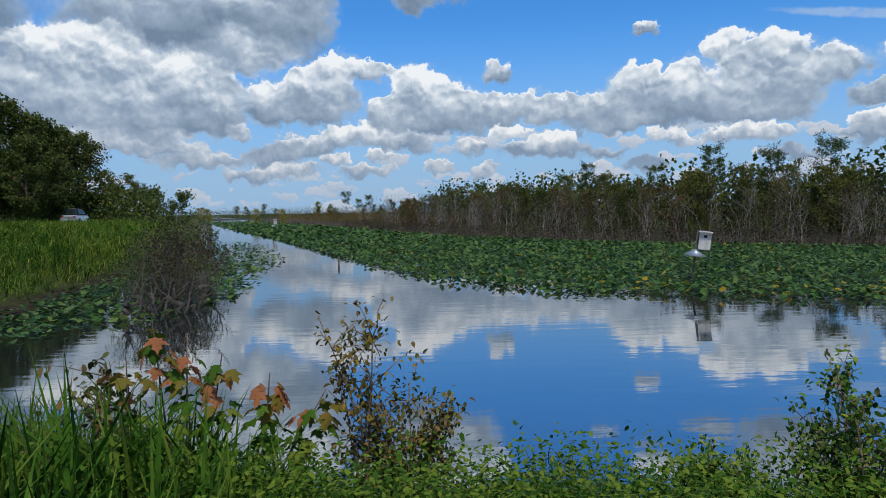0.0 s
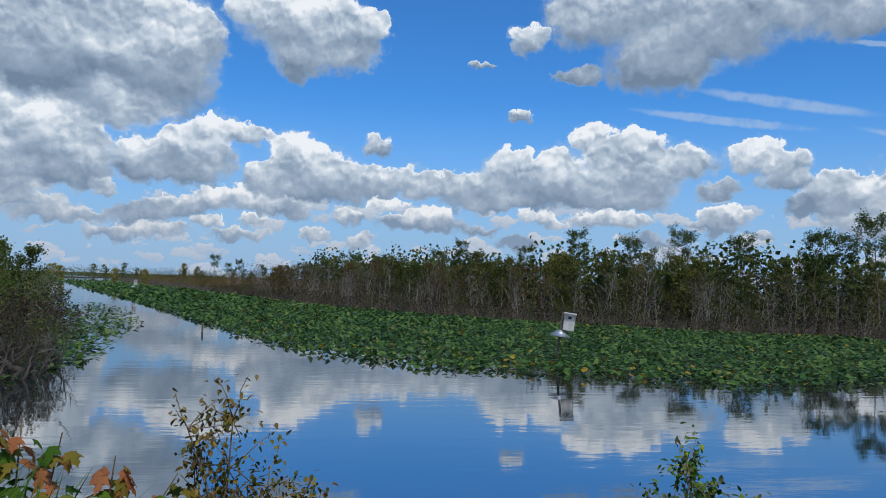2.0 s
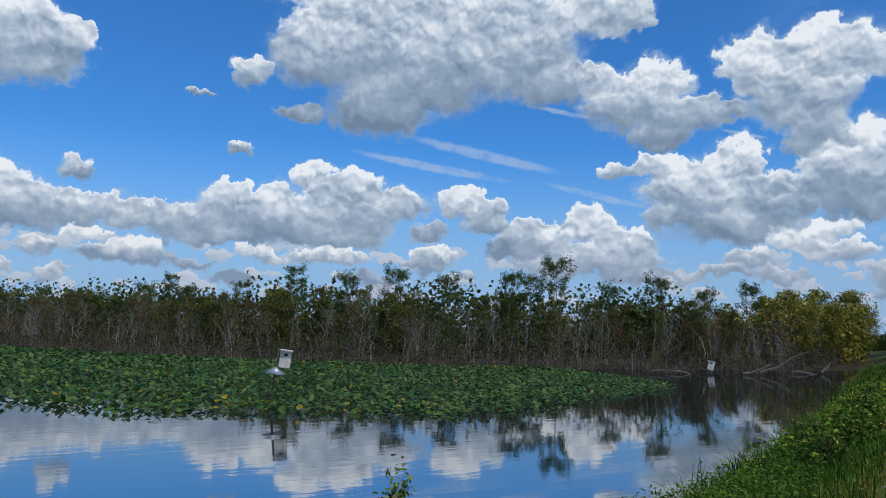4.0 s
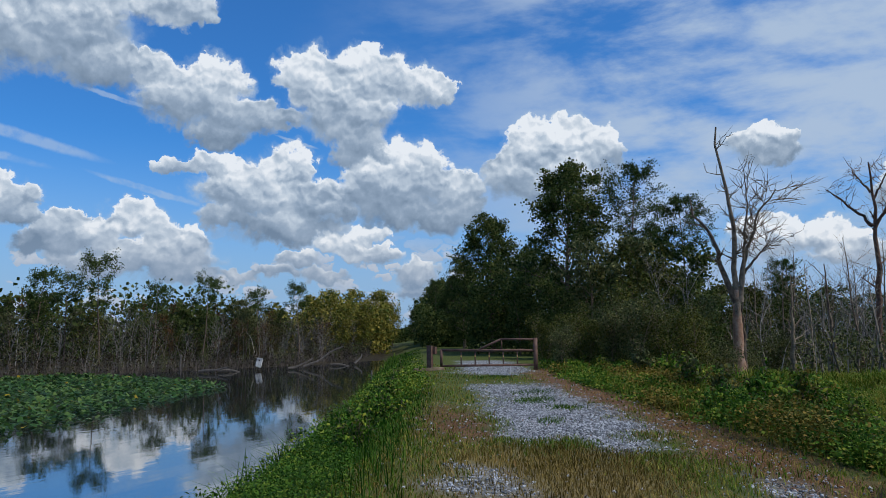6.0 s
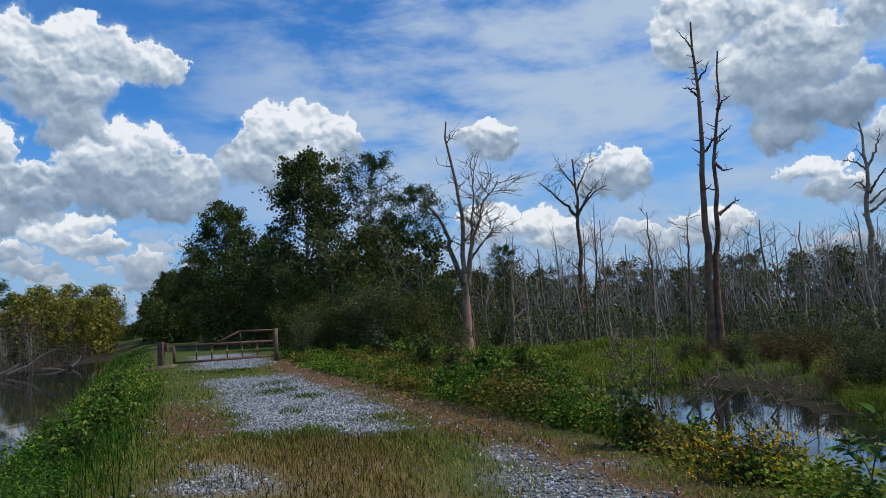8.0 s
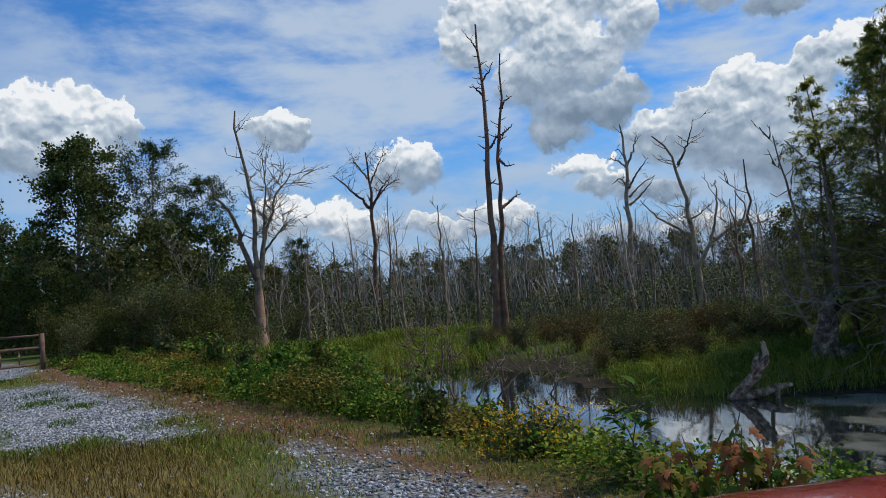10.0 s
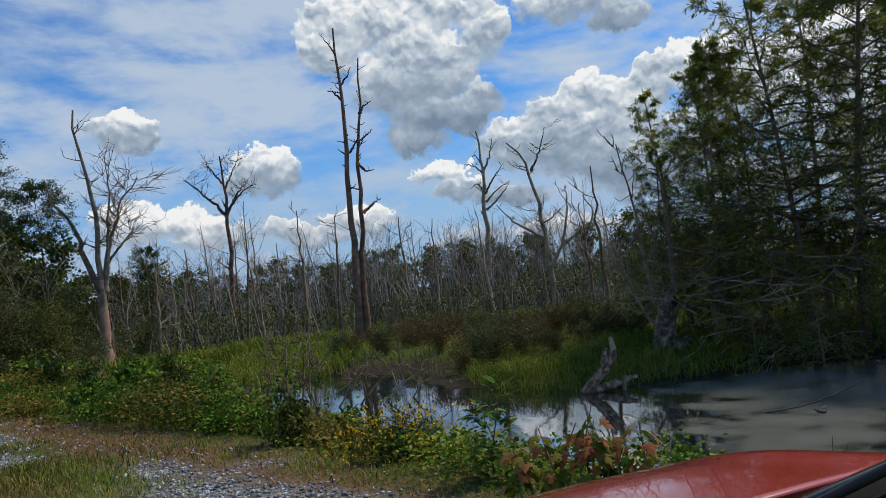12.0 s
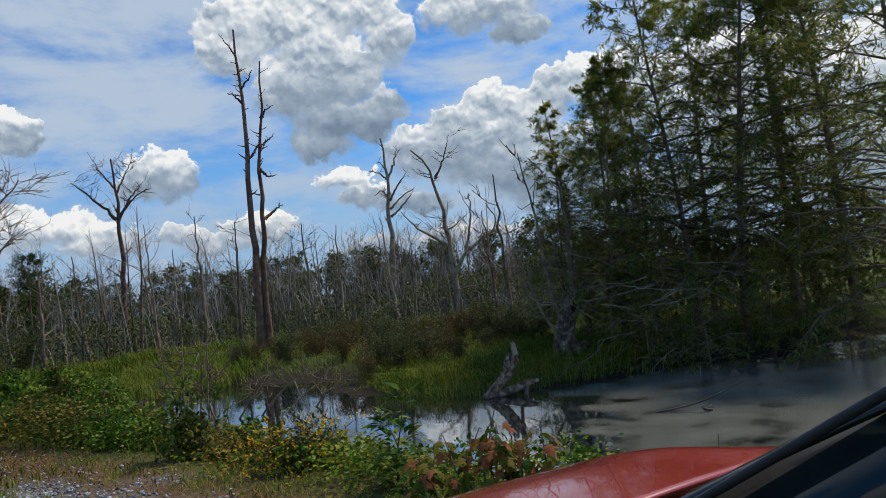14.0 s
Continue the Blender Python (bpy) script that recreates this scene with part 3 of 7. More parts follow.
def grow(rg, H, r0, first=0.3, n1=22, reach=0.35, profile=None, rise=0.5, n2=4, n3=0, wig=0.05, wig1=0.15, droop=0.0, lift=0.1, lean=(0, 0), stub=0.0, tip=0.12):
    """A tree's limbs and the points that bear its leaves. profile(f): the reach of limbs at the height f of the crown (0 to 1)."""
    P, R = limb(rg, (0, 0, 0), (lean[0], lean[1], 1), H, r0, r0 * tip, 10, wig)
    R = R * np.concatenate([[1.35, 1.1], np.ones(8)])
    P[:, 2] *= H / P[-1, 2]
    out, tips = [(P, R)], [P[-1:]]
    profile = profile or (lambda f: math.sin(math.pi * (0.15 + 0.8 * f)))
    hs = np.linspace(0, 1, 10)
    for i in range(n1):
        f = (i + rg.uniform(0, 1)) / n1
        t = first + (1 - first) * f * 0.97
        p = np.array([np.interp(t, hs, P[:, j]) for j in range(3)])
        rr = np.interp(t, hs, R)
        a = i * 2.4 + rg.uniform(-0.5, 0.5)
        L = H * reach * profile(f) * rg.uniform(0.65, 1.15)
        if stub and rg.random() < stub:
            L *= 0.3
        d = np.array([math.cos(a), math.sin(a), rise + rg.normal() * 0.15 + 0.6 * f * (rise > 0)])
        B, Q = limb(rg, p, d, L, min(rr * 0.55, L * 0.035 + 0.006), 0.006, 5, wig1, droop, lift)
        out.append((B, Q))
        tips.append(B[2:])
        for j in range(n2):
            s = rg.uniform(0.3, 0.95)
            q = np.array([np.interp(s, np.linspace(0, 1, 5), B[:, k]) for k in range(3)])
            d2 = (B[-1] - B[0]) / (L + 1e-6) + rg.normal(size=3) * 0.6 + np.array([0, 0, lift * 1.5 - droop])
            C, S = limb(rg, q, d2, L * rg.uniform(0.3, 0.55), max(0.005, Q[2] * 0.6), 0.004, 3, wig1, droop, lift)
            out.append((C, S))
            tips.append(C[1:])
            for _ in range(n3):
                s = rg.uniform(0.2, 0.95)
                q = C[0] + (C[-1] - C[0]) * s
                E, S2 = limb(rg, q, (C[-1] - C[0]) + rg.normal(size=3) * 0.5 * L * 0.4, L * rg.uniform(0.12, 0.28), 0.006, 0.003, 2, wig1, droop, lift)
                out.append((E, S2))
                tips.append(E[1:])
    return out, np.concatenate(tips)


def foliage(rg, tips, n, size, blur, up=0.4, slim=0.45):
    """Leaves scattered in tufts about the tips."""
    C = tips[rg.integers(0, len(tips), n)] + rg.normal(size=(n, 3)) * np.array([1, 1, 0.7]) * blur
    return leaves(rg, C, size, up, slim)


# ---- lie of the land ----
def line_dist(x, y, pts):
    """Distance from points to a polyline, and the side (positive to its right)."""
    best = np.full(x.shape, 1e9)
    side = np.zeros(x.shape)
    for (ax, ay), (bx, by) in zip(pts[:-1], pts[1:]):
        dx, dy = bx - ax, by - ay
        t = np.clip(((x - ax) * dx + (y - ay) * dy) / (dx * dx + dy * dy), 0, 1)
        d = np.hypot(x - ax - t * dx, y - ay - t * dy)
        s = -np.sign(dx * (y - ay) - dy * (x - ax))
        side = np.where(d < best - 1e-9, s, side)
        best = np.minimum(best, d)
    return best, side


NEAR_SHORE = [(-600, 1500), (-82, 240), (-46, 135), (-22.5, 68), (-15.5, 42), (-12.5, 26), (-10.6, 17), (-8.9, 11), (-5.8, 7.2), (-1.8, 6.1), (2.5, 6.1), (6, 6.9), (11, 8.6), (20, 12.6), (32, 18.6), (62, 34), (300, 160)]
FAR_SHORE = [(-600, 1700), (-64, 250), (-31, 165), (-15.5, 119), (-5, 88), (2.2, 70), (9, 58.5), (15, 51), (20, 46.4), (25, 42.8), (32, 40.4), (40, 38), (50, 35.2), (58, 34.2), (63, 34.2), (300, 150)]
DITCH_NEAR = [(300, 145), (60, 13), (34, 1), (25, -3.2), (18, -2.9), (13.5, -2.3), (10, -3.5), (6.5, -5.2), (2.5, -7.8), (-4, -12), (-20, -18)]
DITCH_FAR = [(300, 135), (60, 9), (34, -3.4), (26, -5.2), (21.5, -7.4), (17.5, -6.6), (15.0, -7.9), (13.3, -9.3), (12.0, -10.8), (11.3, -13), (11.0, -16), (8, -24), (-20, -40)]


def fbm(x, y, s, seed=0.0):
    v = 0
    for k, a in ((1, 0.6), (2.3, 0.3), (5.1, 0.15)):
        v = v + a * np.sin(x * s * k * 1.1 + 1.7 * np.sin(y * s * k * 0.9 + seed)) * np.cos(y * s * k * 1.2 + 1.3 * np.sin(x * s * k * 0.8 + seed * 2))
    return v


def ground_z(x, y):
    """The height of the land; the water stands at 0."""
    x, y = np.asarray(x, float), np.asarray(y, float)
    d1, s1 = line_dist(x, y, NEAR_SHORE)
    sd1 = d1 * s1
    d2, s2 = line_dist(x, y, FAR_SHORE)
    sd2 = -d2 * s2
    d3, s3 = line_dist(x, y, DITCH_NEAR)
    sd3 = d3 * s3
    d4, s4 = line_dist(x, y, DITCH_FAR)
    sd4 = -d4 * s4
    wob = 0.35 * fbm(x, y, 0.7, 1.0)

    def rise(sd, w, top):
        t = np.clip((sd + wob * 0.5) / w, -1, 1)
        return np.where(t > 0, top * t * t * (3 - 2 * t), 0.9 * t)
    dike = np.minimum(rise(sd1, 3.0, 1.0), np.where(s3 > 0, rise(sd3, 2.6, 1.0), rise(sd3, 2.6, 1.0)))
    west = np.clip((-x - 9) / 14, 0, 1) * np.clip((y - 4) / 16, 0, 1) * (sd1 > 0) * np.clip((sd1 - 1) / 6, 0, 1)
    dike = dike + 0.85 * west
    north = rise(sd2, 3.5, 0.18)
    swamp = rise(sd4, 3.0, 0.32) + np.where(sd4 > 0, 0.12 * fbm(x, y, 0.35, 4.0), 0)
    z = np.maximum(np.maximum(dike, north), swamp)
    crest = (dike > 0.85)
    return z + np.where(crest, 0.025 * fbm(x, y, 1.3, 2.0), 0.04 * fbm(x, y, 0.9, 3.0))


def hedge(rg, line, depth, h, n, size, low=0.0, rag=0.35, fill=0.8):
    """Leaves filling a band along a line, with an uneven top."""
    line = np.array(line, float)
    cum = np.concatenate([[0], np.cumsum(np.linalg.norm(np.diff(line, axis=0), axis=1))])
    s = rg.uniform(0, cum[-1], n)
    P = np.stack([np.interp(s, cum, line[:, j]) for j in range(2)], 1)
    Q = np.stack([np.interp(s + 0.5, cum, line[:, j]) for j in range(2)], 1)
    d = (Q - P) / (np.linalg.norm(Q - P, axis=1)[:, None] + 1e-9)
    w = rg.uniform(depth[0], depth[1], n)
    P = P + np.stack([-d[:, 1], d[:, 0]], 1) * w[:, None]
    top = h * (1 + rag * (np.sin(s * 0.9 + np.sin(s * 0.37) * 2) * 0.5 + np.sin(s * 2.3 + w) * 0.3 + np.sin(s * 0.21) * 0.5))
    z = ground_z(P[:, 0], P[:, 1]).clip(-0.1) + low + (top - low) * rg.uniform(0, 1, n) ** fill
    return np.concatenate([P, z[:, None]], 1)


def fronds(rg, limbs, n, size, slim=0.16):
    """Flat feathery sprays along the thin twigs of a tree."""
    tw = [P for P, R in limbs if R[0] < 0.03]
    A, D = [], []
    per = max(2, n // len(tw))
    for P in tw:
        f = rg.uniform(0.1, 1.0, per)[:, None]
        d = P[-1] - P[0]
        d = d / (np.linalg.norm(d) + 1e-9)
        side = np.cross(d, [0, 0, 1.0])
        side /= np.linalg.norm(side) + 1e-9
        A.append(P[0] + (P[-1] - P[0]) * f)
        s = np.where(rg.random(per) < 0.5, 1, -1)[:, None]
        D.append(d * 0.55 + side * s * 0.9 + np.array([0, 0, -0.15]))
    A = np.concatenate(A)
    return leaves(rg, A + rg.normal(size=A.shape) * 0.02, size, 0.9, slim, 0.1, np.concatenate(D))


def broad(rg, C, size, point, slim=0.3, droop=0.35):
    """Pointed leaves with six corners, bent along their length, for plants close by."""
    n = len(C)
    size = (np.broadcast_to(size, (n,)) * rg.uniform(0.65, 1.25, n))[:, None]
    d = point + rg.normal(size=(n, 3)) * 0.3
    d /= np.linalg.norm(d, axis=1)[:, None] + 1e-9
    s = np.cross(d, rg.normal(size=(n, 3)) * 0.35 + np.array([0, 0, 1.0]))
    s /= np.linalg.norm(s, axis=1)[:, None] + 1e-9
    nn = np.cross(s, d)
    at = lambda f, w, sag: C + d * size * f + s * size * w - nn * size * sag * droop
    V = np.stack([C, at(0.28, slim * 0.85, 0.02), at(0.28, -slim * 0.85, 0.02), at(0.65, slim * 0.8, 0.25), at(0.65, -slim * 0.8, 0.25), at(1.0, 0, 0.75)], 1).reshape(-1, 3)
    i = np.arange(n)[:, None] * 6
    return V, [i + [0, 1, 2], i + [1, 3, 4, 2], i + [3, 5, 4]]


def inside(x, y, poly, soft=0.35):
    """1 inside a polygon, 0 outside, with a ragged soft edge."""
    x, y = np.asarray(x, float), np.asarray(y, float)
    c = np.zeros(x.shape, bool)
    for (ax, ay), (bx, by) in zip(poly, poly[1:] + poly[:1]):
        hit_ = (ay > y) != (by > y)
        with np.errstate(divide="ignore", invalid="ignore"):
            c ^= hit_ & (x < (bx - ax) * (y - ay) / (by - ay) + ax)
    d, _ = line_dist(x, y, poly + poly[:1])
    return np.clip(0.5 + np.where(c, d, -d) / (2 * soft), 0, 1)


GRAVEL = [
    [(22, 8.9), (17, 6.6), (14.2, 5.4), (12.4, 4.5), (10.8, 3.7), (11.6, 2.9), (10.2, 1.8), (13, 2.1), (16, 3.4), (23, 7.0)],
    [(27, 11.6), (33, 14), (40, 17), (41, 15), (32, 10.2), (27, 9.2)],
    [(9.0, 0.3), (8.4, -0.4), (6.5, -1.2), (4, -2.1), (1.5, -3.0), (1.5, -2.0), (4.4, -1.0), (6.8, -0.2)],
    [(8.4, 3.5), (7.6, 2.7), (7.0, 2.9), (7.7, 3.6)],
]
STRAW = [[(30, 10.0), (22, 6.7), (15, 2.8), (10.3, 0.8), (7.2, -0.7), (4, -1.9), (4, -2.6), (7, -1.8), (9.5, -0.9), (15, 1.7), (23, 5.5), (32, 9.4)],
         [(14, 6.8), (11, 5.3), (10.2, 4.4), (10.9, 4.2), (13.5, 5.6), (16, 7.2)]]
DRYPATCH = [[(10.2, 3.7), (10, 1.8), (6.8, 0.5), (3, -1), (1, -1), (1, 1.6), (5, 3.2), (8.5, 4.0)]]


def mask(x, y, polys, soft, rough=0.5):
    m = np.max([inside(x + 0.4 * fbm(x, y, 2.1, 5), y + 0.4 * fbm(x, y, 1.9, 7), p, soft) for p in polys], 0)
    return np.clip(m + rough * fbm(x, y, 2.6, 9) * (m > 0.02) * (m < 0.98), 0, 1)


def ground_material():
    m = bpy.data.materials.new("earth_and_turf")
    m.use_nodes = True
    nt = m.node_tree
    bsdf = nt.nodes["Principled BSDF"]
    co = nt.nodes.new("ShaderNodeTexCoord").outputs["Object"]

    def noise_(s, detail=5, rough=0.6):
        n = nt.nodes.new("ShaderNodeTexNoise")
        nt.links.new(co, n.inputs["Vector"])
        n.inputs["Scale"].default_value, n.inputs["Detail"].default_value, n.inputs["Roughness"].default_value = s, detail, rough
        return n.outputs[0]

    def ramp(fac, cols):
        r = nt.nodes.new("ShaderNodeValToRGB")
        e = r.color_ramp.elements
        while len(e) < len(cols):
            e.new(0.5)
        for i, c in enumerate(cols):
            e[i].position, e[i].color = 0.3 + 0.4 * i / (len(cols) - 1), (*c, 1)
        nt.links.new(fac, r.inputs[0])
        return r.outputs[0]

    def mix(f, a, b):
        n = nt.nodes.new("ShaderNodeMix")
        n.data_type = "RGBA"
        nt.links.new(f, n.inputs[0]), nt.links.new(a, n.inputs[6]), nt.links.new(b, n.inputs[7])
        return n.outputs[2]

    def attr(name):
        n = nt.nodes.new("ShaderNodeAttribute")
        n.attribute_name = name
        return n.outputs["Fac"]
    fine, mid = noise_(55), noise_(3.2)
    turf = mix(mid, ramp(fine, [(0.04, 0.055, 0.012), (0.075, 0.095, 0.02), (0.13, 0.13, 0.035)]), ramp(fine, [(0.05, 0.06, 0.016), (0.09, 0.115, 0.028), (0.15, 0.14, 0.05)]))
    dry = ramp(noise_(40), [(0.13, 0.10, 0.04), (0.225, 0.175, 0.078), (0.32, 0.255, 0.13)])
    straw = ramp(noise_(48), [(0.075, 0.045, 0.026), (0.16, 0.085, 0.045), (0.26, 0.16, 0.085)])
    vor = nt.nodes.new("ShaderNodeTexVoronoi")
    nt.links.new(co, vor.inputs["Vector"])
    vor.inputs["Scale"].default_value = 30
    stone = ramp(vor.outputs["Color"], [(0.12, 0.123, 0.128), (0.22, 0.226, 0.236), (0.36, 0.367, 0.38)])
    mud = ramp(noise_(6), [(0.02, 0.016, 0.011), (0.04, 0.032, 0.02), (0.07, 0.055, 0.032)])
    col = mix(attr("dry"), turf, dry)
    col = mix(attr("straw"), col, straw)
    col = mix(attr("gravel"), col, stone)
    col = mix(attr("mud"), col, mud)
    nt.links.new(col, bsdf.inputs["Base Color"])
    bsdf.inputs["Roughness"].default_value, bsdf.inputs["Specular IOR Level"].default_value = 0.95, 0.1
    b = nt.nodes.new("ShaderNodeBump")
    b.inputs["Strength"].default_value, b.inputs["Distance"].default_value = 0.7, 0.04
    nt.links.new(noise_(28, 6, 0.7), b.inputs["Height"])
    nt.links.new(b.outputs[0], bsdf.inputs["Normal"])
    return m


def spaced(lo, hi, step, far):
    mid = np.arange(lo, hi + step, step)
    out = step * np.cumsum(1.16 ** np.arange(1, 60))
    out = out[out < far]
    return np.concatenate([lo - out[::-1], mid, hi + out])


def build_ground():
    xs, ys = spaced(-20, 42, 0.5, 3500), spaced(-18, 40, 0.5, 3500)
    X, Y = np.meshgrid(xs, ys)
    X, Y = X.ravel(), Y.ravel()
    Z = ground_z(X, Y)
    me_w, me_h = len(xs), len(ys)
    i = (np.arange(me_h - 1)[:, None] * me_w + np.arange(me_w - 1)[None]).ravel()[:, None]
    me = mesh_np("ground", np.stack([X, Y, Z], 1), [i + [0, 1, me_w + 1, me_w]], ground_material(), True)
    near = (np.hypot(X - 15, Y) < 60)
    for name, v in (("gravel", mask(X, Y, GRAVEL, 0.35)), ("straw", mask(X, Y, STRAW, 0.4)), ("dry", mask(X, Y, DRYPATCH, 0.6)),
                    ("mud", np.clip((0.34 - Z) / 0.2, 0, 1))):
        a = me.attributes.new(name, "FLOAT", "POINT")
        a.data.foreach_set("value", (v * near if name != "mud" else v).astype(np.float32))
    return tagged(new("ground", me), "grassy dike, muddy banks and swamp soil", "ground", kind="structure")


def water_material():
    m = bpy.data.materials.new("dark_still_water")
    m.use_nodes = True
    nt = m.node_tree
    bsdf = nt.nodes["Principled BSDF"]
    bsdf.inputs["Base Color"].default_value = (0.012, 0.016, 0.016, 1)
    bsdf.inputs["Roughness"].default_value, bsdf.inputs["IOR"].default_value = 0.04, 7.0
    co = nt.nodes.new("ShaderNodeTexCoord").outputs["Object"]
    mp = nt.nodes.new("ShaderNodeMapping")
    nt.links.new(co, mp.inputs[0])
    mp.inputs["Rotation"].default_value = (0, 0, radians(-12))
    mp.inputs["Scale"].default_value = (0.5, 1.6, 1)
    heights = []
    for s, d in ((1.6, 3), (0.35, 2)):
        n = nt.nodes.new("ShaderNodeTexNoise")
        nt.links.new(mp.outputs[0], n.inputs["Vector"])
        n.inputs["Scale"].default_value, n.inputs["Detail"].default_value = s, d
        heights.append(n.outputs[0])
    mul = nt.nodes.new("ShaderNodeMath")
    mul.operation = "MULTIPLY"
    nt.links.new(heights[0], mul.inputs[0]), nt.links.new(heights[1], mul.inputs[1])
    b = nt.nodes.new("ShaderNodeBump")
    b.inputs["Strength"].default_value, b.inputs["Distance"].default_value = 0.14, 0.03
    nt.links.new(mul.outputs[0], b.inputs["Height"])
    nt.links.new(b.outputs[0], bsdf.inputs["Normal"])
    return m


build_ground()
w = mesh_np("water", [(-4000, -4000, 0), (4000, -4000, 0), (4000, 4000, 0), (-4000, 4000, 0)], [[[0, 1, 2, 3]]], water_material())
tagged(new("water", w), "still dark canal water mirroring the cloudy sky", "water", kind="structure")


# ---- trees ----
def tree_kind(name, rg, label, wood, limbs, tips, leafmat=None, n=0, size=0.2, blur=0.3, up=0.4, slim=0.45, sides=5):
    """A tree with a trunk-and-limbs part and, where it has leaves, a crown part."""
    t = thing(name, label, "tree")
    V, F = tubes(limbs, sides)
    part("trunk", mesh_np("trunk", V, F, wood, True), t)
    if n:
        V, F = foliage(rg, tips, n, size, blur, up, slim)
        part("crown", mesh_np("crown", V, F, leafmat), t)
    return t


def oval(f):
    return math.sin(math.pi * (0.12 + 0.80 * f)) ** 0.8


def flat_top(f):
    return 0.35 + 0.65 * math.sin(math.pi * (0.1 + 0.75 * f))


def cone(f):
    return 1.05 - 0.9 * f


KINDS, TALL = {}, {}


def build_kinds():
    g = np.random.default_rng
    # bare swamp trees
    for i in range(5):
        r = g(10 + i)
        b, t = grow(r, 6, 0.06, 0.16, 18, 0.34, oval, 1.0, 4, 1, 0.06, 0.16, lift=0.12)
        KINDS[f"bare{i}"] = tree_kind("bare_tree", r, "bare grey swamp tree with fine upright twigs", M_TWIG, b, t, sides=3)
    for i in range(3):
        r = g(20 + i)
        b, t = grow(r, 6, 0.06, 0.15, 15, 0.36, oval, 0.9, 3, 0, 0.06, 0.18, lift=0.1)
        KINDS[f"rust{i}"] = tree_kind("rust_tree", r, "half-bare swamp tree with rust-brown leaves", M_BROWNTWIG, b, t, (M_RUST, M_OLIVE, M_BROWNLEAF)[i], 1100, 0.11, 0.22, sides=3)
    for i in range(4):
        r = g(30 + i)
        b, t = grow(r, 8, 0.11, 0.06, 18, 0.34, oval, 0.6, 4, 0, 0.05, 0.17)
        KINDS[f"green{i}"] = tree_kind("broadleaf_tree", r, "dull green broadleaf tree", M_BARK, b, t, (M_TREELEAF, M_DARKLEAF, M_OLIVE, M_DARKLEAF)[i], 2500, 0.235, 0.26, sides=4)
    for i in range(3):
        r = g(40 + i)
        b, t = grow(r, 9, 0.09, 0.60 + 0.06 * i, 18, 0.21, flat_top, 0.30, 5, 1, 0.03, 0.16, lift=0.10)
        KINDS[f"pine{i}"] = tree_kind("pine_tree", r, "dark pine with a flat-topped open crown", M_BARK, b, t, M_PINE, 3000, 0.16, 0.15, 0.4, 0.28)
    for i in range(2):
        r = g(50 + i)
        b, t = grow(r, 14, 0.26, 0.08, 44, 0.30, oval, 0.30, 7, 2, 0.03, 0.16)
        KINDS[f"oak{i}"] = tree_kind("oak_tree", r, "tall dark oak with a dense crown", M_BARK, b, t, M_DARKLEAF, (22000, 8000)[i], (0.20, 0.36)[i], (0.24, 0.34)[i])
    for i in range(3):
        r = g(60 + i)
        b, t = grow(r, 15, 0.15, 0.13, 54, 0.27, cone, 0.10, 10, 1, 0.015, 0.10, droop=0.14, lift=0.0)
        o = tree_kind("cypress_tree", r, "tall feathery bald cypress with drooping sprays", M_BARK, b, t, sides=4)
        V, F = fronds(r, b, 21000, 0.23, 0.095)
        part("crown", mesh_np("crown", V, F, M_CYPRESS), o)
        KINDS[f"cypress{i}"] = o
    for i in range(2):
        r = g(66 + i)
        b, t = grow(r, 5, 0.05, 0.03, 40, 0.42, cone, 0.10, 6, 1, 0.02, 0.12, droop=0.16, lift=0.0)
        o = tree_kind("young_cypress", r, "young bald cypress, feathery and drooping down to the water", M_BARK, b, t, sides=4)
        V, F = fronds(r, b, 7000, 0.17, 0.095)
        part("crown", mesh_np("crown", V, F, M_CYPRESS), o)
        KINDS[f"young{i}"] = o
    for i in range(3):
        r = g(70 + i)
        b, t = grow(r, 10, 0.12, 0.30, 15, 0.26, oval, 0.9, 3, 0, 0.04, 0.2, lift=0.1, stub=0.3)
        KINDS[f"dead{i}"] = tree_kind("dead_tree", r, "dead grey swamp tree with broken limbs", M_DEADWOOD, b, t, sides=5)
    for i in range(3):
        r = g(80 + i)
        sets = [grow(r, 2.6 * r.uniform(0.7, 1.1), 0.028, 0.1, 7, 0.4, oval, 1.2, 2, 0, 0.1, 0.2, lean=r.normal(size=2) * 0.3) for _ in range(4)]
        sets = [([(P + [dx, dy, 0], R) for P, R in b], t) for (b, t), (dx, dy) in zip(sets, r.normal(size=(4, 2)) * 0.35)]
        b, t = sum([s[0] for s in sets], []), np.concatenate([s[1] for s in sets])
        KINDS[f"shrub{i}"] = tree_kind("bare_shrub", r, "twiggy grey-brown shrub standing in shallow water", M_BROWNTWIG, b, t, (M_DARKLEAF, M_SHADESHRUB, M_OLIVE)[i], 420, 0.10, 0.13, sides=3)
    for i in range(2):
        r = g(90 + i)
        sets = [grow(r, 3.2 * r.uniform(0.7, 1.1), 0.03, 0.06, 12, 0.42, oval, 0.8, 3, 0, 0.08, 0.2, lean=r.normal(size=2) * 0.35) for _ in range(4)]
        b, t = sum([s[0] for s in sets], []), np.concatenate([s[1] for s in sets])
        KINDS[f"thicket{i}"] = tree_kind("green_shrub", r, "leafy green shrub of the roadside thicket", M_BARK, b, t, (M_OLIVE, M_TREELEAF)[i], 3800, 0.095, 0.20)
    for i in range(2):
        r = g(95 + i)
        b, t = grow(r, 14, 0.15, 0.58 + 0.06 * i, 30, 0.17, oval, 0.30, 6, 2, 0.02, 0.16, lift=0.10)
        KINDS[f"tallpine{i}"] = tree_kind("tall_pine", r, "tall slim pine with an open rounded crown", M_BARK, b, t, M_PINE, 11000, 0.135, 0.14, 0.4, 0.26)
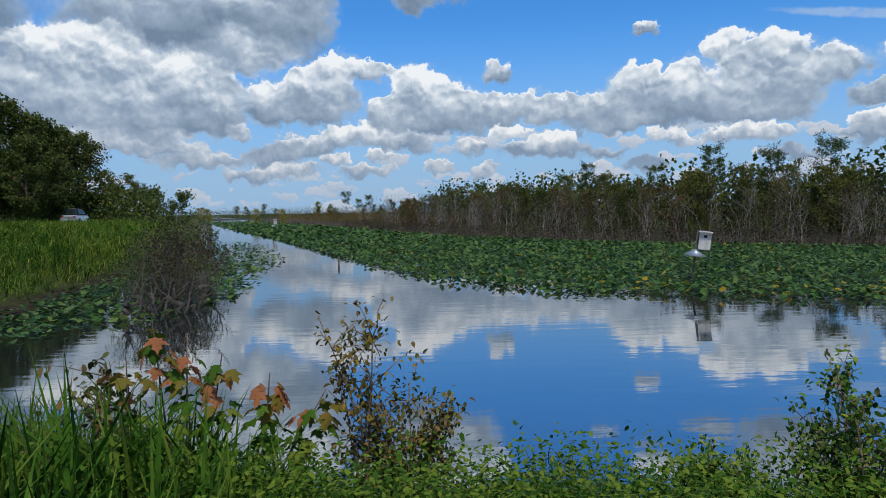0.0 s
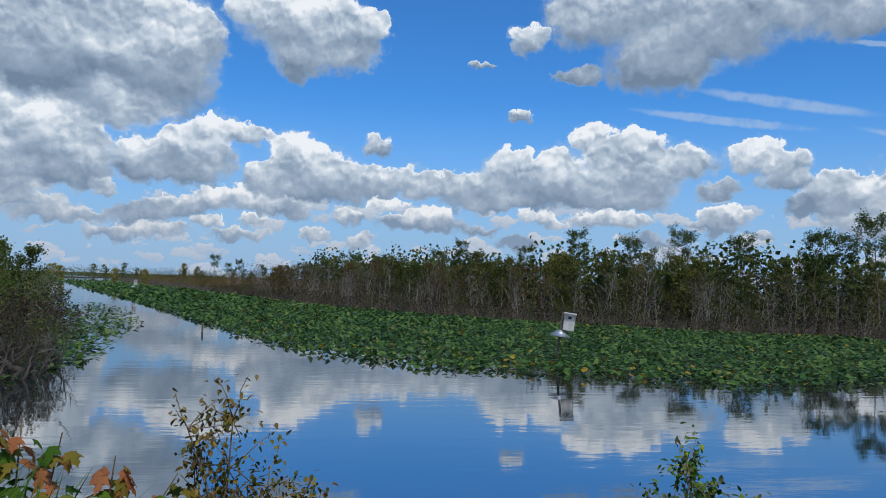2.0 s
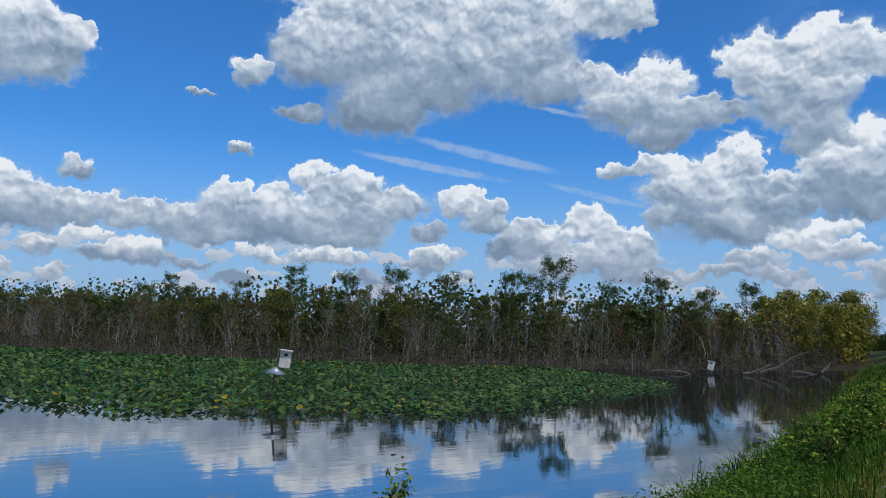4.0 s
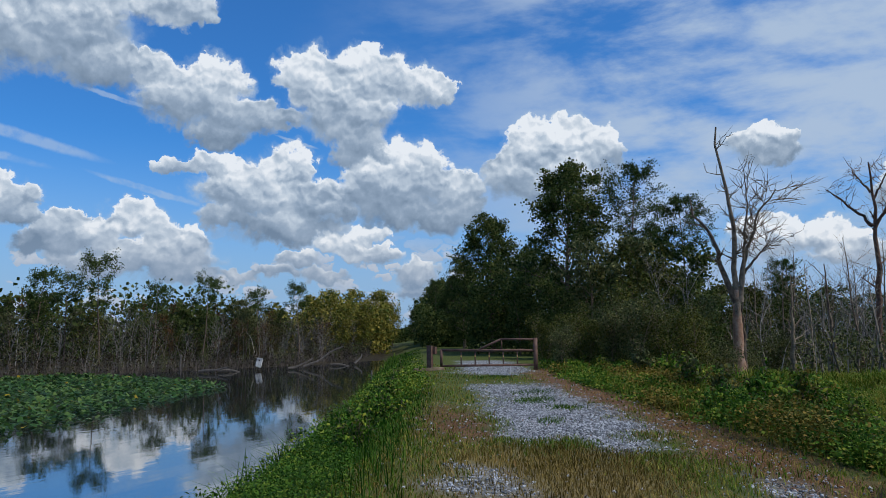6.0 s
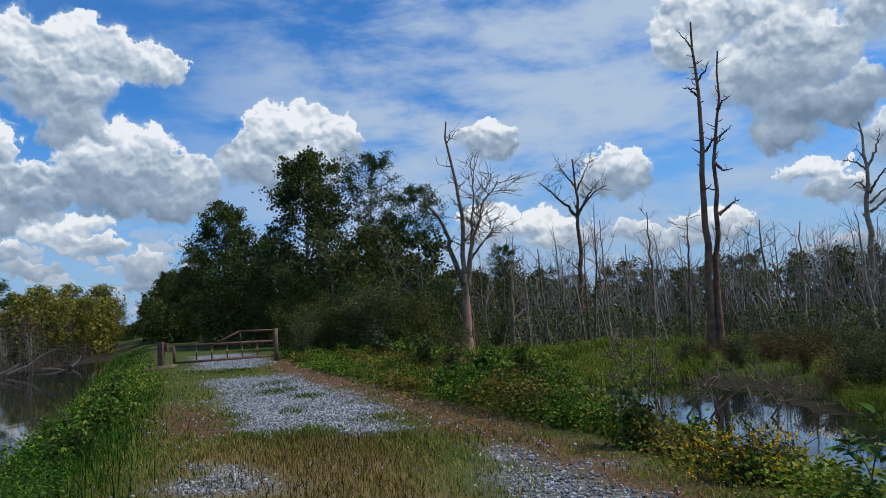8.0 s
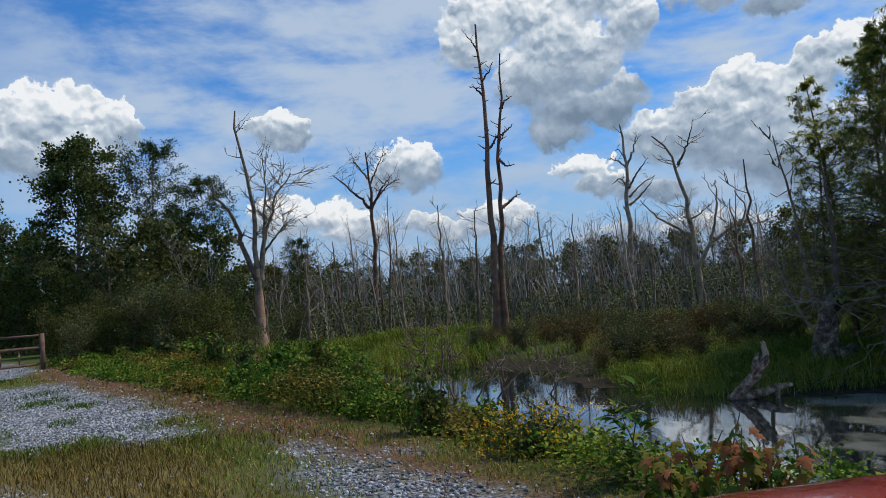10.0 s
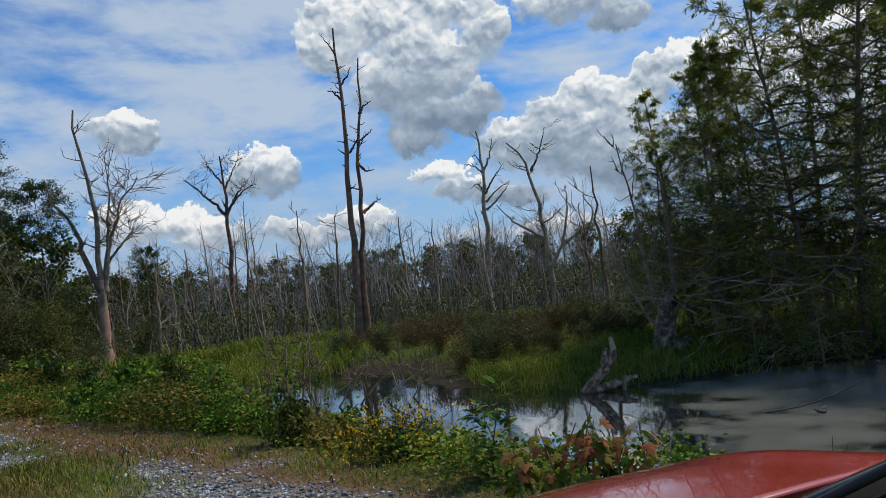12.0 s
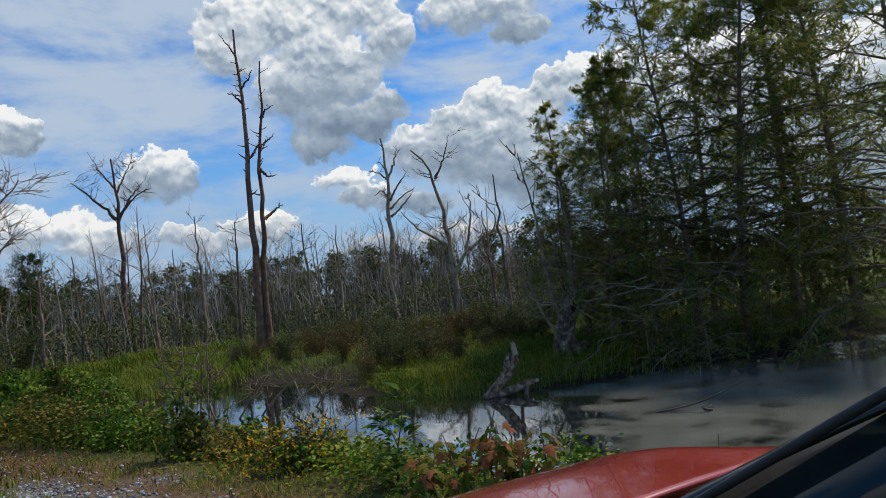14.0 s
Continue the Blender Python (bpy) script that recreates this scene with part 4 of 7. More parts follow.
    for i in range(2):
        r = g(110 + i)
        sets = [grow(r, 1.3 * r.uniform(0.7, 1.1), 0.014, 0.08, 10, 0.5, oval, 0.9, 3, 0, 0.1, 0.2, lean=r.normal(size=2) * 0.4) for _ in range(7)]
        b, t = sum([q[0] for q in sets], []), np.concatenate([q[1] for q in sets])
        KINDS[f"brush{i}"] = tree_kind("swamp_shrub", r, "low rounded swamp shrub with dull brown-green leaves", M_BROWNTWIG, b, t, (M_BROWNLEAF, M_OLIVE)[i], 1900, 0.070, 0.10, sides=3)
    r = g(99)
    b, t = grow(r, 8, 0.11, 0.12, 24, 0.36, oval, 0.7, 4, 1, 0.05, 0.15)
    KINDS["yellow0"] = tree_kind("yellowing_tree", r, "broadleaf tree turning yellow in the sun", M_BARK, b, t, M_YELLOWTREE, 3000, 0.23, 0.28)
    for k, o in KINDS.items():
        TALL[k] = max(v[2] for c in o.children for v in c.bound_box)
        o.matrix_basis = pose(0, -900, -40)


build_kinds()
USED = set()


def plant(kind, x, y, height, base, turn=None, rg=None, tilt=(0, 0), z=None, group=""):
    """Stands a tree of a kind at x, y; base: the kind's own height."""
    src = KINDS[kind]
    z = float(ground_z(np.array([x]), np.array([y]))[0]) if z is None else z
    s = height / TALL[kind]
    turn = rg.uniform(0, 360) if turn is None else turn
    m = pose(x, y, max(z, -0.5) - 0.05, tilt[0], tilt[1], turn) @ Matrix.Diagonal((s, s, s, 1))
    if kind not in USED:
        USED.add(kind)
        src.matrix_basis = m
        o = src
    else:
        o = copy_thing(src, m)
        o.scale = (s, s, s)
    if group:
        tagged(o, group=group)
    return o


BASE = dict(bare=6, rust=6, green=8, pine=9, oak=14, cypress=15, dead=10, shrub=2.6, thicket=3.2, yellow=8, brush=1.3, young=5)


def grove(rg, kinds, line, depth, count, height, group, jitter=0.2):
    """Trees along a line and back from it to the given depth."""
    line = np.array(line, float)
    seg = np.linalg.norm(np.diff(line, axis=0), axis=1)
    cum = np.concatenate([[0], np.cumsum(seg)])
    for i in range(count):
        s = (i + rg.uniform(0, 1)) / count * cum[-1]
        p = np.array([np.interp(s, cum, line[:, j]) for j in range(2)])
        q = np.array([np.interp(s + 0.5, cum, line[:, j]) for j in range(2)])
        d = (q - p) / (np.linalg.norm(q - p) + 1e-9)
        n = np.array([-d[1], d[0]])
        p = p + n * rg.uniform(*depth)
        k = kinds[rg.integers(len(kinds))]
        b = BASE[k.rstrip("0123456789")]
        plant(k, p[0], p[1], height * rg.uniform(1 - jitter, 1 + jitter), b, rg=rg, tilt=rg.normal(size=2) * 3, group=group)



def polar(az, d):
    return d * math.sin(radians(az)), d * math.cos(radians(az))


rg = np.random.default_rng(5)
FAR_LINE = [(-15.5, 119), (-5, 88), (2.2, 70), (9, 58.5), (15, 51), (20, 46.4), (25, 42.8), (32, 40.4), (40, 38), (50, 36), (58, 35.4), (66, 39), (84, 49)]
BARE, RUST, GREEN, PINES = [f"bare{i}" for i in range(5)], [f"rust{i}" for i in range(3)], [f"green{i}" for i in range(4)], [f"pine{i}" for i in range(3)]
DEAD, CYPRESS, THICKET, SHRUB = [f"dead{i}" for i in range(3)], [f"cypress{i}" for i in range(3)], ["thicket0", "thicket1"], [f"shrub{i}" for i in range(3)]

# far bank of the canal, north and north-east
grove(rg, SHRUB, FAR_LINE, (-0.6, 1.6), 110, 1.5, "shrubs along the far bank", 0.35)
grove(rg, BARE + BARE + RUST[:1], FAR_LINE, (1.0, 7), 150, 3.2, "swamp trees on the far bank", 0.35)
grove(rg, BARE + RUST + GREEN, FAR_LINE, (5, 12), 100, 4.2, "swamp trees on the far bank", 0.25)
grove(rg, GREEN + GREEN + RUST[:2], FAR_LINE, (11, 22), 120, 5.2, "swamp trees on the far bank", 0.22)
for az, el, d in ((27.6, 5.2, 64), (20.5, 5.0, 66), (23.8, 4.6, 66), (11.0, 3.9, 84), (9.4, 3.1, 86), (32.3, 4.8, 62), (36.5, 5.0, 60), (40.6, 6.2, 60),
                  (38.4, 5.0, 62), (47.5, 4.9, 62), (51.6, 3.9, 66), (54.5, 4.3, 68), (2.9, 2.4, 110), (16.5, 3.6, 74), (44, 4.2, 64)):
    x, y = polar(az, d)
    plant(PINES[rg.integers(3)], x, y, 2.3 + d * math.tan(radians(el)), 9, rg=rg, group="pines above the far bank")
# sunlit yellowing trees where the canal ends
for az, el, d in ((57.0, 3.6, 88), (58.6, 3.7, 92), (60.2, 3.6, 96), (61.0, 2.6, 92), (55.5, 3.2, 90), (61.6, 1.7, 125), (60.6, 2.6, 110), (59.2, 2.8, 82), (57.6, 2.6, 80)):
    x, y = polar(az, d)
    plant("yellow0", x, y, 2.2 + d * math.tan(radians(el)), 8, rg=rg, group="yellowing trees at the canal's end")
# low brush and far woods to the north-west
grove(rg, SHRUB + RUST, [(-55, 226), (-31, 165), (-15.5, 119), (-8, 96)], (0, 30), 50, 2.6, "low brush beyond the lily field", 0.35)
grove(rg, GREEN + ["yellow0"], [(-190, 480), (-90, 400), (10, 330), (80, 260)], (0, 60), 26, 7.5, "distant trees on the horizon", 0.35)
for az, d, h in ((-14.2, 190, 4.5), (-12.2, 170, 4.2), (-17.6, 230, 5), (-8.3, 140, 3.6)):
    x, y = polar(az, d)
    plant("yellow0" if az < -12 else "green0", x, y, h, 8, rg=rg, group="distant trees on the horizon")
for az, d, h in ((-7.4, 150, 7), (-5.6, 160, 6.4), (-6.4, 155, 5.5)):
    x, y = polar(az, d)
    plant("pine1", x, y, h, 9, rg=rg, group="distant trees on the horizon")
# tall wood beside the western dike
for az, d, el in ((-34, 88, 9.0), (-31.8, 92, 8.4), (-30.3, 95, 7.8), (-28.6, 98, 7.0), (-27.2, 104, 6.2), (-26.0, 108, 5.8), (-33, 75, 7.0), (-29.5, 84, 5.6), (-27.6, 88, 4.4)):
    x, y = polar(az, d)
    plant("oak1", x, y, 1.2 + d * math.tan(radians(el)), 14, rg=rg, group="tall trees beside the western dike")
for az, d, el in ((-24.4, 120, 3.3), (-23.4, 122, 3.0), (-22.4, 126, 2.4), (-21.6, 130, 2.0)):
    x, y = polar(az, d)
    plant("green0", x, y, 1.2 + d * math.tan(radians(el)), 8, rg=rg, group="rounded trees beside the western dike")
x, y = polar(-20.2, 46)
plant("green1", x, y, 4.4, 8, rg=rg)
# twiggy shrubs standing in the water along the western bank
for az, d, h in ((-24.0, 23.5, 1.5), (-21.2, 21.4, 2.0), (-21.6, 24, 2.3), (-19.8, 23.4, 2.2), (-18.2, 23.4, 1.7), (-19.4, 26, 2.3), (-18.6, 29, 2.2), (-20.8, 28, 2.5),
                 (-17.4, 31, 1.8), (-19.5, 33, 2.6), (-18.0, 36, 2.3), (-20.4, 38, 3.0), (-19.0, 42, 2.6), (-17.9, 46, 2.2), (-18.9, 52, 2.6), (-22.6, 27, 1.7), (-18.2, 60, 2.4), (-20.4, 21.0, 1.6), (-22.4, 21.6, 1.5), (-19.0, 22.4, 1.6), (-21.0, 31, 2.3), (-19.9, 35, 2.4), (-17.2, 34, 1.6), (-18.4, 39, 2.0), (-21.6, 34, 2.2), (-19.6, 48, 2.6), (-18.5, 44, 2.2)):
    x, y = polar(az, d)
    plant(SHRUB[rg.integers(3)], x, y, h, 2.6, rg=rg, z=-0.05, group="shrubs standing in the water")
# the wood by the gate
for k, az, d, el in (("oak0", 75.0, 52, 13.4), ("oak0", 69.4, 60, 9.4), ("oak0", 72.4, 64, 6.8), ("oak0", 67.2, 74, 5.6), ("oak1", 65.2, 92, 4.2), ("oak0", 66.4, 84, 4.4), ("oak1", 64.0, 112, 2.9), ("oak0", 63.3, 140, 1.9), ("green1", 64.4, 100, 2.4),
                     ("green1", 74.5, 46, 4.6), ("green3", 71.5, 52, 4.2), ("green1", 78.3, 46, 5.4), ("green3", 84.6, 48, 5.0), ("green1", 68.5, 62, 3.6), ("green2", 81.4, 44, 6.0), ("green0", 80.0, 42, 7.0), ("green3", 85.2, 44, 6.2), ("bare1", 82.6, 40, 7.0), ("bare2", 84.0, 40, 6.6),
                     ("green2", 86.8, 52, 4.6), ("green2", 79.0, 43, 7.6), ("green0", 82.4, 44, 7.0), ("green2", 77.0, 45, 7.4), ("green1", 83.4, 50, 8.4), ("green3", 80.8, 52, 8.8), ("green0", 88.4, 56, 4.2), ("green1", 90.6, 58, 3.4)):
    x, y = polar(az, d)
    plant(k, x, y, 1.7 + d * math.tan(radians(el)), BASE[k[:-1]], rg=rg, group="trees beyond the gate")
for k, az, d, el in (("tallpine0", 80.0, 50, 13.6), ("tallpine1", 83.9, 52, 11.4), ("tallpine1", 82.0, 56, 9.4), ("tallpine1", 90.3, 54, 5.9), ("tallpine0", 64.9, 88, 4.0)):
    x, y = polar(az, d)
    plant(k, x, y, 2.0 + d * math.tan(radians(el)), 9, rg=rg, group="pines beyond the gate")
for az, d, h in ((74.6, 34, 2.4), (76.5, 35, 3.0), (78.4, 35, 3.6), (80.2, 34, 3.8), (82.2, 34, 3.6), (84.3, 36, 3.8), (86.2, 38, 2.8), (73.4, 38, 3.0), (88.0, 42, 2.6), (89.6, 46, 3.0), (75.6, 39, 3.6), (79, 39, 4.4), (82.6, 39, 4.4)):
    x, y = polar(az, d)
    plant(THICKET[rg.integers(2)], x, y, h, 3.2, rg=rg, group="thicket shrubs beside the track")
# the drowned wood to the south-east
grove(rg, BARE + DEAD, [polar(a, 60) for a in (126, 116, 106, 96, 87)], (-18, 14), 120, 6.0, "drowned swamp trees", 0.3)
grove(rg, DEAD, [polar(a, 58) for a in (126, 116, 106, 96, 87)], (-18, 14), 40, 7.4, "drowned swamp trees", 0.25)
grove(rg, GREEN, [polar(a, 78) for a in (134, 122, 110, 98, 84)], (-16, 4), 42, 7.0, "dark trees behind the drowned wood", 0.15)
# low shrubs on the swamp mounds
rb = np.random.default_rng(15)
for i in range(75):
    az, d = rb.uniform(103, 128), rb.uniform(17.5, 34)
    x, y = polar(az, d)
    if line_dist(np.array([x]), np.array([y]), DITCH_FAR)[0][0] > 1.0 and d > 17 + 0.5 * abs(az - 116):
        plant(f"brush{0 if rb.random() < 0.45 else 1}", x, y, rb.uniform(0.7, 1.5), 1.3, rg=rb, group="shrubs on the swamp mounds")
# bald cypresses over the pond
for i, (az, d, h) in enumerate(((131.9, 20, 8.2), (128.6, 21.5, 5.8), (130.4, 22.5, 7.6), (135.4, 23, 8.5), (138.4, 20.5, 11.5), (141.5, 21, 12.5), (145.0, 24, 14), (148.8, 23, 14), (152.5, 20, 13), (139.5, 27, 12),
                                (134.2, 26, 9.5), (146.5, 28, 15), (132.9, 21.5, 8.0))):
    x, y = polar(az, d)
    plant(CYPRESS[i % 3], x, y, h, 15, rg=rg, tilt=rg.normal(size=2) * 1.5, group="bald cypresses beside the pond")


for i, (az, d, h) in enumerate(((134.5, 18.2, 2.6), (138.8, 17.8, 2.8), (143.2, 18.0, 2.8), (148.0, 18.2, 3.0), (140, 21, 3.6), (145.6, 21, 3.8), (133.2, 20.5, 3.2))):
    x, y = polar(az, d)
    plant(f"young{i % 2}", x, y, h, 5, rg=rg, group="bald cypresses beside the pond")


# ---- named dead trees ----
M_PALEWOOD = material("splintered_pale_wood", [(0.045, 0.020, 0.011), (0.13, 0.070, 0.038), (0.32, 0.215, 0.135), (0.60, 0.49, 0.36)], 0.85, 9, 60, 0.8)

M_STRIPPED = material("stripped_reddish_wood", [(0.22, 0.105, 0.06), (0.36, 0.20, 0.12), (0.48, 0.32, 0.22)], 0.85, 3, 30, 0.5)
M_HOLLOW = material("charred_peeling_bark", [(0.026, 0.018, 0.012), (0.085, 0.062, 0.044), (0.19, 0.15, 0.11), (0.44, 0.38, 0.30)], 0.9, 7, 40, 0.8, spread=0.0)
# near-black colour that paints the shade inside the snag's hollow
M_HOLLOWSHADE = material("painted_hollow_shade", [(0.008, 0.007, 0.006), (0.018, 0.015, 0.013)], 0.95, 6, 40, 0.0)
M_PALETWIG = material("pale_dead_twigs", [(0.15, 0.115, 0.078), (0.27, 0.215, 0.15), (0.38, 0.315, 0.235)], 0.9, 2.0, 20, 0.0)

def snag(name, label, x, y, stems, mat, rg, z=None, upper=None):
    """A dead tree of hand-set stems: (points, base radius, stubs, stub length, sprays)."""
    z = float(ground_z(np.array([x]), np.array([y]))[0]) - 0.1 if z is None else z
    t = thing(name, label, "tree", pose(x, y, z))
    for P, r0, stubs, ln, sprays in stems:
        P = np.array(P, float)
        # resample the stem and roughen it
        cum = np.concatenate([[0], np.cumsum(np.linalg.norm(np.diff(P, axis=0), axis=1))])
        s = np.linspace(0, cum[-1], 14)
        Q = np.stack([np.interp(s, cum, P[:, j]) for j in range(3)], 1)
        Q[1:-1] += rg.normal(size=(12, 3)) * r0 * 0.35
        R = np.linspace(r0, r0 * 0.2, 14)
        R[0] *= 1.35
        out = [(Q, R)]
        for i in range(stubs):
            f = rg.uniform(0.35, 0.98)
            p = np.array([np.interp(f, np.linspace(0, 1, 14), Q[:, j]) for j in range(3)])
            a = rg.uniform(0, 2 * np.pi)
            rr = np.interp(f, np.linspace(0, 1, 14), R)
            B, S = limb(rg, p, (math.cos(a), math.sin(a), rg.uniform(0.1, 0.9)), ln * rg.uniform(0.4, 1.2), rr * 0.45, 0.012, 4, 0.12, lift=0.2)
            out.append((B, S))
            for _ in range(sprays):
                C, S2 = limb(rg, B[rg.integers(1, 4)], (B[-1] - B[0]) + rg.normal(size=3) * ln * 0.5, ln * rg.uniform(0.4, 0.9), 0.022, 0.006, 4, 0.15, lift=0.15)
                out.append((C, S2))
                for _ in range(sprays // 2):
                    out.append(limb(rg, C[rg.integers(1, 4)], (C[-1] - C[0]) + rg.normal(size=3) * ln * 0.4, ln * rg.uniform(0.25, 0.5), 0.012, 0.005, 3, 0.15, lift=0.1))
        if name in ("brush_pile", "dark_stump"):
            for i, one in enumerate(out):
                kind = "trunk" if i == 0 and name == "dark_stump" else "branch"
                part(kind, mesh_np(kind, *tubes([one], 5), mat, True), t)
            continue
        V, F = tubes(out, 7)
        kind = "trunk" if P[0][2] < 0.5 else "limb"
        part(kind, mesh_np(kind, V, F, mat, True), t)
    return t


rs = np.random.default_rng(77)


def sideways(az, k):
    """A shift by k metres to the right as seen along azimuth az."""
    return np.array([math.cos(radians(az)) * k, -math.sin(radians(az)) * k])


def at_side(az, pts):
    return [(*(sideways(az, k)), h) for k, h in pts]


x, y = polar(105.6, 36)
snag("dead_double_tree", "tall dead tree with two dark bare trunks and broken stubs", x, y,
     [(at_side(105.6, [(-0.18, 0), (0.0, 4.3), (0.05, 8.6), (0.14, 11.9), (0.04, 15.6)]), 0.215, 26, 0.55, 0),
      (at_side(105.6, [(0.10, 0), (0.42, 4.2), (0.55, 8.2), (0.92, 11.2), (1.12, 14.0)]), 0.17, 20, 0.55, 0),
      (at_side(105.6, [(0.60, 6.3), (1.09, 6.7), (1.52, 6.95)]), 0.09, 5, 0.35, 0), (at_side(105.6, [(0.14, 11.9), (-0.23, 12.4), (-0.55, 12.5)]), 0.07, 3, 0.3, 0),
      (at_side(105.6, [(0.62, 8.7), (0.96, 8.35), (1.36, 8.4)]), 0.08, 3, 0.3, 0), (at_side(105.6, [(0.72, 9.8), (1.12, 10.1), (1.48, 10.4)]), 0.07, 3, 0.3, 0),
      (at_side(105.6, [(0.9, 11.2), (1.16, 11.6), (1.55, 11.8)]), 0.07, 3, 0.3, 0), (at_side(105.6, [(0.1, 9.2), (0.55, 9.7), (0.82, 10.3)]), 0.08, 3, 0.3, 0),
      (at_side(105.6, [(0.12, 12.7), (0.46, 13.1), (0.74, 13.6)]), 0.06, 3, 0.3, 0), (at_side(105.6, [(0.02, 14.3), (-0.32, 14.9), (-0.66, 15.4)]), 0.05, 3, 0.3, 0)], M_DARKBARK, rs)
x, y = polar(87.2, 39)
t = snag("dead_forked_tree", "dead forked tree, bark stripped from its reddish lower trunk", x, y,
     [(at_side(87.2, [(0.13, 0), (0.07, 4.7), (0.2, 8.0), (-0.24, 10.8), (-0.53, 12.2), (-0.52, 13.5)]), 0.21, 18, 0.8, 2),
      (at_side(87.2, [(0.1, 4.6), (-0.45, 5.8), (-0.83, 7.7), (-1.79, 9.0), (-1.91, 9.9)]), 0.17, 10, 0.8, 2),
      (at_side(87.2, [(0.25, 4.6), (0.48, 6.5), (0.91, 8.0), (1.39, 9.3), (2.1, 10.1)]), 0.13, 20, 1.3, 4),
      (at_side(87.2, [(0.45, 6.0), (1.29, 7.0), (1.76, 7.6)]), 0.08, 12, 1.0, 4),
      (at_side(87.2, [(0.3, 5.4), (0.55, 7.6), (0.75, 9.4), (0.7, 11.2)]), 0.09, 14, 1.1, 4),
      (at_side(87.2, [(0.28, 0), (0.35, 2.6), (0.36, 4.8)]), 0.15, 3, 0.5, 1)], M_BARK, rs)
part("stripped_foot", mesh_np("stripped_foot", *tubes([(np.array(at_side(87.2, [(0.14, 0.0), (0.10, 2.0), (0.07, 3.6), (0.08, 5.2)])), np.array([0.33, 0.285, 0.235, 0.13]))], 9), M_STRIPPED, True), t, "pale reddish trunk foot with its bark stripped away")
x, y = polar(96.2, 60)
snag("dead_spreading_tree", "dead grey tree with a spreading bare crown", x, y,
     [(at_side(96.2, [(-0.24, 0), (0.15, 7.3), (0.08, 10.1), (0.1, 11.7), (-0.05, 14.4)]), 0.28, 8, 1.2, 3),
      (at_side(96.2, [(-0.01, 9.8), (-1.12, 11.0), (-2.37, 12.2), (-2.9, 12.7)]), 0.13, 10, 1.1, 3), (at_side(96.2, [(0.02, 9.5), (1.04, 11.3), (2.0, 12.4)]), 0.12, 9, 1.1, 3),
      (at_side(96.2, [(0.1, 11.7), (0.75, 13.0), (1.4, 14.2)]), 0.09, 9, 1.0, 3), (at_side(96.2, [(-0.03, 12.2), (-0.9, 13.5), (-1.2, 14.2)]), 0.09, 9, 0.9, 3),
      (at_side(96.2, [(0.26, 10.1), (1.54, 11.6), (2.6, 12.0)]), 0.09, 9, 0.9, 3)], M_DARKBARK, rs)
x, y = polar(115.5, 52)
snag("dead_bleached_tree", "bleached dead trunk with short upturned limbs", x, y,
     [(at_side(115.5, [(0.29, 0), (0.45, 4.5), (0.62, 8.8), (0.6, 10.3), (0.45, 13.0)]), 0.28, 9, 0.6, 1),
      (at_side(115.5, [(0.62, 10.0), (1.18, 11.0), (1.53, 12.4)]), 0.10, 5, 0.6, 1), (at_side(115.5, [(0.65, 8.5), (1.39, 9.6), (2.06, 10.4)]), 0.09, 4, 0.6, 1),
      (at_side(115.5, [(0.6, 7.3), (1.54, 8.0), (2.4, 9.0)]), 0.10, 4, 0.5, 1), (at_side(115.5, [(0.62, 7.9), (1.67, 8.8), (2.45, 9.1)]), 0.08, 3, 0.5, 1),
      (at_side(115.5, [(0.6, 10.0), (0.0, 10.6), (-0.61, 10.7)]), 0.08, 4, 0.5, 1), (at_side(115.5, [(0.62, 8.5), (0.11, 9.3), (-0.44, 8.9)]), 0.08, 3, 0.4, 1), (at_side(115.5, [(0.58, 10.6), (0.25, 11.3), (-0.05, 11.2)]), 0.06, 3, 0.4, 1)], M_DEADWOOD, rs)
x, y = polar(119.4, 40)
snag("dead_twisted_tree", "dead tree with long twisted open limbs", x, y,
     [(at_side(119.4, [(0.77, 0), (0.86, 1.4), (0.75, 3.7), (0.5, 6.9), (0.33, 8.1), (-0.17, 9.2), (-0.79, 9.7)]), 0.20, 8, 0.7, 2),
      (at_side(119.4, [(0.38, 8.0), (0.94, 9.0), (1.37, 10.3)]), 0.07, 7, 0.6, 2), (at_side(119.4, [(0.74, 4.2), (-0.19, 4.9), (-0.98, 5.4), (-1.69, 6.4)]), 0.10, 5, 0.6, 1),
      (at_side(119.4, [(0.78, 2.7), (1.44, 3.7), (2.34, 4.3), (3.23, 4.9), (3.43, 5.5), (2.95, 6.35)]), 0.13, 7, 0.6, 1), (at_side(119.4, [(1.6, 3.9), (2.03, 5.4), (2.11, 7.0)]), 0.09, 6, 0.6, 1),
      (at_side(119.4, [(0.65, 5.1), (1.17, 5.3), (1.62, 5.7)]), 0.06, 3, 0.4, 1), (at_side(119.4, [(0.86, 1.8), (2.07, 1.95), (2.79, 1.95)]), 0.06, 5, 0.5, 1), (at_side(119.4, [(2.4, 4.4), (3.12, 4.7), (3.71, 5.1)]), 0.06, 4, 0.4, 1)], M_DEADWOOD, rs)
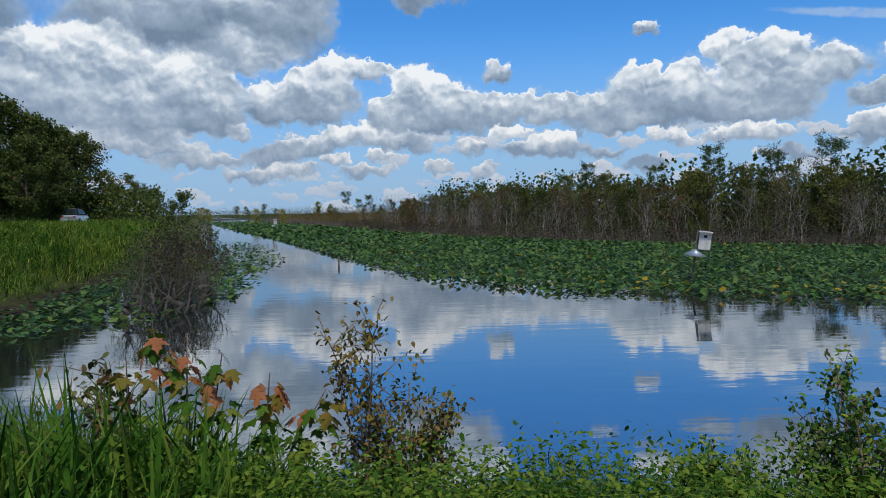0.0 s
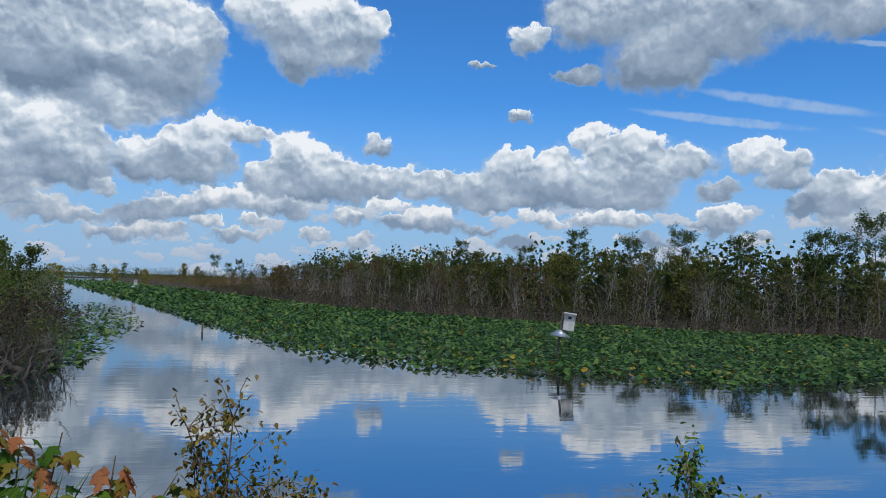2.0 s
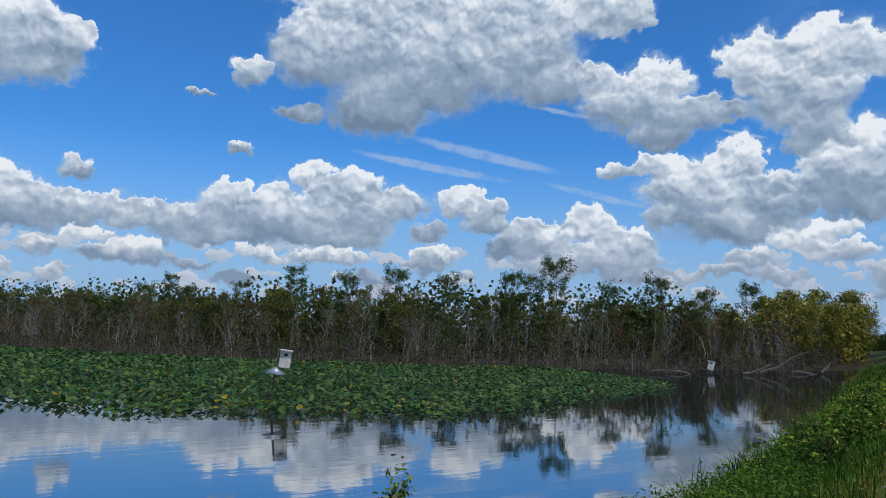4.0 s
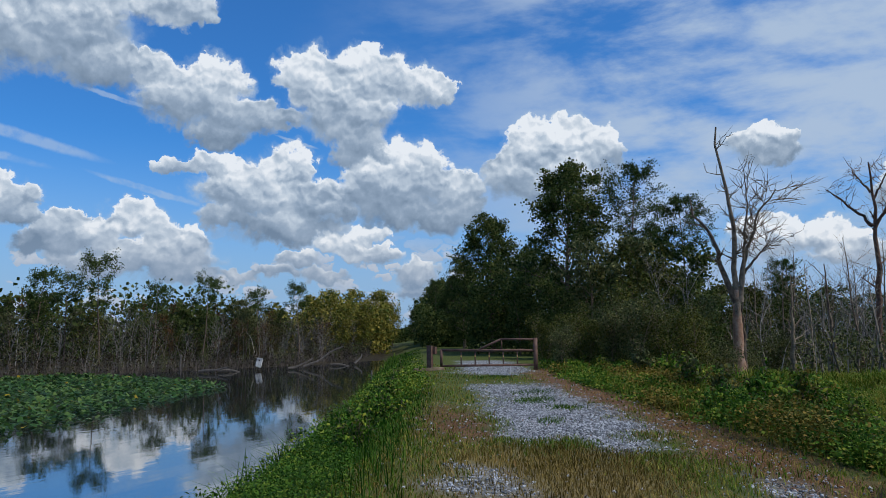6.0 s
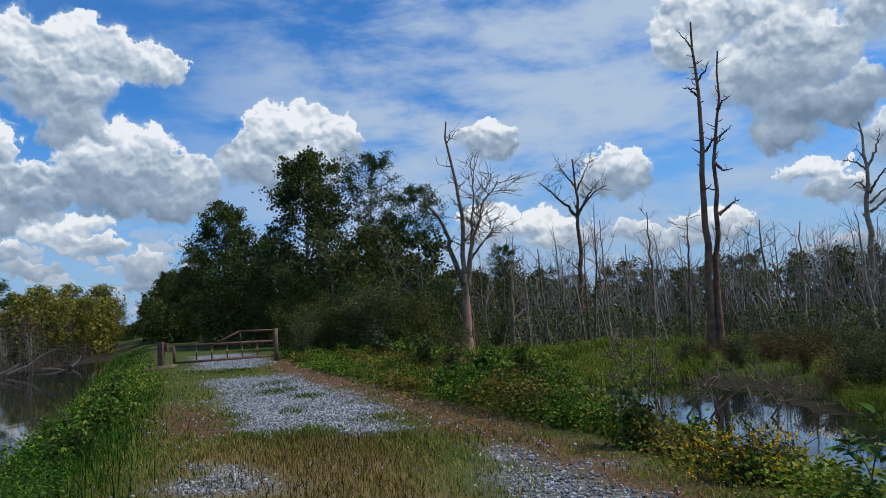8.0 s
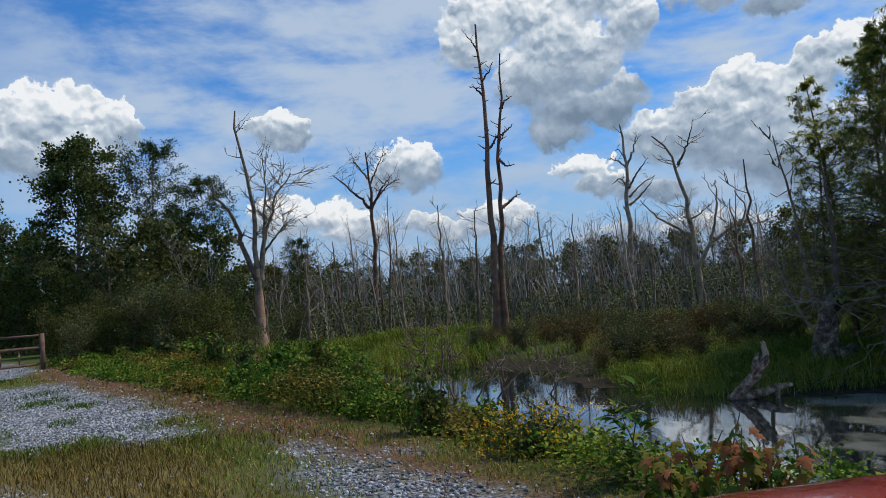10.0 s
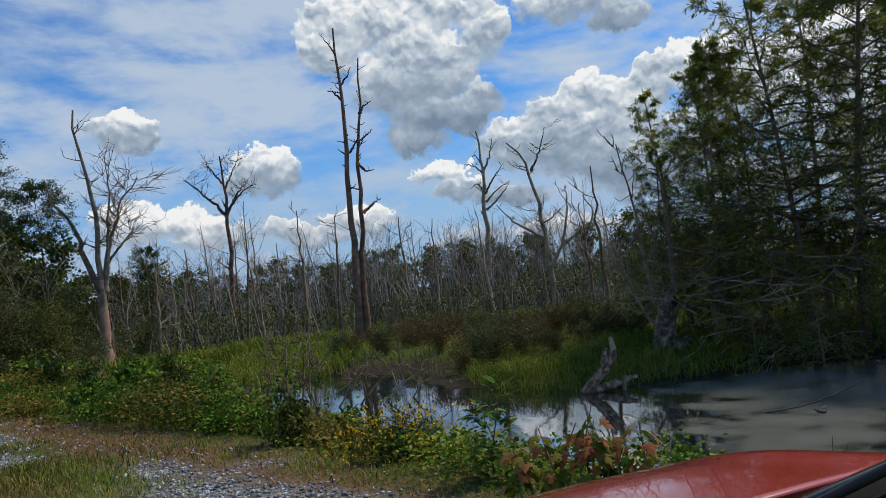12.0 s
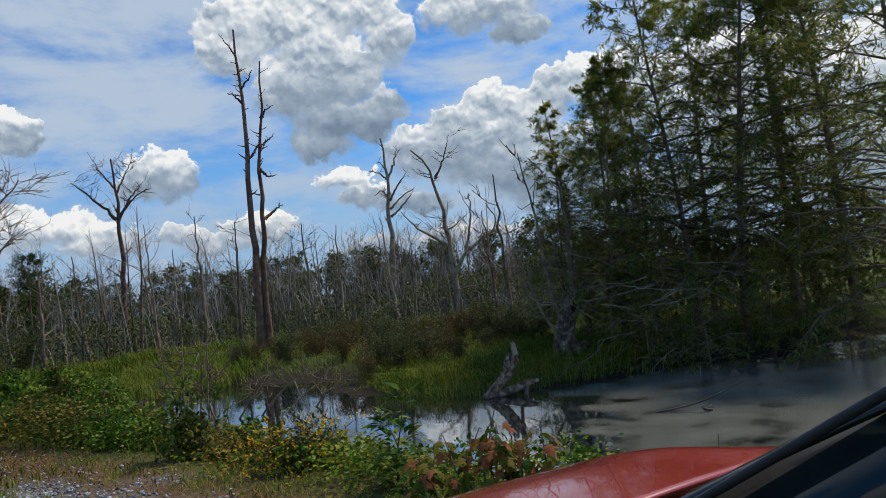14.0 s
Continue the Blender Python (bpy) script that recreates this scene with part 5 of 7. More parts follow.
for az, d, h, r in ((101.6, 46, 8.0, 0.14), (99.6, 50, 6.5, 0.12), (109.4, 50, 7.4, 0.16), (111.6, 46, 6.6, 0.13), (115.8, 48, 7.0, 0.12), (104.0, 44, 7.2, 0.13), (93.4, 50, 6.5, 0.14), (120.8, 40, 6.0, 0.12),
                    (90.8, 44, 5.2, 0.16), (123.6, 30, 5.0, 0.09), (124.6, 26, 6.0, 0.10), (98.2, 44, 7.5, 0.09)):
    x, y = polar(az, d)
    lean = rs.normal() * 0.5
    snag("slim_dead_tree", "slim bleached dead tree with a few stubs", x, y, [(at_side(az, [(0, 0), (lean * 0.4, h * 0.5), (lean, h)]), r, 10, 1.0, 2)], M_DEADWOOD, rs)

# broken hollow snag and the fallen stump at the pond's edge
def gnarled(rg, P, r, sides=14, rings=26, rough=0.22):
    """A thick weathered bole: uneven, ridged along its length, jagged at the broken end."""
    P, cum = np.array(P, float), np.linspace(0, 1, len(P))
    s = np.linspace(0, 1, rings)
    Q = np.stack([np.interp(s, cum, P[:, j]) for j in range(3)], 1)
    R = np.interp(s, np.linspace(0, 1, len(r)), r)
    T = np.gradient(Q, axis=0)
    T /= np.linalg.norm(T, axis=1)[:, None]
    U = np.cross(T, [0.31, 0.95, 0.0])
    U /= np.linalg.norm(U, axis=1)[:, None]
    W = np.cross(T, U)
    ridge = rg.normal(size=sides) * rough
    lump = rg.normal(size=(rings, sides)) * rough * 0.35
    k = 1 + ridge[None] * (0.5 + 0.5 * s[:, None]) + lump
    a = np.linspace(0, 2 * np.pi, sides, endpoint=False)[None]
    V = Q[:, None] + (U[:, None] * np.cos(a)[..., None] + W[:, None] * np.sin(a)[..., None]) * (R[:, None] * k)[..., None]
    V[-1] += T[-1] * (rg.uniform(-0.3, 1.1, sides) * R[-1] * 1.6)[:, None]
    V[-2] += T[-1] * (rg.uniform(-0.2, 0.3, sides) * R[-1])[:, None]
    end = Q[-1] - T[-1] * R[-1] * 1.5
    V = np.concatenate([V.reshape(-1, 3), [end]])
    i, j = np.arange(rings - 1)[:, None] * sides, np.arange(sides)[None]
    j2 = (j + 1) % sides
    F = np.stack([i + j, i + j2, i + sides + j2, i + sides + j], -1).reshape(-1, 4)
    top = np.stack([(rings - 1) * sides + np.arange(sides), (rings - 1) * sides + (np.arange(sides) + 1) % sides, np.full(sides, rings * sides)], 1)
    return V, [F, top]


x, y = polar(128.7, 18.6)
t = snag("hollow_snag", "broken hollow snag, grey and charred, with thin limbs", x, y,
     [(at_side(128.7, [(0.05, 1.0), (-0.35, 2.2), (-0.45, 4.0), (-0.7, 5.6)]), 0.06, 9, 0.6, 2),
      (at_side(128.7, [(0.15, 1.6), (0.32, 2.6), (0.35, 3.6), (0.2, 4.8)]), 0.085, 8, 0.5, 2),
      (at_side(128.7, [(0.0, 0.6), (-0.5, 1.4), (-0.9, 2.6), (-1.2, 3.8)]), 0.045, 7, 0.5, 1),
      (at_side(128.7, [(0.3, 2.9), (1.3, 2.5), (2.6, 1.6), (3.6, 0.7)]), 0.028, 7, 0.7, 2)], M_BARK, rs, 0.05)
part("bole", mesh_np("bole", *gnarled(rs, at_side(128.7, [(-0.12, -0.1), (-0.10, 0.4), (-0.09, 0.85), (0.01, 1.4), (0.15, 1.85)]), [0.24, 0.28, 0.21, 0.16, 0.14]), M_HOLLOW, True), t, "charred grey bole with peeling bark")
part("burl", mesh_np("burl", *gnarled(rs, at_side(128.7, [(0.05, 0.45), (0.25, 0.5), (0.42, 0.58)]), [0.17, 0.15, 0.09], 10, 8), M_HOLLOW, True), t, "dark broken burl")
# no opening is cut: a solid near-black ellipsoid paints the hollow's shade
bm = bmesh.new()
c = sideways(128.7, 0.22)
bmesh.ops.create_uvsphere(bm, u_segments=12, v_segments=8, radius=1, matrix=pose(c[0] - 0.10, c[1] + 0.075, 1.60, 0, 0, 38.7) @ Matrix.Diagonal((0.085, 0.07, 0.13, 1)))
part("hollow", mesh_bm("hollow", bm, M_HOLLOWSHADE, True), t, "near-black ellipsoid painting the shade of a hollow under the broken top")
x, y = polar(123.6, 16.2)
t = thing("fallen_stump", "splintered fallen stump of weathered wood at the water's edge", "stump", pose(x, y, 0))
part("bole", mesh_np("bole", *gnarled(rs, at_side(123.6, [(-0.42, 0.0), (-0.22, 0.22), (0.02, 0.46), (0.16, 0.76)]), [0.12, 0.10, 0.10, 0.115], rough=0.28), M_PALEWOOD, True), t, "pale splintered bole with reddish rot at its broken top")
part("split_log", mesh_np("split_log", *gnarled(rs, at_side(123.6, [(-0.55, 0.02), (-0.2, 0.05), (0.15, 0.14), (0.45, 0.23), (0.68, 0.27)]), [0.05, 0.085, 0.08, 0.06, 0.03], rough=0.32), M_PALEWOOD, True), t, "split log with pale torn edges")
part("spike", mesh_np("spike", *gnarled(rs, at_side(123.6, [(0.12, 0.60), (0.25, 0.85), (0.22, 1.12)]), [0.06, 0.055, 0.035], rough=0.2), M_DEADWOOD, True), t, "grey weathered spike")
part("peg", mesh_np("peg", *gnarled(rs, at_side(123.6, [(0.46, 0.28), (0.40, -0.05)]), [0.05, 0.045], 8, 6), M_DEADWOOD, True), t)
x, y = polar(137, 17.6)
t = thing("fallen_branches", "tangle of pale dead branches under the cypresses", "branches", pose(x, y, 0))
for i in range(30):
    k, hh = rs.uniform(-2.2, 4.4), rs.uniform(0.5, 2.5)
    p = np.array([*(sideways(137, k)), hh]) + [rs.normal() * 0.5, rs.normal() * 0.5, 0]
    d = np.array([*(sideways(137, rs.choice([-1, 1])) + rs.normal(size=2) * 0.4), rs.uniform(-0.35, 0.35)])
    ln = rs.uniform(0.9, 2.6)
    B, S = limb(rs, p, d, ln, 0.014, 0.005, 7, 0.22, droop=0.06)
    branch = part("branch", mesh_np("branch", *tubes([(B, S)], 4), M_PALETWIG), t)
    for _ in range(8):
        twig = limb(rs, B[rs.integers(1, 6)], (B[-1] - B[0]) / ln + rs.normal(size=3) * 0.6, ln * rs.uniform(0.2, 0.5), 0.008, 0.004, 4, 0.25, droop=0.05)
        part("twig", mesh_np("twig", *tubes([twig], 4), M_PALETWIG), branch)
x, y = polar(103.6, 18.0)
snag("brush_pile", "tangle of dead grey branches standing in the pond", x, y,
     [(at_side(103.6, [(a, -0.1), (a + b * 0.4, h * 0.5), (a + b, h)]), 0.030, 6, 0.5, 2)
      for a, b, h in ((-1.0, 0.3, 1.8), (-0.6, -0.7, 1.5), (-0.2, 0.9, 0.9), (0.3, 1.4, 1.0), (0.9, 1.2, 0.7), (-1.3, 0.1, 2.4), (0.6, -0.2, 0.8), (1.6, 0.6, 0.5), (-1.5, -0.2, 1.9), (-0.8, 0.2, 2.6), (-1.1, -0.5, 1.2))], M_BARK, rs, 0.0)

# ---- the lily field ----
def pad_mesh(rg, name, mat):
    """A cupped, notched lily leaf, 1 across."""
    a = np.radians(np.array([12, 50, 95, 140, 180, 220, 265, 310, 348]))
    r = np.array([0.42, 0.5, 0.47, 0.52, 0.6, 0.52, 0.47, 0.5, 0.42]) * rg.uniform(0.92, 1.08, 9)
    V = np.concatenate([[[0, 0, -0.05]], np.stack([r * np.cos(a), r * np.sin(a) * 0.86, 0.07 * np.cos(2 * a) + rg.normal(size=9) * 0.03], 1)])
    F = [[0, i, i + 1] for i in range(1, 9)]
    return V, np.array(F)


def pads(rg, P, size, tilt, low, high):
    base = [pad_mesh(rg, "", None) for _ in range(6)]
    n = len(P)
    a = rg.uniform(0, 2 * np.pi, n)
    tx, ty = np.clip(rg.normal(size=(2, n)) * tilt, -0.8, 0.8)
    s = size * rg.uniform(0.65, 1.25, n)
    kind = rg.integers(0, 6, n)
    sets = []
    for k in range(6):
        i = np.where(kind == k)[0]
        if not len(i):
            continue
        V, F = base[k]
        c, sn = np.cos(a[i])[:, None], np.sin(a[i])[:, None]
        X, Y, Z = V[:, 0][None], V[:, 1][None], V[:, 2][None]
        x2, y2 = (X * c - Y * sn), (X * sn + Y * c)
        z2 = Z + x2 * np.tan(tx[i])[:, None] + y2 * np.tan(ty[i])[:, None]
        W = np.stack([x2, y2, z2], -1) * s[i][:, None, None]
        W += np.concatenate([P[i], rg.uniform(low, high, (len(i), 1))], 1)[:, None]
        W[..., 2] = np.maximum(W[..., 2], 0.006)
        sets.append((W.reshape(-1, 3), [(np.arange(len(i))[:, None, None] * len(V) + F[None]).reshape(-1, 3)]))
    return merge(sets)


def scatter(rg, poly, n, soft=0.3, near=None):
    """Random places in a polygon; near (x, y, d): thinned with distance beyond d."""
    p = np.array(poly)
    out = np.zeros((0, 2))
    while len(out) < n:
        q = rg.uniform(p.min(0), p.max(0), (n * 3, 2))
        k = inside(q[:, 0], q[:, 1], poly, soft) > rg.uniform(0, 1, len(q))
        if near:
            d = np.hypot(q[:, 0] - near[0], q[:, 1] - near[1])
            k &= rg.uniform(0, 1, len(q)) < np.minimum(1, near[2] / d) ** 2
        out = np.concatenate([out, q[k]])
    return out[:n]


LILIES = [(-56, 180), (-27, 102), (-15.7, 71.7), (-6, 42.8), (-2.1, 31.9), (0.9, 25.6), (3.4, 22.5), (7.1, 21.6), (10.3, 20), (12.6, 19.0), (14.9, 19.1), (19, 21.0), (23.4, 22.6), (28.6, 25), (31, 28.5),
          (32.5, 39.8), (25, 42), (20, 45.8), (14.7, 50.4), (8.6, 58), (1.8, 69.6), (-5.4, 87.6), (-16, 119), (-31.5, 165), (-56, 226), (-84, 250)]
WEST_PADS = [(-9.2, 15.2), (-7.4, 18.5), (-6.6, 23), (-8.2, 30), (-9.4, 41), (-13.5, 55), (-17, 66), (-24, 70), (-17, 42), (-14.2, 26), (-12.3, 17)]
rl = np.random.default_rng(21)
field_ = thing("water_lilies", "dense field of green water lily leaves on the canal", "water lilies", kind="stuff")
Q = scatter(rl, LILIES, 37000, 0.5, (6, 20, 28))
D = np.hypot(Q[:, 0], Q[:, 1])
order = np.argsort(D + rl.normal(size=len(D)) * 3)
Q, D = Q[order], D[order]
singles, rest = Q[:300], Q[300:]
size = 0.175 + np.clip((D[300:] - 40) / 150, 0, 0.45)
V, F = pads(rl, rest, size, 0.34, 0.02, 0.22)
part("leaves", mesh_np("leaves", V, F, M_LILY), field_, kind="stuff")
V, F = pads(rl, rest[rl.random(len(rest)) < 0.012] + 0.1, 0.19, 0.4, 0.05, 0.24)
part("yellow_leaves", mesh_np("yellow_leaves", V, F, M_LILYOLD), field_, "yellowed lily leaves", kind="stuff")
PADS = [mesh_np("leaf", *(lambda v, f: (v, [f]))(*pad_mesh(rl, "", None)), M_LILY if i < 5 else M_LILYOLD) for i in range(6)]
for x, y in singles:
    s = 0.21 * rl.uniform(0.65, 1.25)
    part("leaf", PADS[min(5, rl.integers(0, 7) % 6)], field_, m=pose(x, y, rl.uniform(0.06, 0.25), *(rl.normal(size=2) * 20), rl.uniform(0, 360)) @ Matrix.Diagonal((s, s, s, 1)))
west = thing("floating_pads", "patch of lily pads floating along the western bank", "water lilies", kind="stuff")
V, F = pads(rl, scatter(rl, WEST_PADS, 3600, 0.8, (-8, 20, 16)), 0.21, 0.26, 0.01, 0.14)
part("leaves", mesh_np("leaves", V, F, M_LILY), west, kind="stuff")

# ---- grass and weeds ----
def on_land(Q, lift=0.0):
    return np.concatenate([Q, ground_z(Q[:, 0], Q[:, 1])[:, None] + lift], 1)


def stuff(name, label, category, sets, mat):
    V, F = merge(sets) if isinstance(sets, list) else sets
    return tagged(new(name, mesh_np(name, V, F, mat)), label, category, kind="stuff")


rw = np.random.default_rng(31)
bank = [(-10.5, 13), (-8.6, 10.6), (-5.6, 6.8), (-1.8, 5.7), (2.5, 5.7), (6, 6.5), (11, 8.2), (11, 5.6), (6, 3.2), (1, 2.2), (-5, 2.4), (-10, 6)]
B = on_land(scatter(rw, bank, 22000, 0.3), -0.02)
tall = np.clip((-B[:, 0] - 0.4) / 1.2, 0, 1)
keep = rw.random(len(B)) < 0.18 + 0.80 * tall
B, tall = B[keep], tall[keep]
stuff("bank_grass", "tall lush grass on the near bank", "grass", blades(rw, B, 0.38 + 0.42 * tall * (0.6 + 0.8 * (fbm(B[:, 0], B[:, 1], 1.1, 19) + 0.4).clip(0, 1)), 0.014 + 0.013 * tall, 0.55, 0.65), M_LUSH)


def weed_set(rg, C, height, leaf, per, spread, slim=0.42, near=False):
    """Leafy weeds: leaves up a few stems about each place."""
    n = len(C)
    height = np.broadcast_to(height, (n,))
    i = np.repeat(np.arange(n), per)
    f = rg.uniform(0.1, 1, len(i))
    off = rg.normal(size=(len(i), 2)) * spread * (0.4 + 0.6 * np.sin(np.pi * f))[:, None]
    P = C[i] + np.concatenate([off, (f * height[i])[:, None]], 1)
    way = np.concatenate([off / (spread + 1e-6), rg.uniform(-0.3, 0.5, (len(i), 1))], 1)
    return broad(rg, P, leaf, way, slim * 0.7) if near else leaves(rg, P, leaf, 0.6, slim, 0.25, way)


C = on_land(scatter(rw, [(-6.5, 7), (-1.8, 5.8), (2.5, 5.8), (6, 6.6), (9.5, 7.9), (9.5, 6), (5, 3.3), (0, 2.8), (-5, 3.4)], 1500, 0.2))
C = np.concatenate([C, on_land(scatter(rw, [(-2.0, 3.0), (0.9, 3.0), (0.9, 5.4), (-1.2, 5.4)], 330, 0.3))])
stuff("bank_weeds", "low leafy vines and weeds on the near bank", "weeds", weed_set(rw, C, 0.24 + 0.36 * rw.random(len(C)) ** 2, 0.038, 64, 0.15, near=True), M_HERB)

# the canal bank running east
east_bank = [(8, 7.0), (11, 8.2), (20, 12.4), (32, 18.3), (62, 33.7), (63, 31.2), (33, 16.2), (21, 10.2), (12, 6.0), (8, 5.0)]
B = on_land(scatter(rw, east_bank, 17000, 0.25, (8, 5, 14)), -0.02)
stuff("canal_bank_grass", "lush tall grass along the canal bank", "grass", blades(rw, B, (0.12 + 0.42 * np.clip(1.35 - line_dist(B[:, 0], B[:, 1], NEAR_SHORE)[0] / 1.7, 0, 1)) * (0.55 + 0.9 * (fbm(B[:, 0], B[:, 1], 0.9, 6) + 0.4).clip(0, 1.2)), 0.013 + np.hypot(B[:, 0], B[:, 1]) * 0.0006, 0.8, 0.7), M_LUSH)
C = on_land(scatter(rw, [(10, 7.6), (22, 13), (34, 19), (34, 17.2), (22, 11), (10, 6.2)], 170, 0.5, (12, 8, 14)))
stuff("canal_bank_weeds", "leafy weeds hanging over the canal", "weeds", weed_set(rw, C, 0.25 + 0.45 * rw.random(len(C)) ** 1.5, 0.07, 80, 0.24), M_WEED)

# short turf, dry in the middle of the track
turf = [(1, 2.4), (12, 6.4), (22, 10.8), (34, 17), (36, 11), (24, 5.8), (15, 1.6), (9, -1.0), (5, -2.6), (1, -3.5)]
B = on_land(scatter(rw, turf, 60000, 0.3, (4, 0.5, 7.0)), -0.01)
g_, d_, s_ = mask(B[:, 0], B[:, 1], GRAVEL, 0.35), mask(B[:, 0], B[:, 1], DRYPATCH, 0.6), mask(B[:, 0], B[:, 1], STRAW, 0.4)
ok = rw.random(len(B)) > g_ * 1.03 + s_ * 0.75
B, d_ = B[ok], d_[ok]
dist = np.hypot(B[:, 0], B[:, 1])
isdry = rw.random(len(B)) < 0.25 + 0.75 * d_
short = 0.045 + 0.055 * (fbm(B[:, 0], B[:, 1], 0.9, 11) + 0.6).clip(0, 1)
stuff("track_turf", "short green turf on the track verge", "grass", blades(rw, B[~isdry], short[~isdry], 0.006 + dist[~isdry] * 0.0006, 0.9, 0.6), M_GRASS)
stuff("dry_turf", "short straw-coloured grass in the middle of the track", "grass", blades(rw, B[isdry], short[isdry] * 1.1, 0.005 + dist[isdry] * 0.0006, 0.9, 0.6), M_DRY)

B = on_land(scatter(rw, [(-7, 2.6), (1.2, 2.6), (1.2, -3.4), (-3, -6), (-7, -6)], 14000, 0.3), -0.01)
stuff("verge_turf", "short green turf about the parked car", "grass", blades(rw, B, 0.05 + 0.06 * rw.random(len(B)), 0.008, 0.9, 0.6), M_GRASS)
# weeds between the track and the ditch
belt = [(3.4, -3.6), (6.4, -2.2), (9.2, -1.5), (14, 1.2), (22, 4.9), (30, 8.8), (37, 11.6), (38, 7), (30, 3.2), (20, -1.4), (14, -2.0), (10, -3.2), (6, -5.2)]
C = on_land(scatter(rw, belt, 1250, 0.2, (7, -2, 12)))
dd = np.hypot(C[:, 0], C[:, 1])
patchy = fbm(C[:, 0], C[:, 1], 0.55, 13) + rw.normal(size=len(C)) * 0.22
rank = np.argsort(patchy)
third = np.array_split(rank, 3)
mound = 0.55 + 1.2 * (fbm(C[:, 0], C[:, 1], 0.7, 17) + 0.25).clip(-0.2, 0.9)
for idx, mat, hh, nm, lb in ((third[0], M_WEED, 0.32, "ditch_weeds", "bright leafy weeds along the ditch"), (third[1], M_HERB, 0.30, "ditch_herbs", "light green herbs along the ditch"), (third[2], M_RUSTWEED, 0.34, "rusty_weeds", "weeds turning rusty along the ditch")):
    stuff(nm, lb, "weeds", weed_set(rw, C[idx], (hh + 0.25 * rw.random(len(idx)) ** 2) * np.interp(dd[idx], [6, 13, 18, 30], [0.5, 1.0, 0.85, 0.65]) * mound[idx], 0.034 + dd[idx].repeat(90) * 0.0019, 90, 0.22, 0.40), mat)
B = on_land(scatter(rw, belt, 7000, 0.2, (7, -2, 12)), -0.02)
stuff("ditch_grass", "rank grass along the ditch", "grass", blades(rw, B, 0.32 * np.clip(np.hypot(B[:, 0], B[:, 1]) / 13, 0.5, 1.1), 0.010 + np.hypot(B[:, 0], B[:, 1]) * 0.0007, 0.55, 0.5), M_GRASS)

# sedge and shrubs on the swamp side
island = [(60, 6), (40, -3.5), (27, -6), (22, -8), (18, -7.5), (15.6, -8.4), (13.8, -9.8), (12.4, -11.4), (11.8, -13.6), (11.6, -17), (20, -30), (45, -34), (62, -20)]
B = on_land(scatter(rw, island, 30000, 0.3, (16, -10, 16)), -0.02)
stuff("swamp_sedge", "bright green sedge on the swamp mounds", "grass", blades(rw, B, 0.15 + 0.50 * (fbm(B[:, 0], B[:, 1], 0.6, 8) + 0.3).clip(0, 1), 0.008 + np.hypot(B[:, 0], B[:, 1]) * 0.0005, 1.2, 1.0), M_GRASS)
C = on_land(scatter(rw, [(36, -7), (26, -8), (20, -8.6), (17.5, -9.2), (17, -12), (24, -17), (36, -20)], 60, 0.5, (22, -10, 12)))
stuff("swamp_brush", "low reddish-brown brush on the swamp mounds", "weeds", weed_set(rw, C, 0.4 + 0.6 * rw.random(len(C)) ** 1.5, 0.06, 480, 0.42, 0.3), M_BROWNLEAF)
# western dike
wd = [(-11.5, 15), (-13.4, 26), (-16.5, 42), (-23.5, 68), (-40, 110), (-60, 110), (-45, 60), (-32, 30), (-22, 14)]
B = on_land(scatter(rw, wd, 34000, 0.4, (-13, 22, 16)), -0.02)
lush = rw.random(len(B)) < 0.72
for pick, mat, nm, lb in ((lush, M_LUSH, "dike_grass", "lush dark grass on the western dike"), (~lush, M_GRASS, "dike_meadow", "bright yellow-green grass on the western dike")):
    Q = B[pick]
    stuff(nm, lb, "grass", blades(rw, Q, 0.28 + 0.38 * (fbm(Q[:, 0], Q[:, 1], 0.5, 3) + 0.5).clip(0, 1.2), 0.012 + np.hypot(Q[:, 0], Q[:, 1]) * 0.0007, 1.2, 0.9), mat)
C = on_land(scatter(rw, wd, 1300, 0.4, (-13, 20, 14)))
stuff("dike_weeds", "leafy green weeds in mounds on the western dike", "weeds", weed_set(rw, C, 0.15 + 0.75 * (fbm(C[:, 0], C[:, 1], 0.6, 5) + 0.25).clip(0, 0.9), 0.05, 80, 0.30), M_HERB)

B = on_land(scatter(rw, [polar(88, 28), polar(98, 25), polar(104, 26), polar(104, 40), polar(96, 46), polar(88, 44)], 22000, 0.6), -0.02)
stuff("marsh_grass", "bright yellow-green marsh grass beyond the ditch", "grass", blades(rw, B, 0.30 + 0.45 * (fbm(B[:, 0], B[:, 1], 0.4, 8) + 0.4).clip(0, 1), 0.03, 1.2, 0.9), M_GRASS)
# undergrowth that closes the woods
FARL = [(-55, 226), (-31, 165)] + FAR_LINE
P = hedge(rw, FARL, (-0.6, 4), 1.7, 22000, 0.2, -0.1)
stuff("far_bank_twigs", "grey-brown reedy brush along the far bank", "brush", blades(rw, P * [1, 1, 0] + [0, 0, -0.1], 0.45 + 1.0 * rw.random(len(P)) ** 1.4, 0.024, 0.6, 0.4), M_REED)
# undergrowth and low brush in leaves with the bank's shade put into their colour
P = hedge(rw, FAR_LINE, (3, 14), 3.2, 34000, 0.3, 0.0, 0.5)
stuff("far_bank_undergrowth", "grey-brown undergrowth of the swamp wood, its colour darkened for shade", "brush", leaves(rw, P, 0.18, 0.3, 0.22), M_SHADESHRUB)
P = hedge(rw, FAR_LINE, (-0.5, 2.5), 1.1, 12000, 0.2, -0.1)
stuff("far_bank_brush", "low brush along the water of the far bank, its colour darkened for shade", "brush", leaves(rw, P, 0.17, 0.3, 0.3), M_SHADESHRUB)
P = hedge(rw, FAR_LINE, (13, 24), 4.8, 24000, 0.3, 0.0, 0.45)
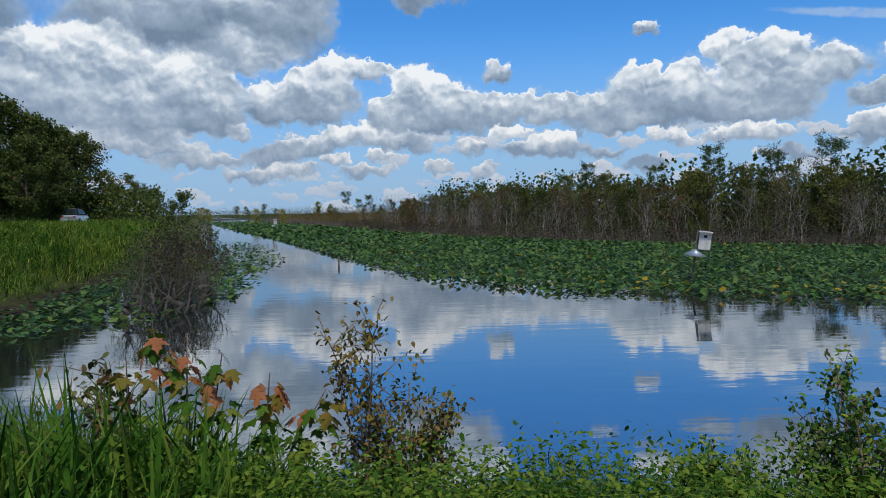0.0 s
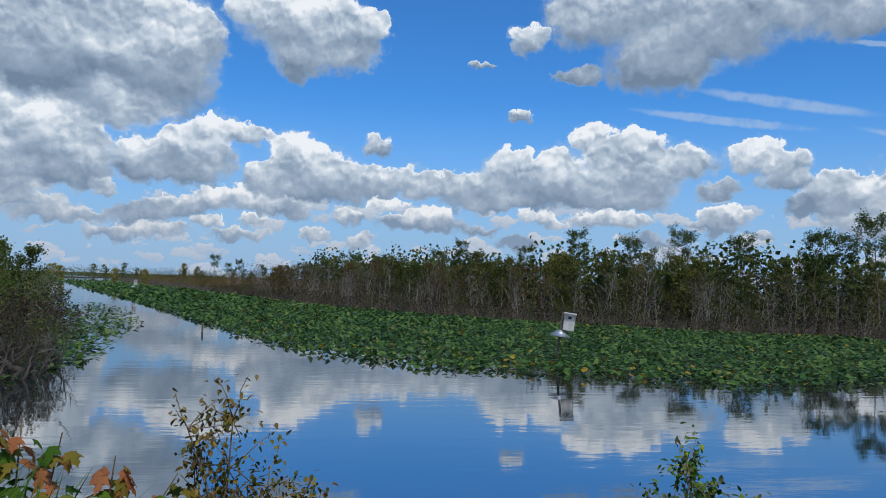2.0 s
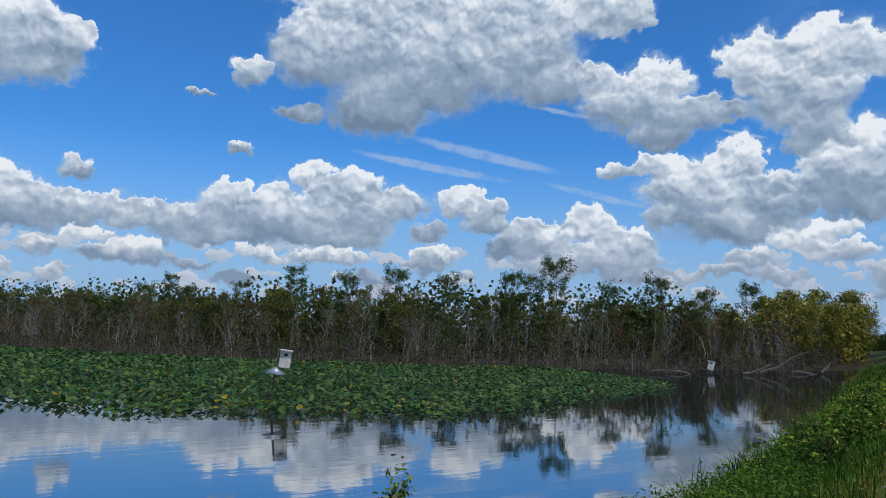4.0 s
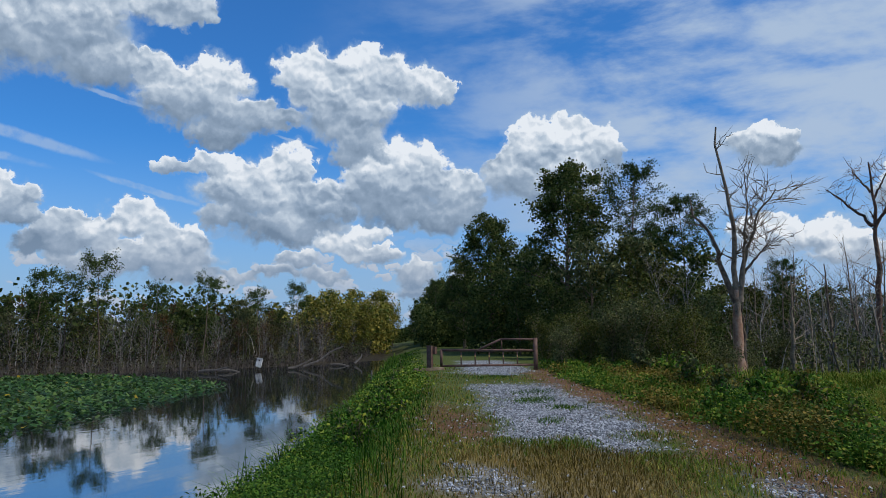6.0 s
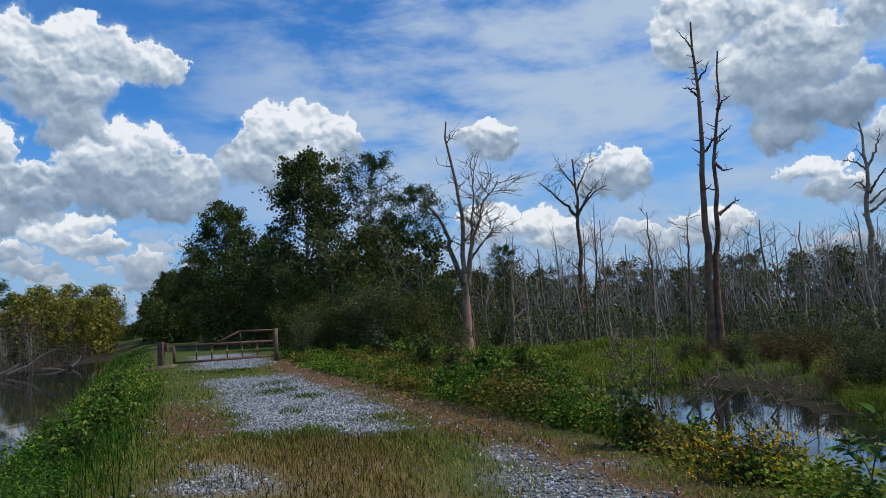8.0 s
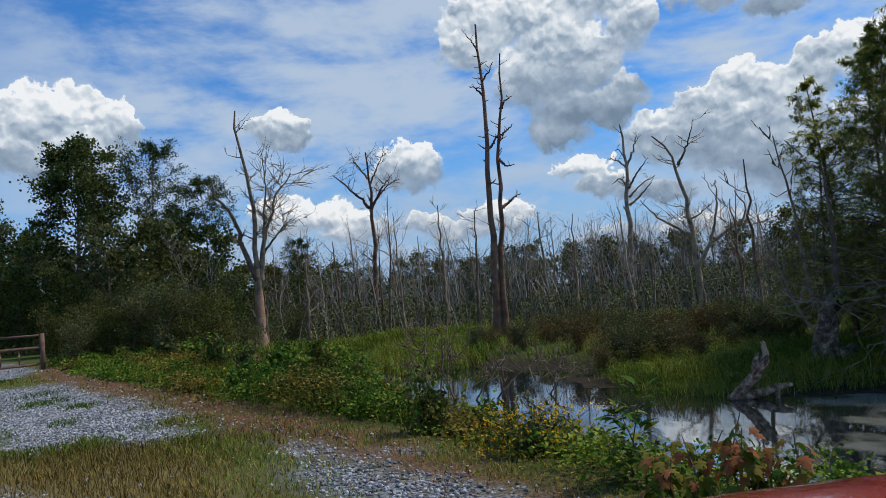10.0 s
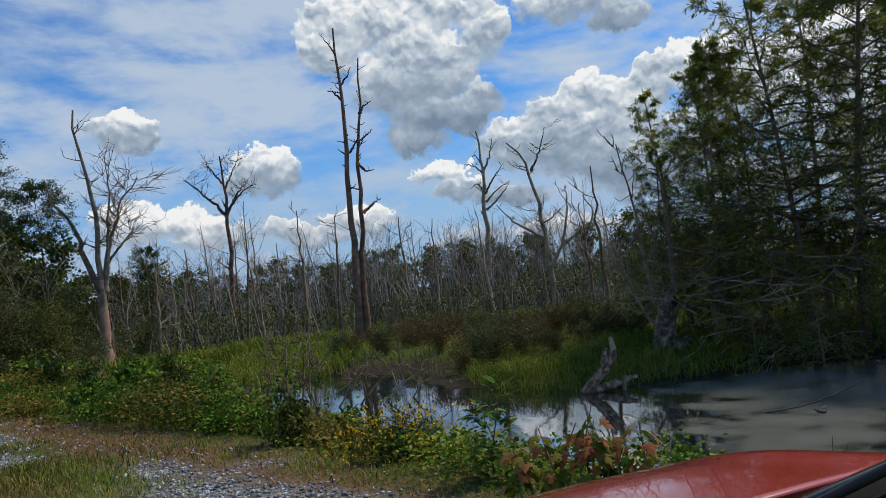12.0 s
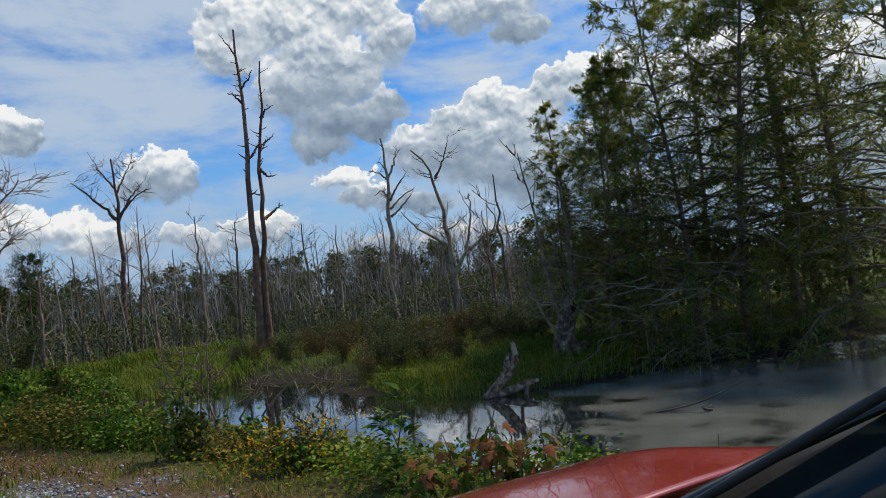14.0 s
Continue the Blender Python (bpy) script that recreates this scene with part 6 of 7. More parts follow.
stuff("far_bank_thicket", "dull green undergrowth of the swamp wood", "brush", leaves(rw, P, 0.40, 0.3, 0.45), M_DARKLEAF)
P = hedge(rw, FAR_LINE, (2, 10), 3.4, 1500, 0.3)
stuff("far_bank_saplings", "slim grey saplings along the far bank", "brush", blades(rw, P * [1, 1, 0] + [0, 0, 0.1], 1.2 + 2.4 * rw.random(len(P)), 0.03, 1.0, 0.25), M_TWIG)
arc = [polar(a, 80) for a in (140, 130, 120, 110, 100, 90, 80)]
P = hedge(rw, arc, (-14, 6), 4.4, 32000, 0.4)
stuff("swamp_thicket", "dark green thicket behind the drowned wood", "brush", leaves(rw, P, 0.28, 0.3, 0.5), M_DARKLEAF)
arc = [polar(a, 56) for a in (130, 120, 110, 100, 88)]
P = hedge(rw, arc, (-14, 12), 3.0, 2200, 0.4)
stuff("swamp_saplings", "slim grey dead saplings in the drowned wood", "brush", blades(rw, P * [1, 1, 0] + [0, 0, 0.1], 1.6 + 3.6 * rw.random(len(P)) ** 1.4, 0.06, 0.7, 0.15), M_TWIG)
P = hedge(rw, arc, (-10, 12), 1.9, 20000, 0.4)
stuff("swamp_undergrowth", "mixed low undergrowth of the drowned wood", "brush", leaves(rw, P, 0.18, 0.3, 0.45), M_OLIVE)
arc = [polar(a, 30) for a in (164, 155, 146, 138, 131)]
P = hedge(rw, arc, (-8, 4), 2.2, 12000, 0.2)
stuff("cypress_undergrowth", "dark undergrowth below the cypresses", "brush", leaves(rw, P, 0.20, 0.4, 0.3), M_TREELEAF)
P = hedge(rw, [(-700, 900), (-330, 560), (-130, 420), (20, 340), (140, 260), (260, 240)], (0, 90), 5.0, 60000, 1.0, 0.0, 0.35, 1.2)
stuff("distant_wood", "low wooded skyline far away", "woods", leaves(rw, P, 0.45, 0.3, 0.5), M_DARKLEAF)
P = hedge(rw, [polar(a, 68) for a in (89, 84, 79, 74, 69)], (-14, 6), 4.0, 22000, 0.3)
stuff("gate_wood_undergrowth", "dark undergrowth of the wood beyond the gate", "brush", leaves(rw, P, 0.22, 0.3, 0.5), M_DARKLEAF)
P = hedge(rw, [polar(a, 130) for a in (-21, -24, -28, -33, -40)][::-1], (-30, 5), 4.0, 20000, 0.5)
stuff("western_undergrowth", "dark undergrowth of the western wood", "brush", leaves(rw, P, 0.34, 0.3, 0.5), M_DARKLEAF)
P = hedge(rw, [(-55, 226), (-31, 165), (-15.5, 119), (-3, 84)], (2, 40), 1.7, 26000, 0.5, 0.0, 0.5)
stuff("north_brush", "straw-brown brush beyond the lily field", "brush", leaves(rw, P, 0.26, 0.3, 0.3), M_BROWNLEAF)

Q = np.concatenate([rw.normal(size=(n, 2)) * [a, b] + [x, y] for x, y, a, b, n in ((17.3, 5.5, 0.5, 0.28, 700), (15.9, 4.3, 0.28, 0.2, 350), (19.6, 6.3, 0.5, 0.3, 350), (13.4, 3.9, 0.25, 0.15, 200), (25.6, 9.6, 0.9, 0.5, 700))])
B = on_land(Q, -0.01)
stuff("track_tufts", "tufts of green grass growing through the gravel", "grass", blades(rw, B, 0.09, 0.012, 0.9, 0.6), M_LUSH)
M_BROWNGRASS = leaf_mat("withered_grass", [(0.05, 0.045, 0.016), (0.085, 0.068, 0.026), (0.13, 0.10, 0.042), (0.20, 0.155, 0.07)])
B = on_land(scatter(rw, [(10.6, 3.1), (10.3, 1.6), (8.2, 0.8), (6.6, 0.8), (6.7, 2.1), (8.6, 2.9)], 2600, 0.5), -0.01)
stuff("withered_turf", "withered brown grass in the middle of the track", "grass", blades(rw, B, 0.09 + 0.07 * rw.random(len(B)), 0.009, 0.9, 0.6), M_BROWNGRASS)

# loose stones on the gravel, and dead needles along its edges
def stones(rg, P, r):
    n = len(P)
    base = np.array([(1, 0, 0), (-1, 0, 0), (0, 1, 0), (0, -1, 0), (0, 0, 1), (0, 0, -1)], float)
    T = np.array([(0, 2, 4), (2, 1, 4), (1, 3, 4), (3, 0, 4), (2, 0, 5), (1, 2, 5), (3, 1, 5), (0, 3, 5)])
    V = base[None] * (rg.uniform(0.6, 1.3, (n, 6, 1)) * r[:, None, None]) * np.array([1, 0.85, 0.6]) + rg.normal(size=(n, 6, 3)) * r[:, None, None] * 0.15
    a = rg.uniform(0, 6.28, n)
    c, s = np.cos(a)[:, None], np.sin(a)[:, None]
    X, Y = V[..., 0] * c - V[..., 1] * s, V[..., 0] * s + V[..., 1] * c
    V = np.stack([X, Y, V[..., 2]], -1) + P[:, None]
    return V.reshape(-1, 3), [(np.arange(n)[:, None, None] * 6 + T[None]).reshape(-1, 3)]


M_STONE = material("grey_limestone", [(0.13, 0.133, 0.138), (0.225, 0.23, 0.24), (0.34, 0.347, 0.36), (0.50, 0.506, 0.52)], 0.9, 8, 60, 0.0, "island", 1.3)
Q = scatter(rw, [(1, 3), (9, 5.4), (24, 11.5), (36, 16.5), (37, 12), (20, 3.5), (9, -1), (2, -3.6)], 52000, 0.2, (6, 1, 7.5))
Q = Q[rw.random(len(Q)) < mask(Q[:, 0], Q[:, 1], GRAVEL, 0.35) * 0.95 + mask(Q[:, 0], Q[:, 1], STRAW, 0.5) * 0.08 + 0.012]
P = on_land(Q, 0.004)
stuff("gravel_stones", "loose grey limestone gravel on the track", "gravel", stones(rw, P, rw.uniform(0.009, 0.027, len(P)) + np.hypot(P[:, 0], P[:, 1]) * 0.0006), M_STONE)
M_NEEDLE = leaf_mat("dead_needles", [(0.11, 0.055, 0.03), (0.19, 0.10, 0.055), (0.28, 0.17, 0.09)], translucent=0.0)
Q = scatter(rw, [(1, 3), (9, 5.6), (24, 11.5), (36, 16.5), (37, 11), (20, 3), (9, -1.6), (2, -3.8)], 40000, 0.2, (6, 1, 7.5))
Q = Q[rw.random(len(Q)) < mask(Q[:, 0], Q[:, 1], STRAW, 0.5) * 0.9 + 0.03]
P = on_land(Q, 0.012)
stuff("needle_litter", "dead brown pine needles littered along the track", "litter", leaves(rw, P, 0.07 + np.hypot(P[:, 0], P[:, 1]) * 0.004, 0.97, 0.06, 0.1, rw.normal(size=P.shape) * [1, 1, 0.08]), M_NEEDLE)

# grey scum on the quiet end of the pond
def film():
    m = bpy.data.materials.new("pond_scum")
    m.use_nodes = True
    nt = m.node_tree
    bsdf = nt.nodes["Principled BSDF"]
    co = nt.nodes.new("ShaderNodeTexCoord").outputs["Object"]
    n = nt.nodes.new("ShaderNodeTexNoise")
    nt.links.new(co, n.inputs["Vector"])
    n.inputs["Scale"].default_value, n.inputs["Detail"].default_value = 1.1, 7
    r = nt.nodes.new("ShaderNodeValToRGB")
    r.color_ramp.elements[0].position, r.color_ramp.elements[0].color = 0.36, (0.115, 0.117, 0.096, 1)
    r.color_ramp.elements[1].position, r.color_ramp.elements[1].color = 0.66, (0.185, 0.187, 0.155, 1)
    nt.links.new(n.outputs[0], r.inputs[0])
    nt.links.new(r.outputs[0], bsdf.inputs["Base Color"])
    bsdf.inputs["Roughness"].default_value, bsdf.inputs["IOR"].default_value = 0.20, 1.42
    hole = nt.nodes.new("ShaderNodeMapRange")
    att = nt.nodes.new("ShaderNodeAttribute")
    att.attribute_name = "cover"
    add = nt.nodes.new("ShaderNodeMath")
    add.operation = "ADD"
    nt.links.new(n.outputs[0], add.inputs[0]), nt.links.new(att.outputs["Fac"], add.inputs[1])
    nt.links.new(add.outputs[0], hole.inputs[0])
    for i, v in enumerate((0.86, 1.02, 0.0, 0.85)):
        hole.inputs[i + 1].default_value = v
    nt.links.new(hole.outputs[0], bsdf.inputs["Alpha"])
    X, Y = np.meshgrid(np.linspace(-4, 40, 60), np.linspace(-34, 2, 50))
    X, Y = X.ravel(), Y.ravel()
    i = (np.arange(49)[:, None] * 60 + np.arange(59)[None]).ravel()[:, None]
    me = mesh_np("pond_scum", np.stack([X, Y, np.full(len(X), 0.004)], 1), [i + [0, 1, 61, 60]], m)
    a = me.attributes.new("cover", "FLOAT", "POINT")
    south = np.clip(0.5 - ((X - 11.5) * 0.55 + (Y + 8.2) * 0.83) / 3.0, 0, 1)
    a.data.foreach_set("value", (0.10 + 0.5 * np.clip(south * 1.5 - 0.55, 0, 1)).astype(np.float32))
    return tagged(new("pond_scum", me), "thin grey scum floating on the pond", "scum", kind="stuff")


film()
P = hedge(rw, [polar(a, 130) for a in (70, 66, 64.5, 63.4)], (0, 30), 6.5, 14000, 0.5)
stuff("far_dike_wood", "dark wood along the far end of the dike", "woods", leaves(rw, P, 0.36, 0.3, 0.5), M_DARKLEAF)
P = hedge(rw, [polar(a, 170) for a in (63.6, 62.6, 61.4, 60)], (0, 20), 2.6, 7000, 0.5)
stuff("far_end_brush", "low dark brush at the far end of the dike", "woods", leaves(rw, P, 0.36, 0.3, 0.5), M_DARKLEAF)
P = hedge(rw, [polar(a, 112) for a in (61.2, 59, 56, 52)], (0, 30), 5.0, 14000, 0.5)
stuff("canal_end_wood", "yellowing wood where the canal ends", "woods", leaves(rw, P, 0.32, 0.3, 0.5), M_YELLOWTREE)
P = hedge(rw, [polar(a, 58) for a in (80, 76, 72, 67.5)], (-7, 4), 5.0, 24000, 0.5, 0.0, 0.5)
stuff("gate_thicket", "dark thicket closing the wood beyond the gate", "brush", leaves(rw, P, 0.18, 0.3, 0.5), M_DARKLEAF)
P = hedge(rw, [polar(a, 88) for a in (68, 66.5, 65, 63.8)], (-6, 8), 3.6, 15000, 0.5)
stuff("track_end_thicket", "dark thicket along the far track", "brush", leaves(rw, P, 0.22, 0.3, 0.5), M_DARKLEAF)
B = on_land(scatter(rw, [(14.6, -8.2), (17.5, -7.6), (21, -9), (22, -13), (18, -16), (13.6, -13), (12.8, -11), (13.6, -9.6)], 15000, 0.4), -0.02)
stuff("mound_grass", "fresh green grass in soft mounds at the pond's edge", "grass", blades(rw, B, 0.30 + 0.42 * (fbm(B[:, 0], B[:, 1], 0.9, 8) + 0.35).clip(0, 1), 0.014, 1.4, 1.0), M_GRASS)


# ---- made things ----
M_RUSTMETAL = material("rusty_brown_paint", [(0.07, 0.035, 0.025), (0.13, 0.065, 0.045), (0.2, 0.11, 0.07)], 0.75, 5, 60, 0.4, "object", 0.3)
M_BOXWOOD = material("weathered_board", [(0.30, 0.29, 0.27), (0.45, 0.44, 0.42), (0.58, 0.57, 0.55)], 0.8, 6, 50, 0.3, "object", 0.2)
M_TIN = material("galvanised_tin", [(0.30, 0.33, 0.38), (0.42, 0.46, 0.52)], 0.45, 8, 60, 0.1, metal=0.5)
M_POST = material("dark_wet_post", [(0.035, 0.03, 0.026), (0.07, 0.06, 0.05), (0.12, 0.10, 0.085)], 0.85, 6, 50, 0.4)
# near-black colour that paints the shade inside the nest box entrance
M_HOLESHADE = material("painted_hole_shade", [(0.01, 0.01, 0.01), (0.02, 0.02, 0.02)], 0.9, 6, 40, 0.0)
M_REFLECT = material("amber_reflector", [(0.55, 0.3, 0.08), (0.7, 0.45, 0.15)], 0.3, 6, 40, 0.0)


def box_bm(bm, size, centre=(0, 0, 0), bevel=0.0, m=None):
    r = bmesh.ops.create_cube(bm, size=1.0, matrix=(m or Matrix()) @ Matrix.Translation(centre) @ Matrix.Diagonal((*size, 1)))
    if bevel:
        ed = list({e for v in r["verts"] for e in v.link_edges})
        bmesh.ops.bevel(bm, geom=ed, offset=bevel, segments=2, affect="EDGES", profile=0.6)
    return bm


def box(name, size, centre=(0, 0, 0), bevel=0.006, mat=None, m=None):
    return mesh_bm(name, box_bm(bmesh.new(), size, centre, bevel, m), mat)


def pipe(name, a, b, r, mat, sides=10):
    V, F = tubes([(np.array([a, b], float), np.array([r, r]))], sides, False)
    caps = [np.arange(sides)[::-1][None], np.arange(sides, 2 * sides)[None]]
    return mesh_np(name, V, F + caps, mat)


def gate():
    """A rusty pipe gate across the track, hinged on a tall post, with a raised brace."""
    gl, gr = np.array([29.62, 13.61]), np.array([31.1, 9.79])
    u = (gr - gl) / np.linalg.norm(gr - gl)
    L = float(np.linalg.norm(gr - gl))
    g = thing("field_gate", "rusty brown pipe gate with a raised brace, closed across the track", "gate",
              Matrix.Translation((gl[0], gl[1], 0.98)) @ Matrix.Rotation(math.atan2(u[1], u[0]), 4, "Z"))
    part("rail", pipe("rail", (0.0, 0, 0.88), (L, 0, 0.88), 0.055, M_RUSTMETAL), g)
    part("rail", pipe("rail", (0.0, 0, 0.20), (L, 0, 0.25), 0.05, M_RUSTMETAL), g)
    part("end_post", pipe("end_post", (0.03, 0, 0.18), (0.03, 0, 0.90), 0.06, M_RUSTMETAL), g)
    for k in (0.22, 0.37, 0.52, 0.67, 0.82):
        x = L * k
        b = part("upright", pipe("upright", (x, 0, 0.26), (x, 0, 0.90), 0.028, M_RUSTMETAL), g)
        part("reflector", box("reflector", (0.05, 0.02, 0.07), (x, -0.04, 0.62), 0.004, M_REFLECT), b, "amber reflector")
    part("brace", pipe("brace", (1.66, 0, 0.90), (2.64, 0, 1.36), 0.045, M_RUSTMETAL), g)
    part("top_rail", pipe("top_rail", (2.62, 0, 1.36), (L, 0, 1.35), 0.045, M_RUSTMETAL), g)
    part("upright", pipe("upright", (2.68, 0, 0.90), (2.68, 0, 1.36), 0.03, M_RUSTMETAL), g)
    part("hinge_post", pipe("hinge_post", (L + 0.06, 0, -0.2), (L + 0.06, 0, 1.42), 0.09, M_RUSTMETAL, 12), g)
    p = thing("latch_post", "square rusty latch post beside the gate", "post", Matrix.Translation((29.42, 14.04, 0.95)))
    part("post", box("post", (0.22, 0.22, 1.18), (0, 0, 0.52), 0.012, M_RUSTMETAL), p)
    part("latch_box", box("latch_box", (0.20, 0.22, 0.32), (0.14, -0.12, 0.90), 0.012, M_RUSTMETAL), p)
    b = thing("loose_beam", "grey weathered beam lying in the grass by the gate", "beam", Matrix.Translation((28.4, 13.6, 1.03)) @ Matrix.Rotation(radians(-20), 4, "Z"))
    part("beam", box("beam", (1.7, 0.14, 0.12), (0, 0, 0.06), 0.012, M_DEADWOOD), b)


gate()


def nest_box(name, label, x, y, lean, tilt, height=1.75, turn=20, guard=True, base=-0.6):
    """A plank nest box on a post that stands in the water, over a tin cone that keeps climbers off."""
    t = thing(name, label, "nest box", pose(x, y, 0, tilt, lean, turn))
    part("post", pipe("post", (0, 0, base), (0, 0, height + 0.12), 0.04, M_POST, 9), t)
    if guard:
        V, F = [], []
        n = 20
        for r, z in ((0.05, 1.20), (0.36, 0.99), (0.345, 0.985), (0.045, 1.185)):
            V += [(r * math.cos(2 * math.pi * i / n), r * math.sin(2 * math.pi * i / n), z) for i in range(n)]
        for k in range(3):
            F += [(k * n + i, k * n + (i + 1) % n, (k + 1) * n + (i + 1) % n, (k + 1) * n + i) for i in range(n)]
        part("cone_guard", mesh_np("cone_guard", V, [np.array(F)], M_TIN), t, "grey tin cone")
    bm = bmesh.new()
    for i in range(3):
        box_bm(bm, (0.112, 0.02, 0.56), (-0.115 + i * 0.115 + 0.24, -0.14, height - 0.20), 0.003)
    body = part("box", mesh_bm("box", bm, M_BOXWOOD), t, "pale weathered plank box")
    for dx in (0.065, 0.415):
        part("side_board", box("side_board", (0.02, 0.28, 0.56), (dx, 0.0, height - 0.20), 0.003, M_BOXWOOD), body)
    part("back_board", box("back_board", (0.37, 0.02, 0.60), (0.24, 0.14, height - 0.20), 0.003, M_BOXWOOD), body)
    part("lid", box("lid", (0.42, 0.36, 0.03), (0.24, -0.02, height + 0.095), 0.004, M_BOXWOOD, pose(0, 0, 0, 3)), body)
    # the boards are uncut: a near-black plate paints the shaded entrance hole
    part("entrance", box("entrance", (0.11, 0.012, 0.09), (0.24, -0.152, height - 0.05), 0.002, M_HOLESHADE), body, "near-black plate painting the shade of the entrance hole")
    return t


nest_box("nest_box", "pale plank nest box leaning on a post over a tin cone", 8.1, 23.9, 7, 0, 1.70, -18)
x, y = polar(-13.0, 95)
nest_box("nest_box", "distant plank nest box on a post in the canal", x, y, 0, 0, 1.75, 20)
x, y = polar(51.2, 54)
nest_box("fallen_nest_box", "pale nest box tilted low above the water on a fallen post", x, y, 10, -14, 0.80, -62, False, -0.4)
for az, d, h in ((-8.15, 36.5, 0.42), (60.0, 37.5, 0.75), (46.0, 50, 1.3)):
    x, y = polar(az, d)
    p = thing("mooring_post", "dark bare post standing in the canal", "post", Matrix.Translation((x, y, 0)))
    part("post", pipe("post", (0, 0, -0.7), (0.02, 0, h), 0.045, M_POST, 8), p)
for az, d, ln, turn in ((56.4, 57, 3.6, -25), (50.0, 52.5, 2.6, -30), (58.2, 60, 3.0, -35), (54.2, 55, 2.4, 10), (59.4, 62, 2.8, -5), (48.4, 51, 2.0, -60)):
    x, y = polar(az, d)
    lg = thing("fallen_log", "dark fallen log along the far bank", "log", pose(x, y, 0.12, 0, 0, turn))
    V, F = tubes([limb(rw, (-ln / 2, 0, 0), (1, 0, 0.02), ln, 0.10, 0.05, 7, 0.16)], 8)
    part("log", mesh_np("log", V, F, M_POST, True), lg)
x, y = polar(138.0, 13.0)
lg = thing("sunken_branch", "dark broken branch floating in the pond", "branch", pose(x, y, 0.02, 0, 0, -140))
V, F = tubes([limb(rw, (-0.8, 0, -0.01), (1, 0.05, 0.0), 1.6, 0.022, 0.010, 7, 0.08), limb(rw, (0, 0, 0), (0.5, 0.8, 0.05), 0.3, 0.035, 0.015, 4, 0.2), limb(rw, (0.1, 0, 0), (-0.6, -0.8, 0.05), 0.25, 0.03, 0.015, 4, 0.2)], 6)
part("branch", mesh_np("branch", V, F, M_POST, True), lg)

# ---- cars ----
M_RED = material("glossy_red_paint", [(0.42, 0.036, 0.018), (0.48, 0.046, 0.022)], 0.24, 3, 90, 0.0, coat=1.0)
M_SILVER = material("silver_blue_paint", [(0.42, 0.45, 0.50), (0.5, 0.53, 0.58)], 0.3, 3, 90, 0.0, metal=0.4, coat=0.8)
M_GLASS = material("tinted_glass", [(0.010, 0.015, 0.014), (0.018, 0.025, 0.023)], 0.06, 3, 20, 0.0, spec=0.35)
M_RUBBER = material("black_rubber", [(0.012, 0.012, 0.012), (0.025, 0.025, 0.025)], 0.8, 8, 60, 0.2)
M_TRIM = material("black_plastic_trim", [(0.014, 0.014, 0.015), (0.028, 0.028, 0.03)], 0.6, 8, 60, 0.1)
M_CHROME = material("alloy_rim", [(0.5, 0.5, 0.52), (0.65, 0.65, 0.67)], 0.3, 8, 60, 0.0, metal=1.0)
M_LAMP = material("clear_lamp_glass", [(0.5, 0.5, 0.5), (0.7, 0.7, 0.7)], 0.1, 8, 60, 0.0)
M_TAIL = material("red_lamp_glass", [(0.35, 0.01, 0.01), (0.5, 0.02, 0.02)], 0.15, 8, 60, 0.0)


def patch(name, fn, nu, nv, mat, thick=0.0):
    """A smooth sheet from fn(u, v), u and v from 0 to 1, with a turned-under rim."""
    u, v = np.meshgrid(np.linspace(0, 1, nu), np.linspace(0, 1, nv))
    V = np.array([fn(a, b) for a, b in zip(u.ravel(), v.ravel())], float)
    i = (np.arange(nv - 1)[:, None] * nu + np.arange(nu - 1)[None]).ravel()[:, None]
    me = mesh_np(name, V, [i + [0, 1, nu + 1, nu]], mat, True)
    ob = None
    if thick:
        bm = bmesh.new()
        bm.from_mesh(me)
        bmesh.ops.solidify(bm, geom=bm.faces[:], thickness=thick)
        for f in bm.faces:
            f.smooth = True
        bm.normal_update()
        bm.to_mesh(me)
        bm.free()
    return me


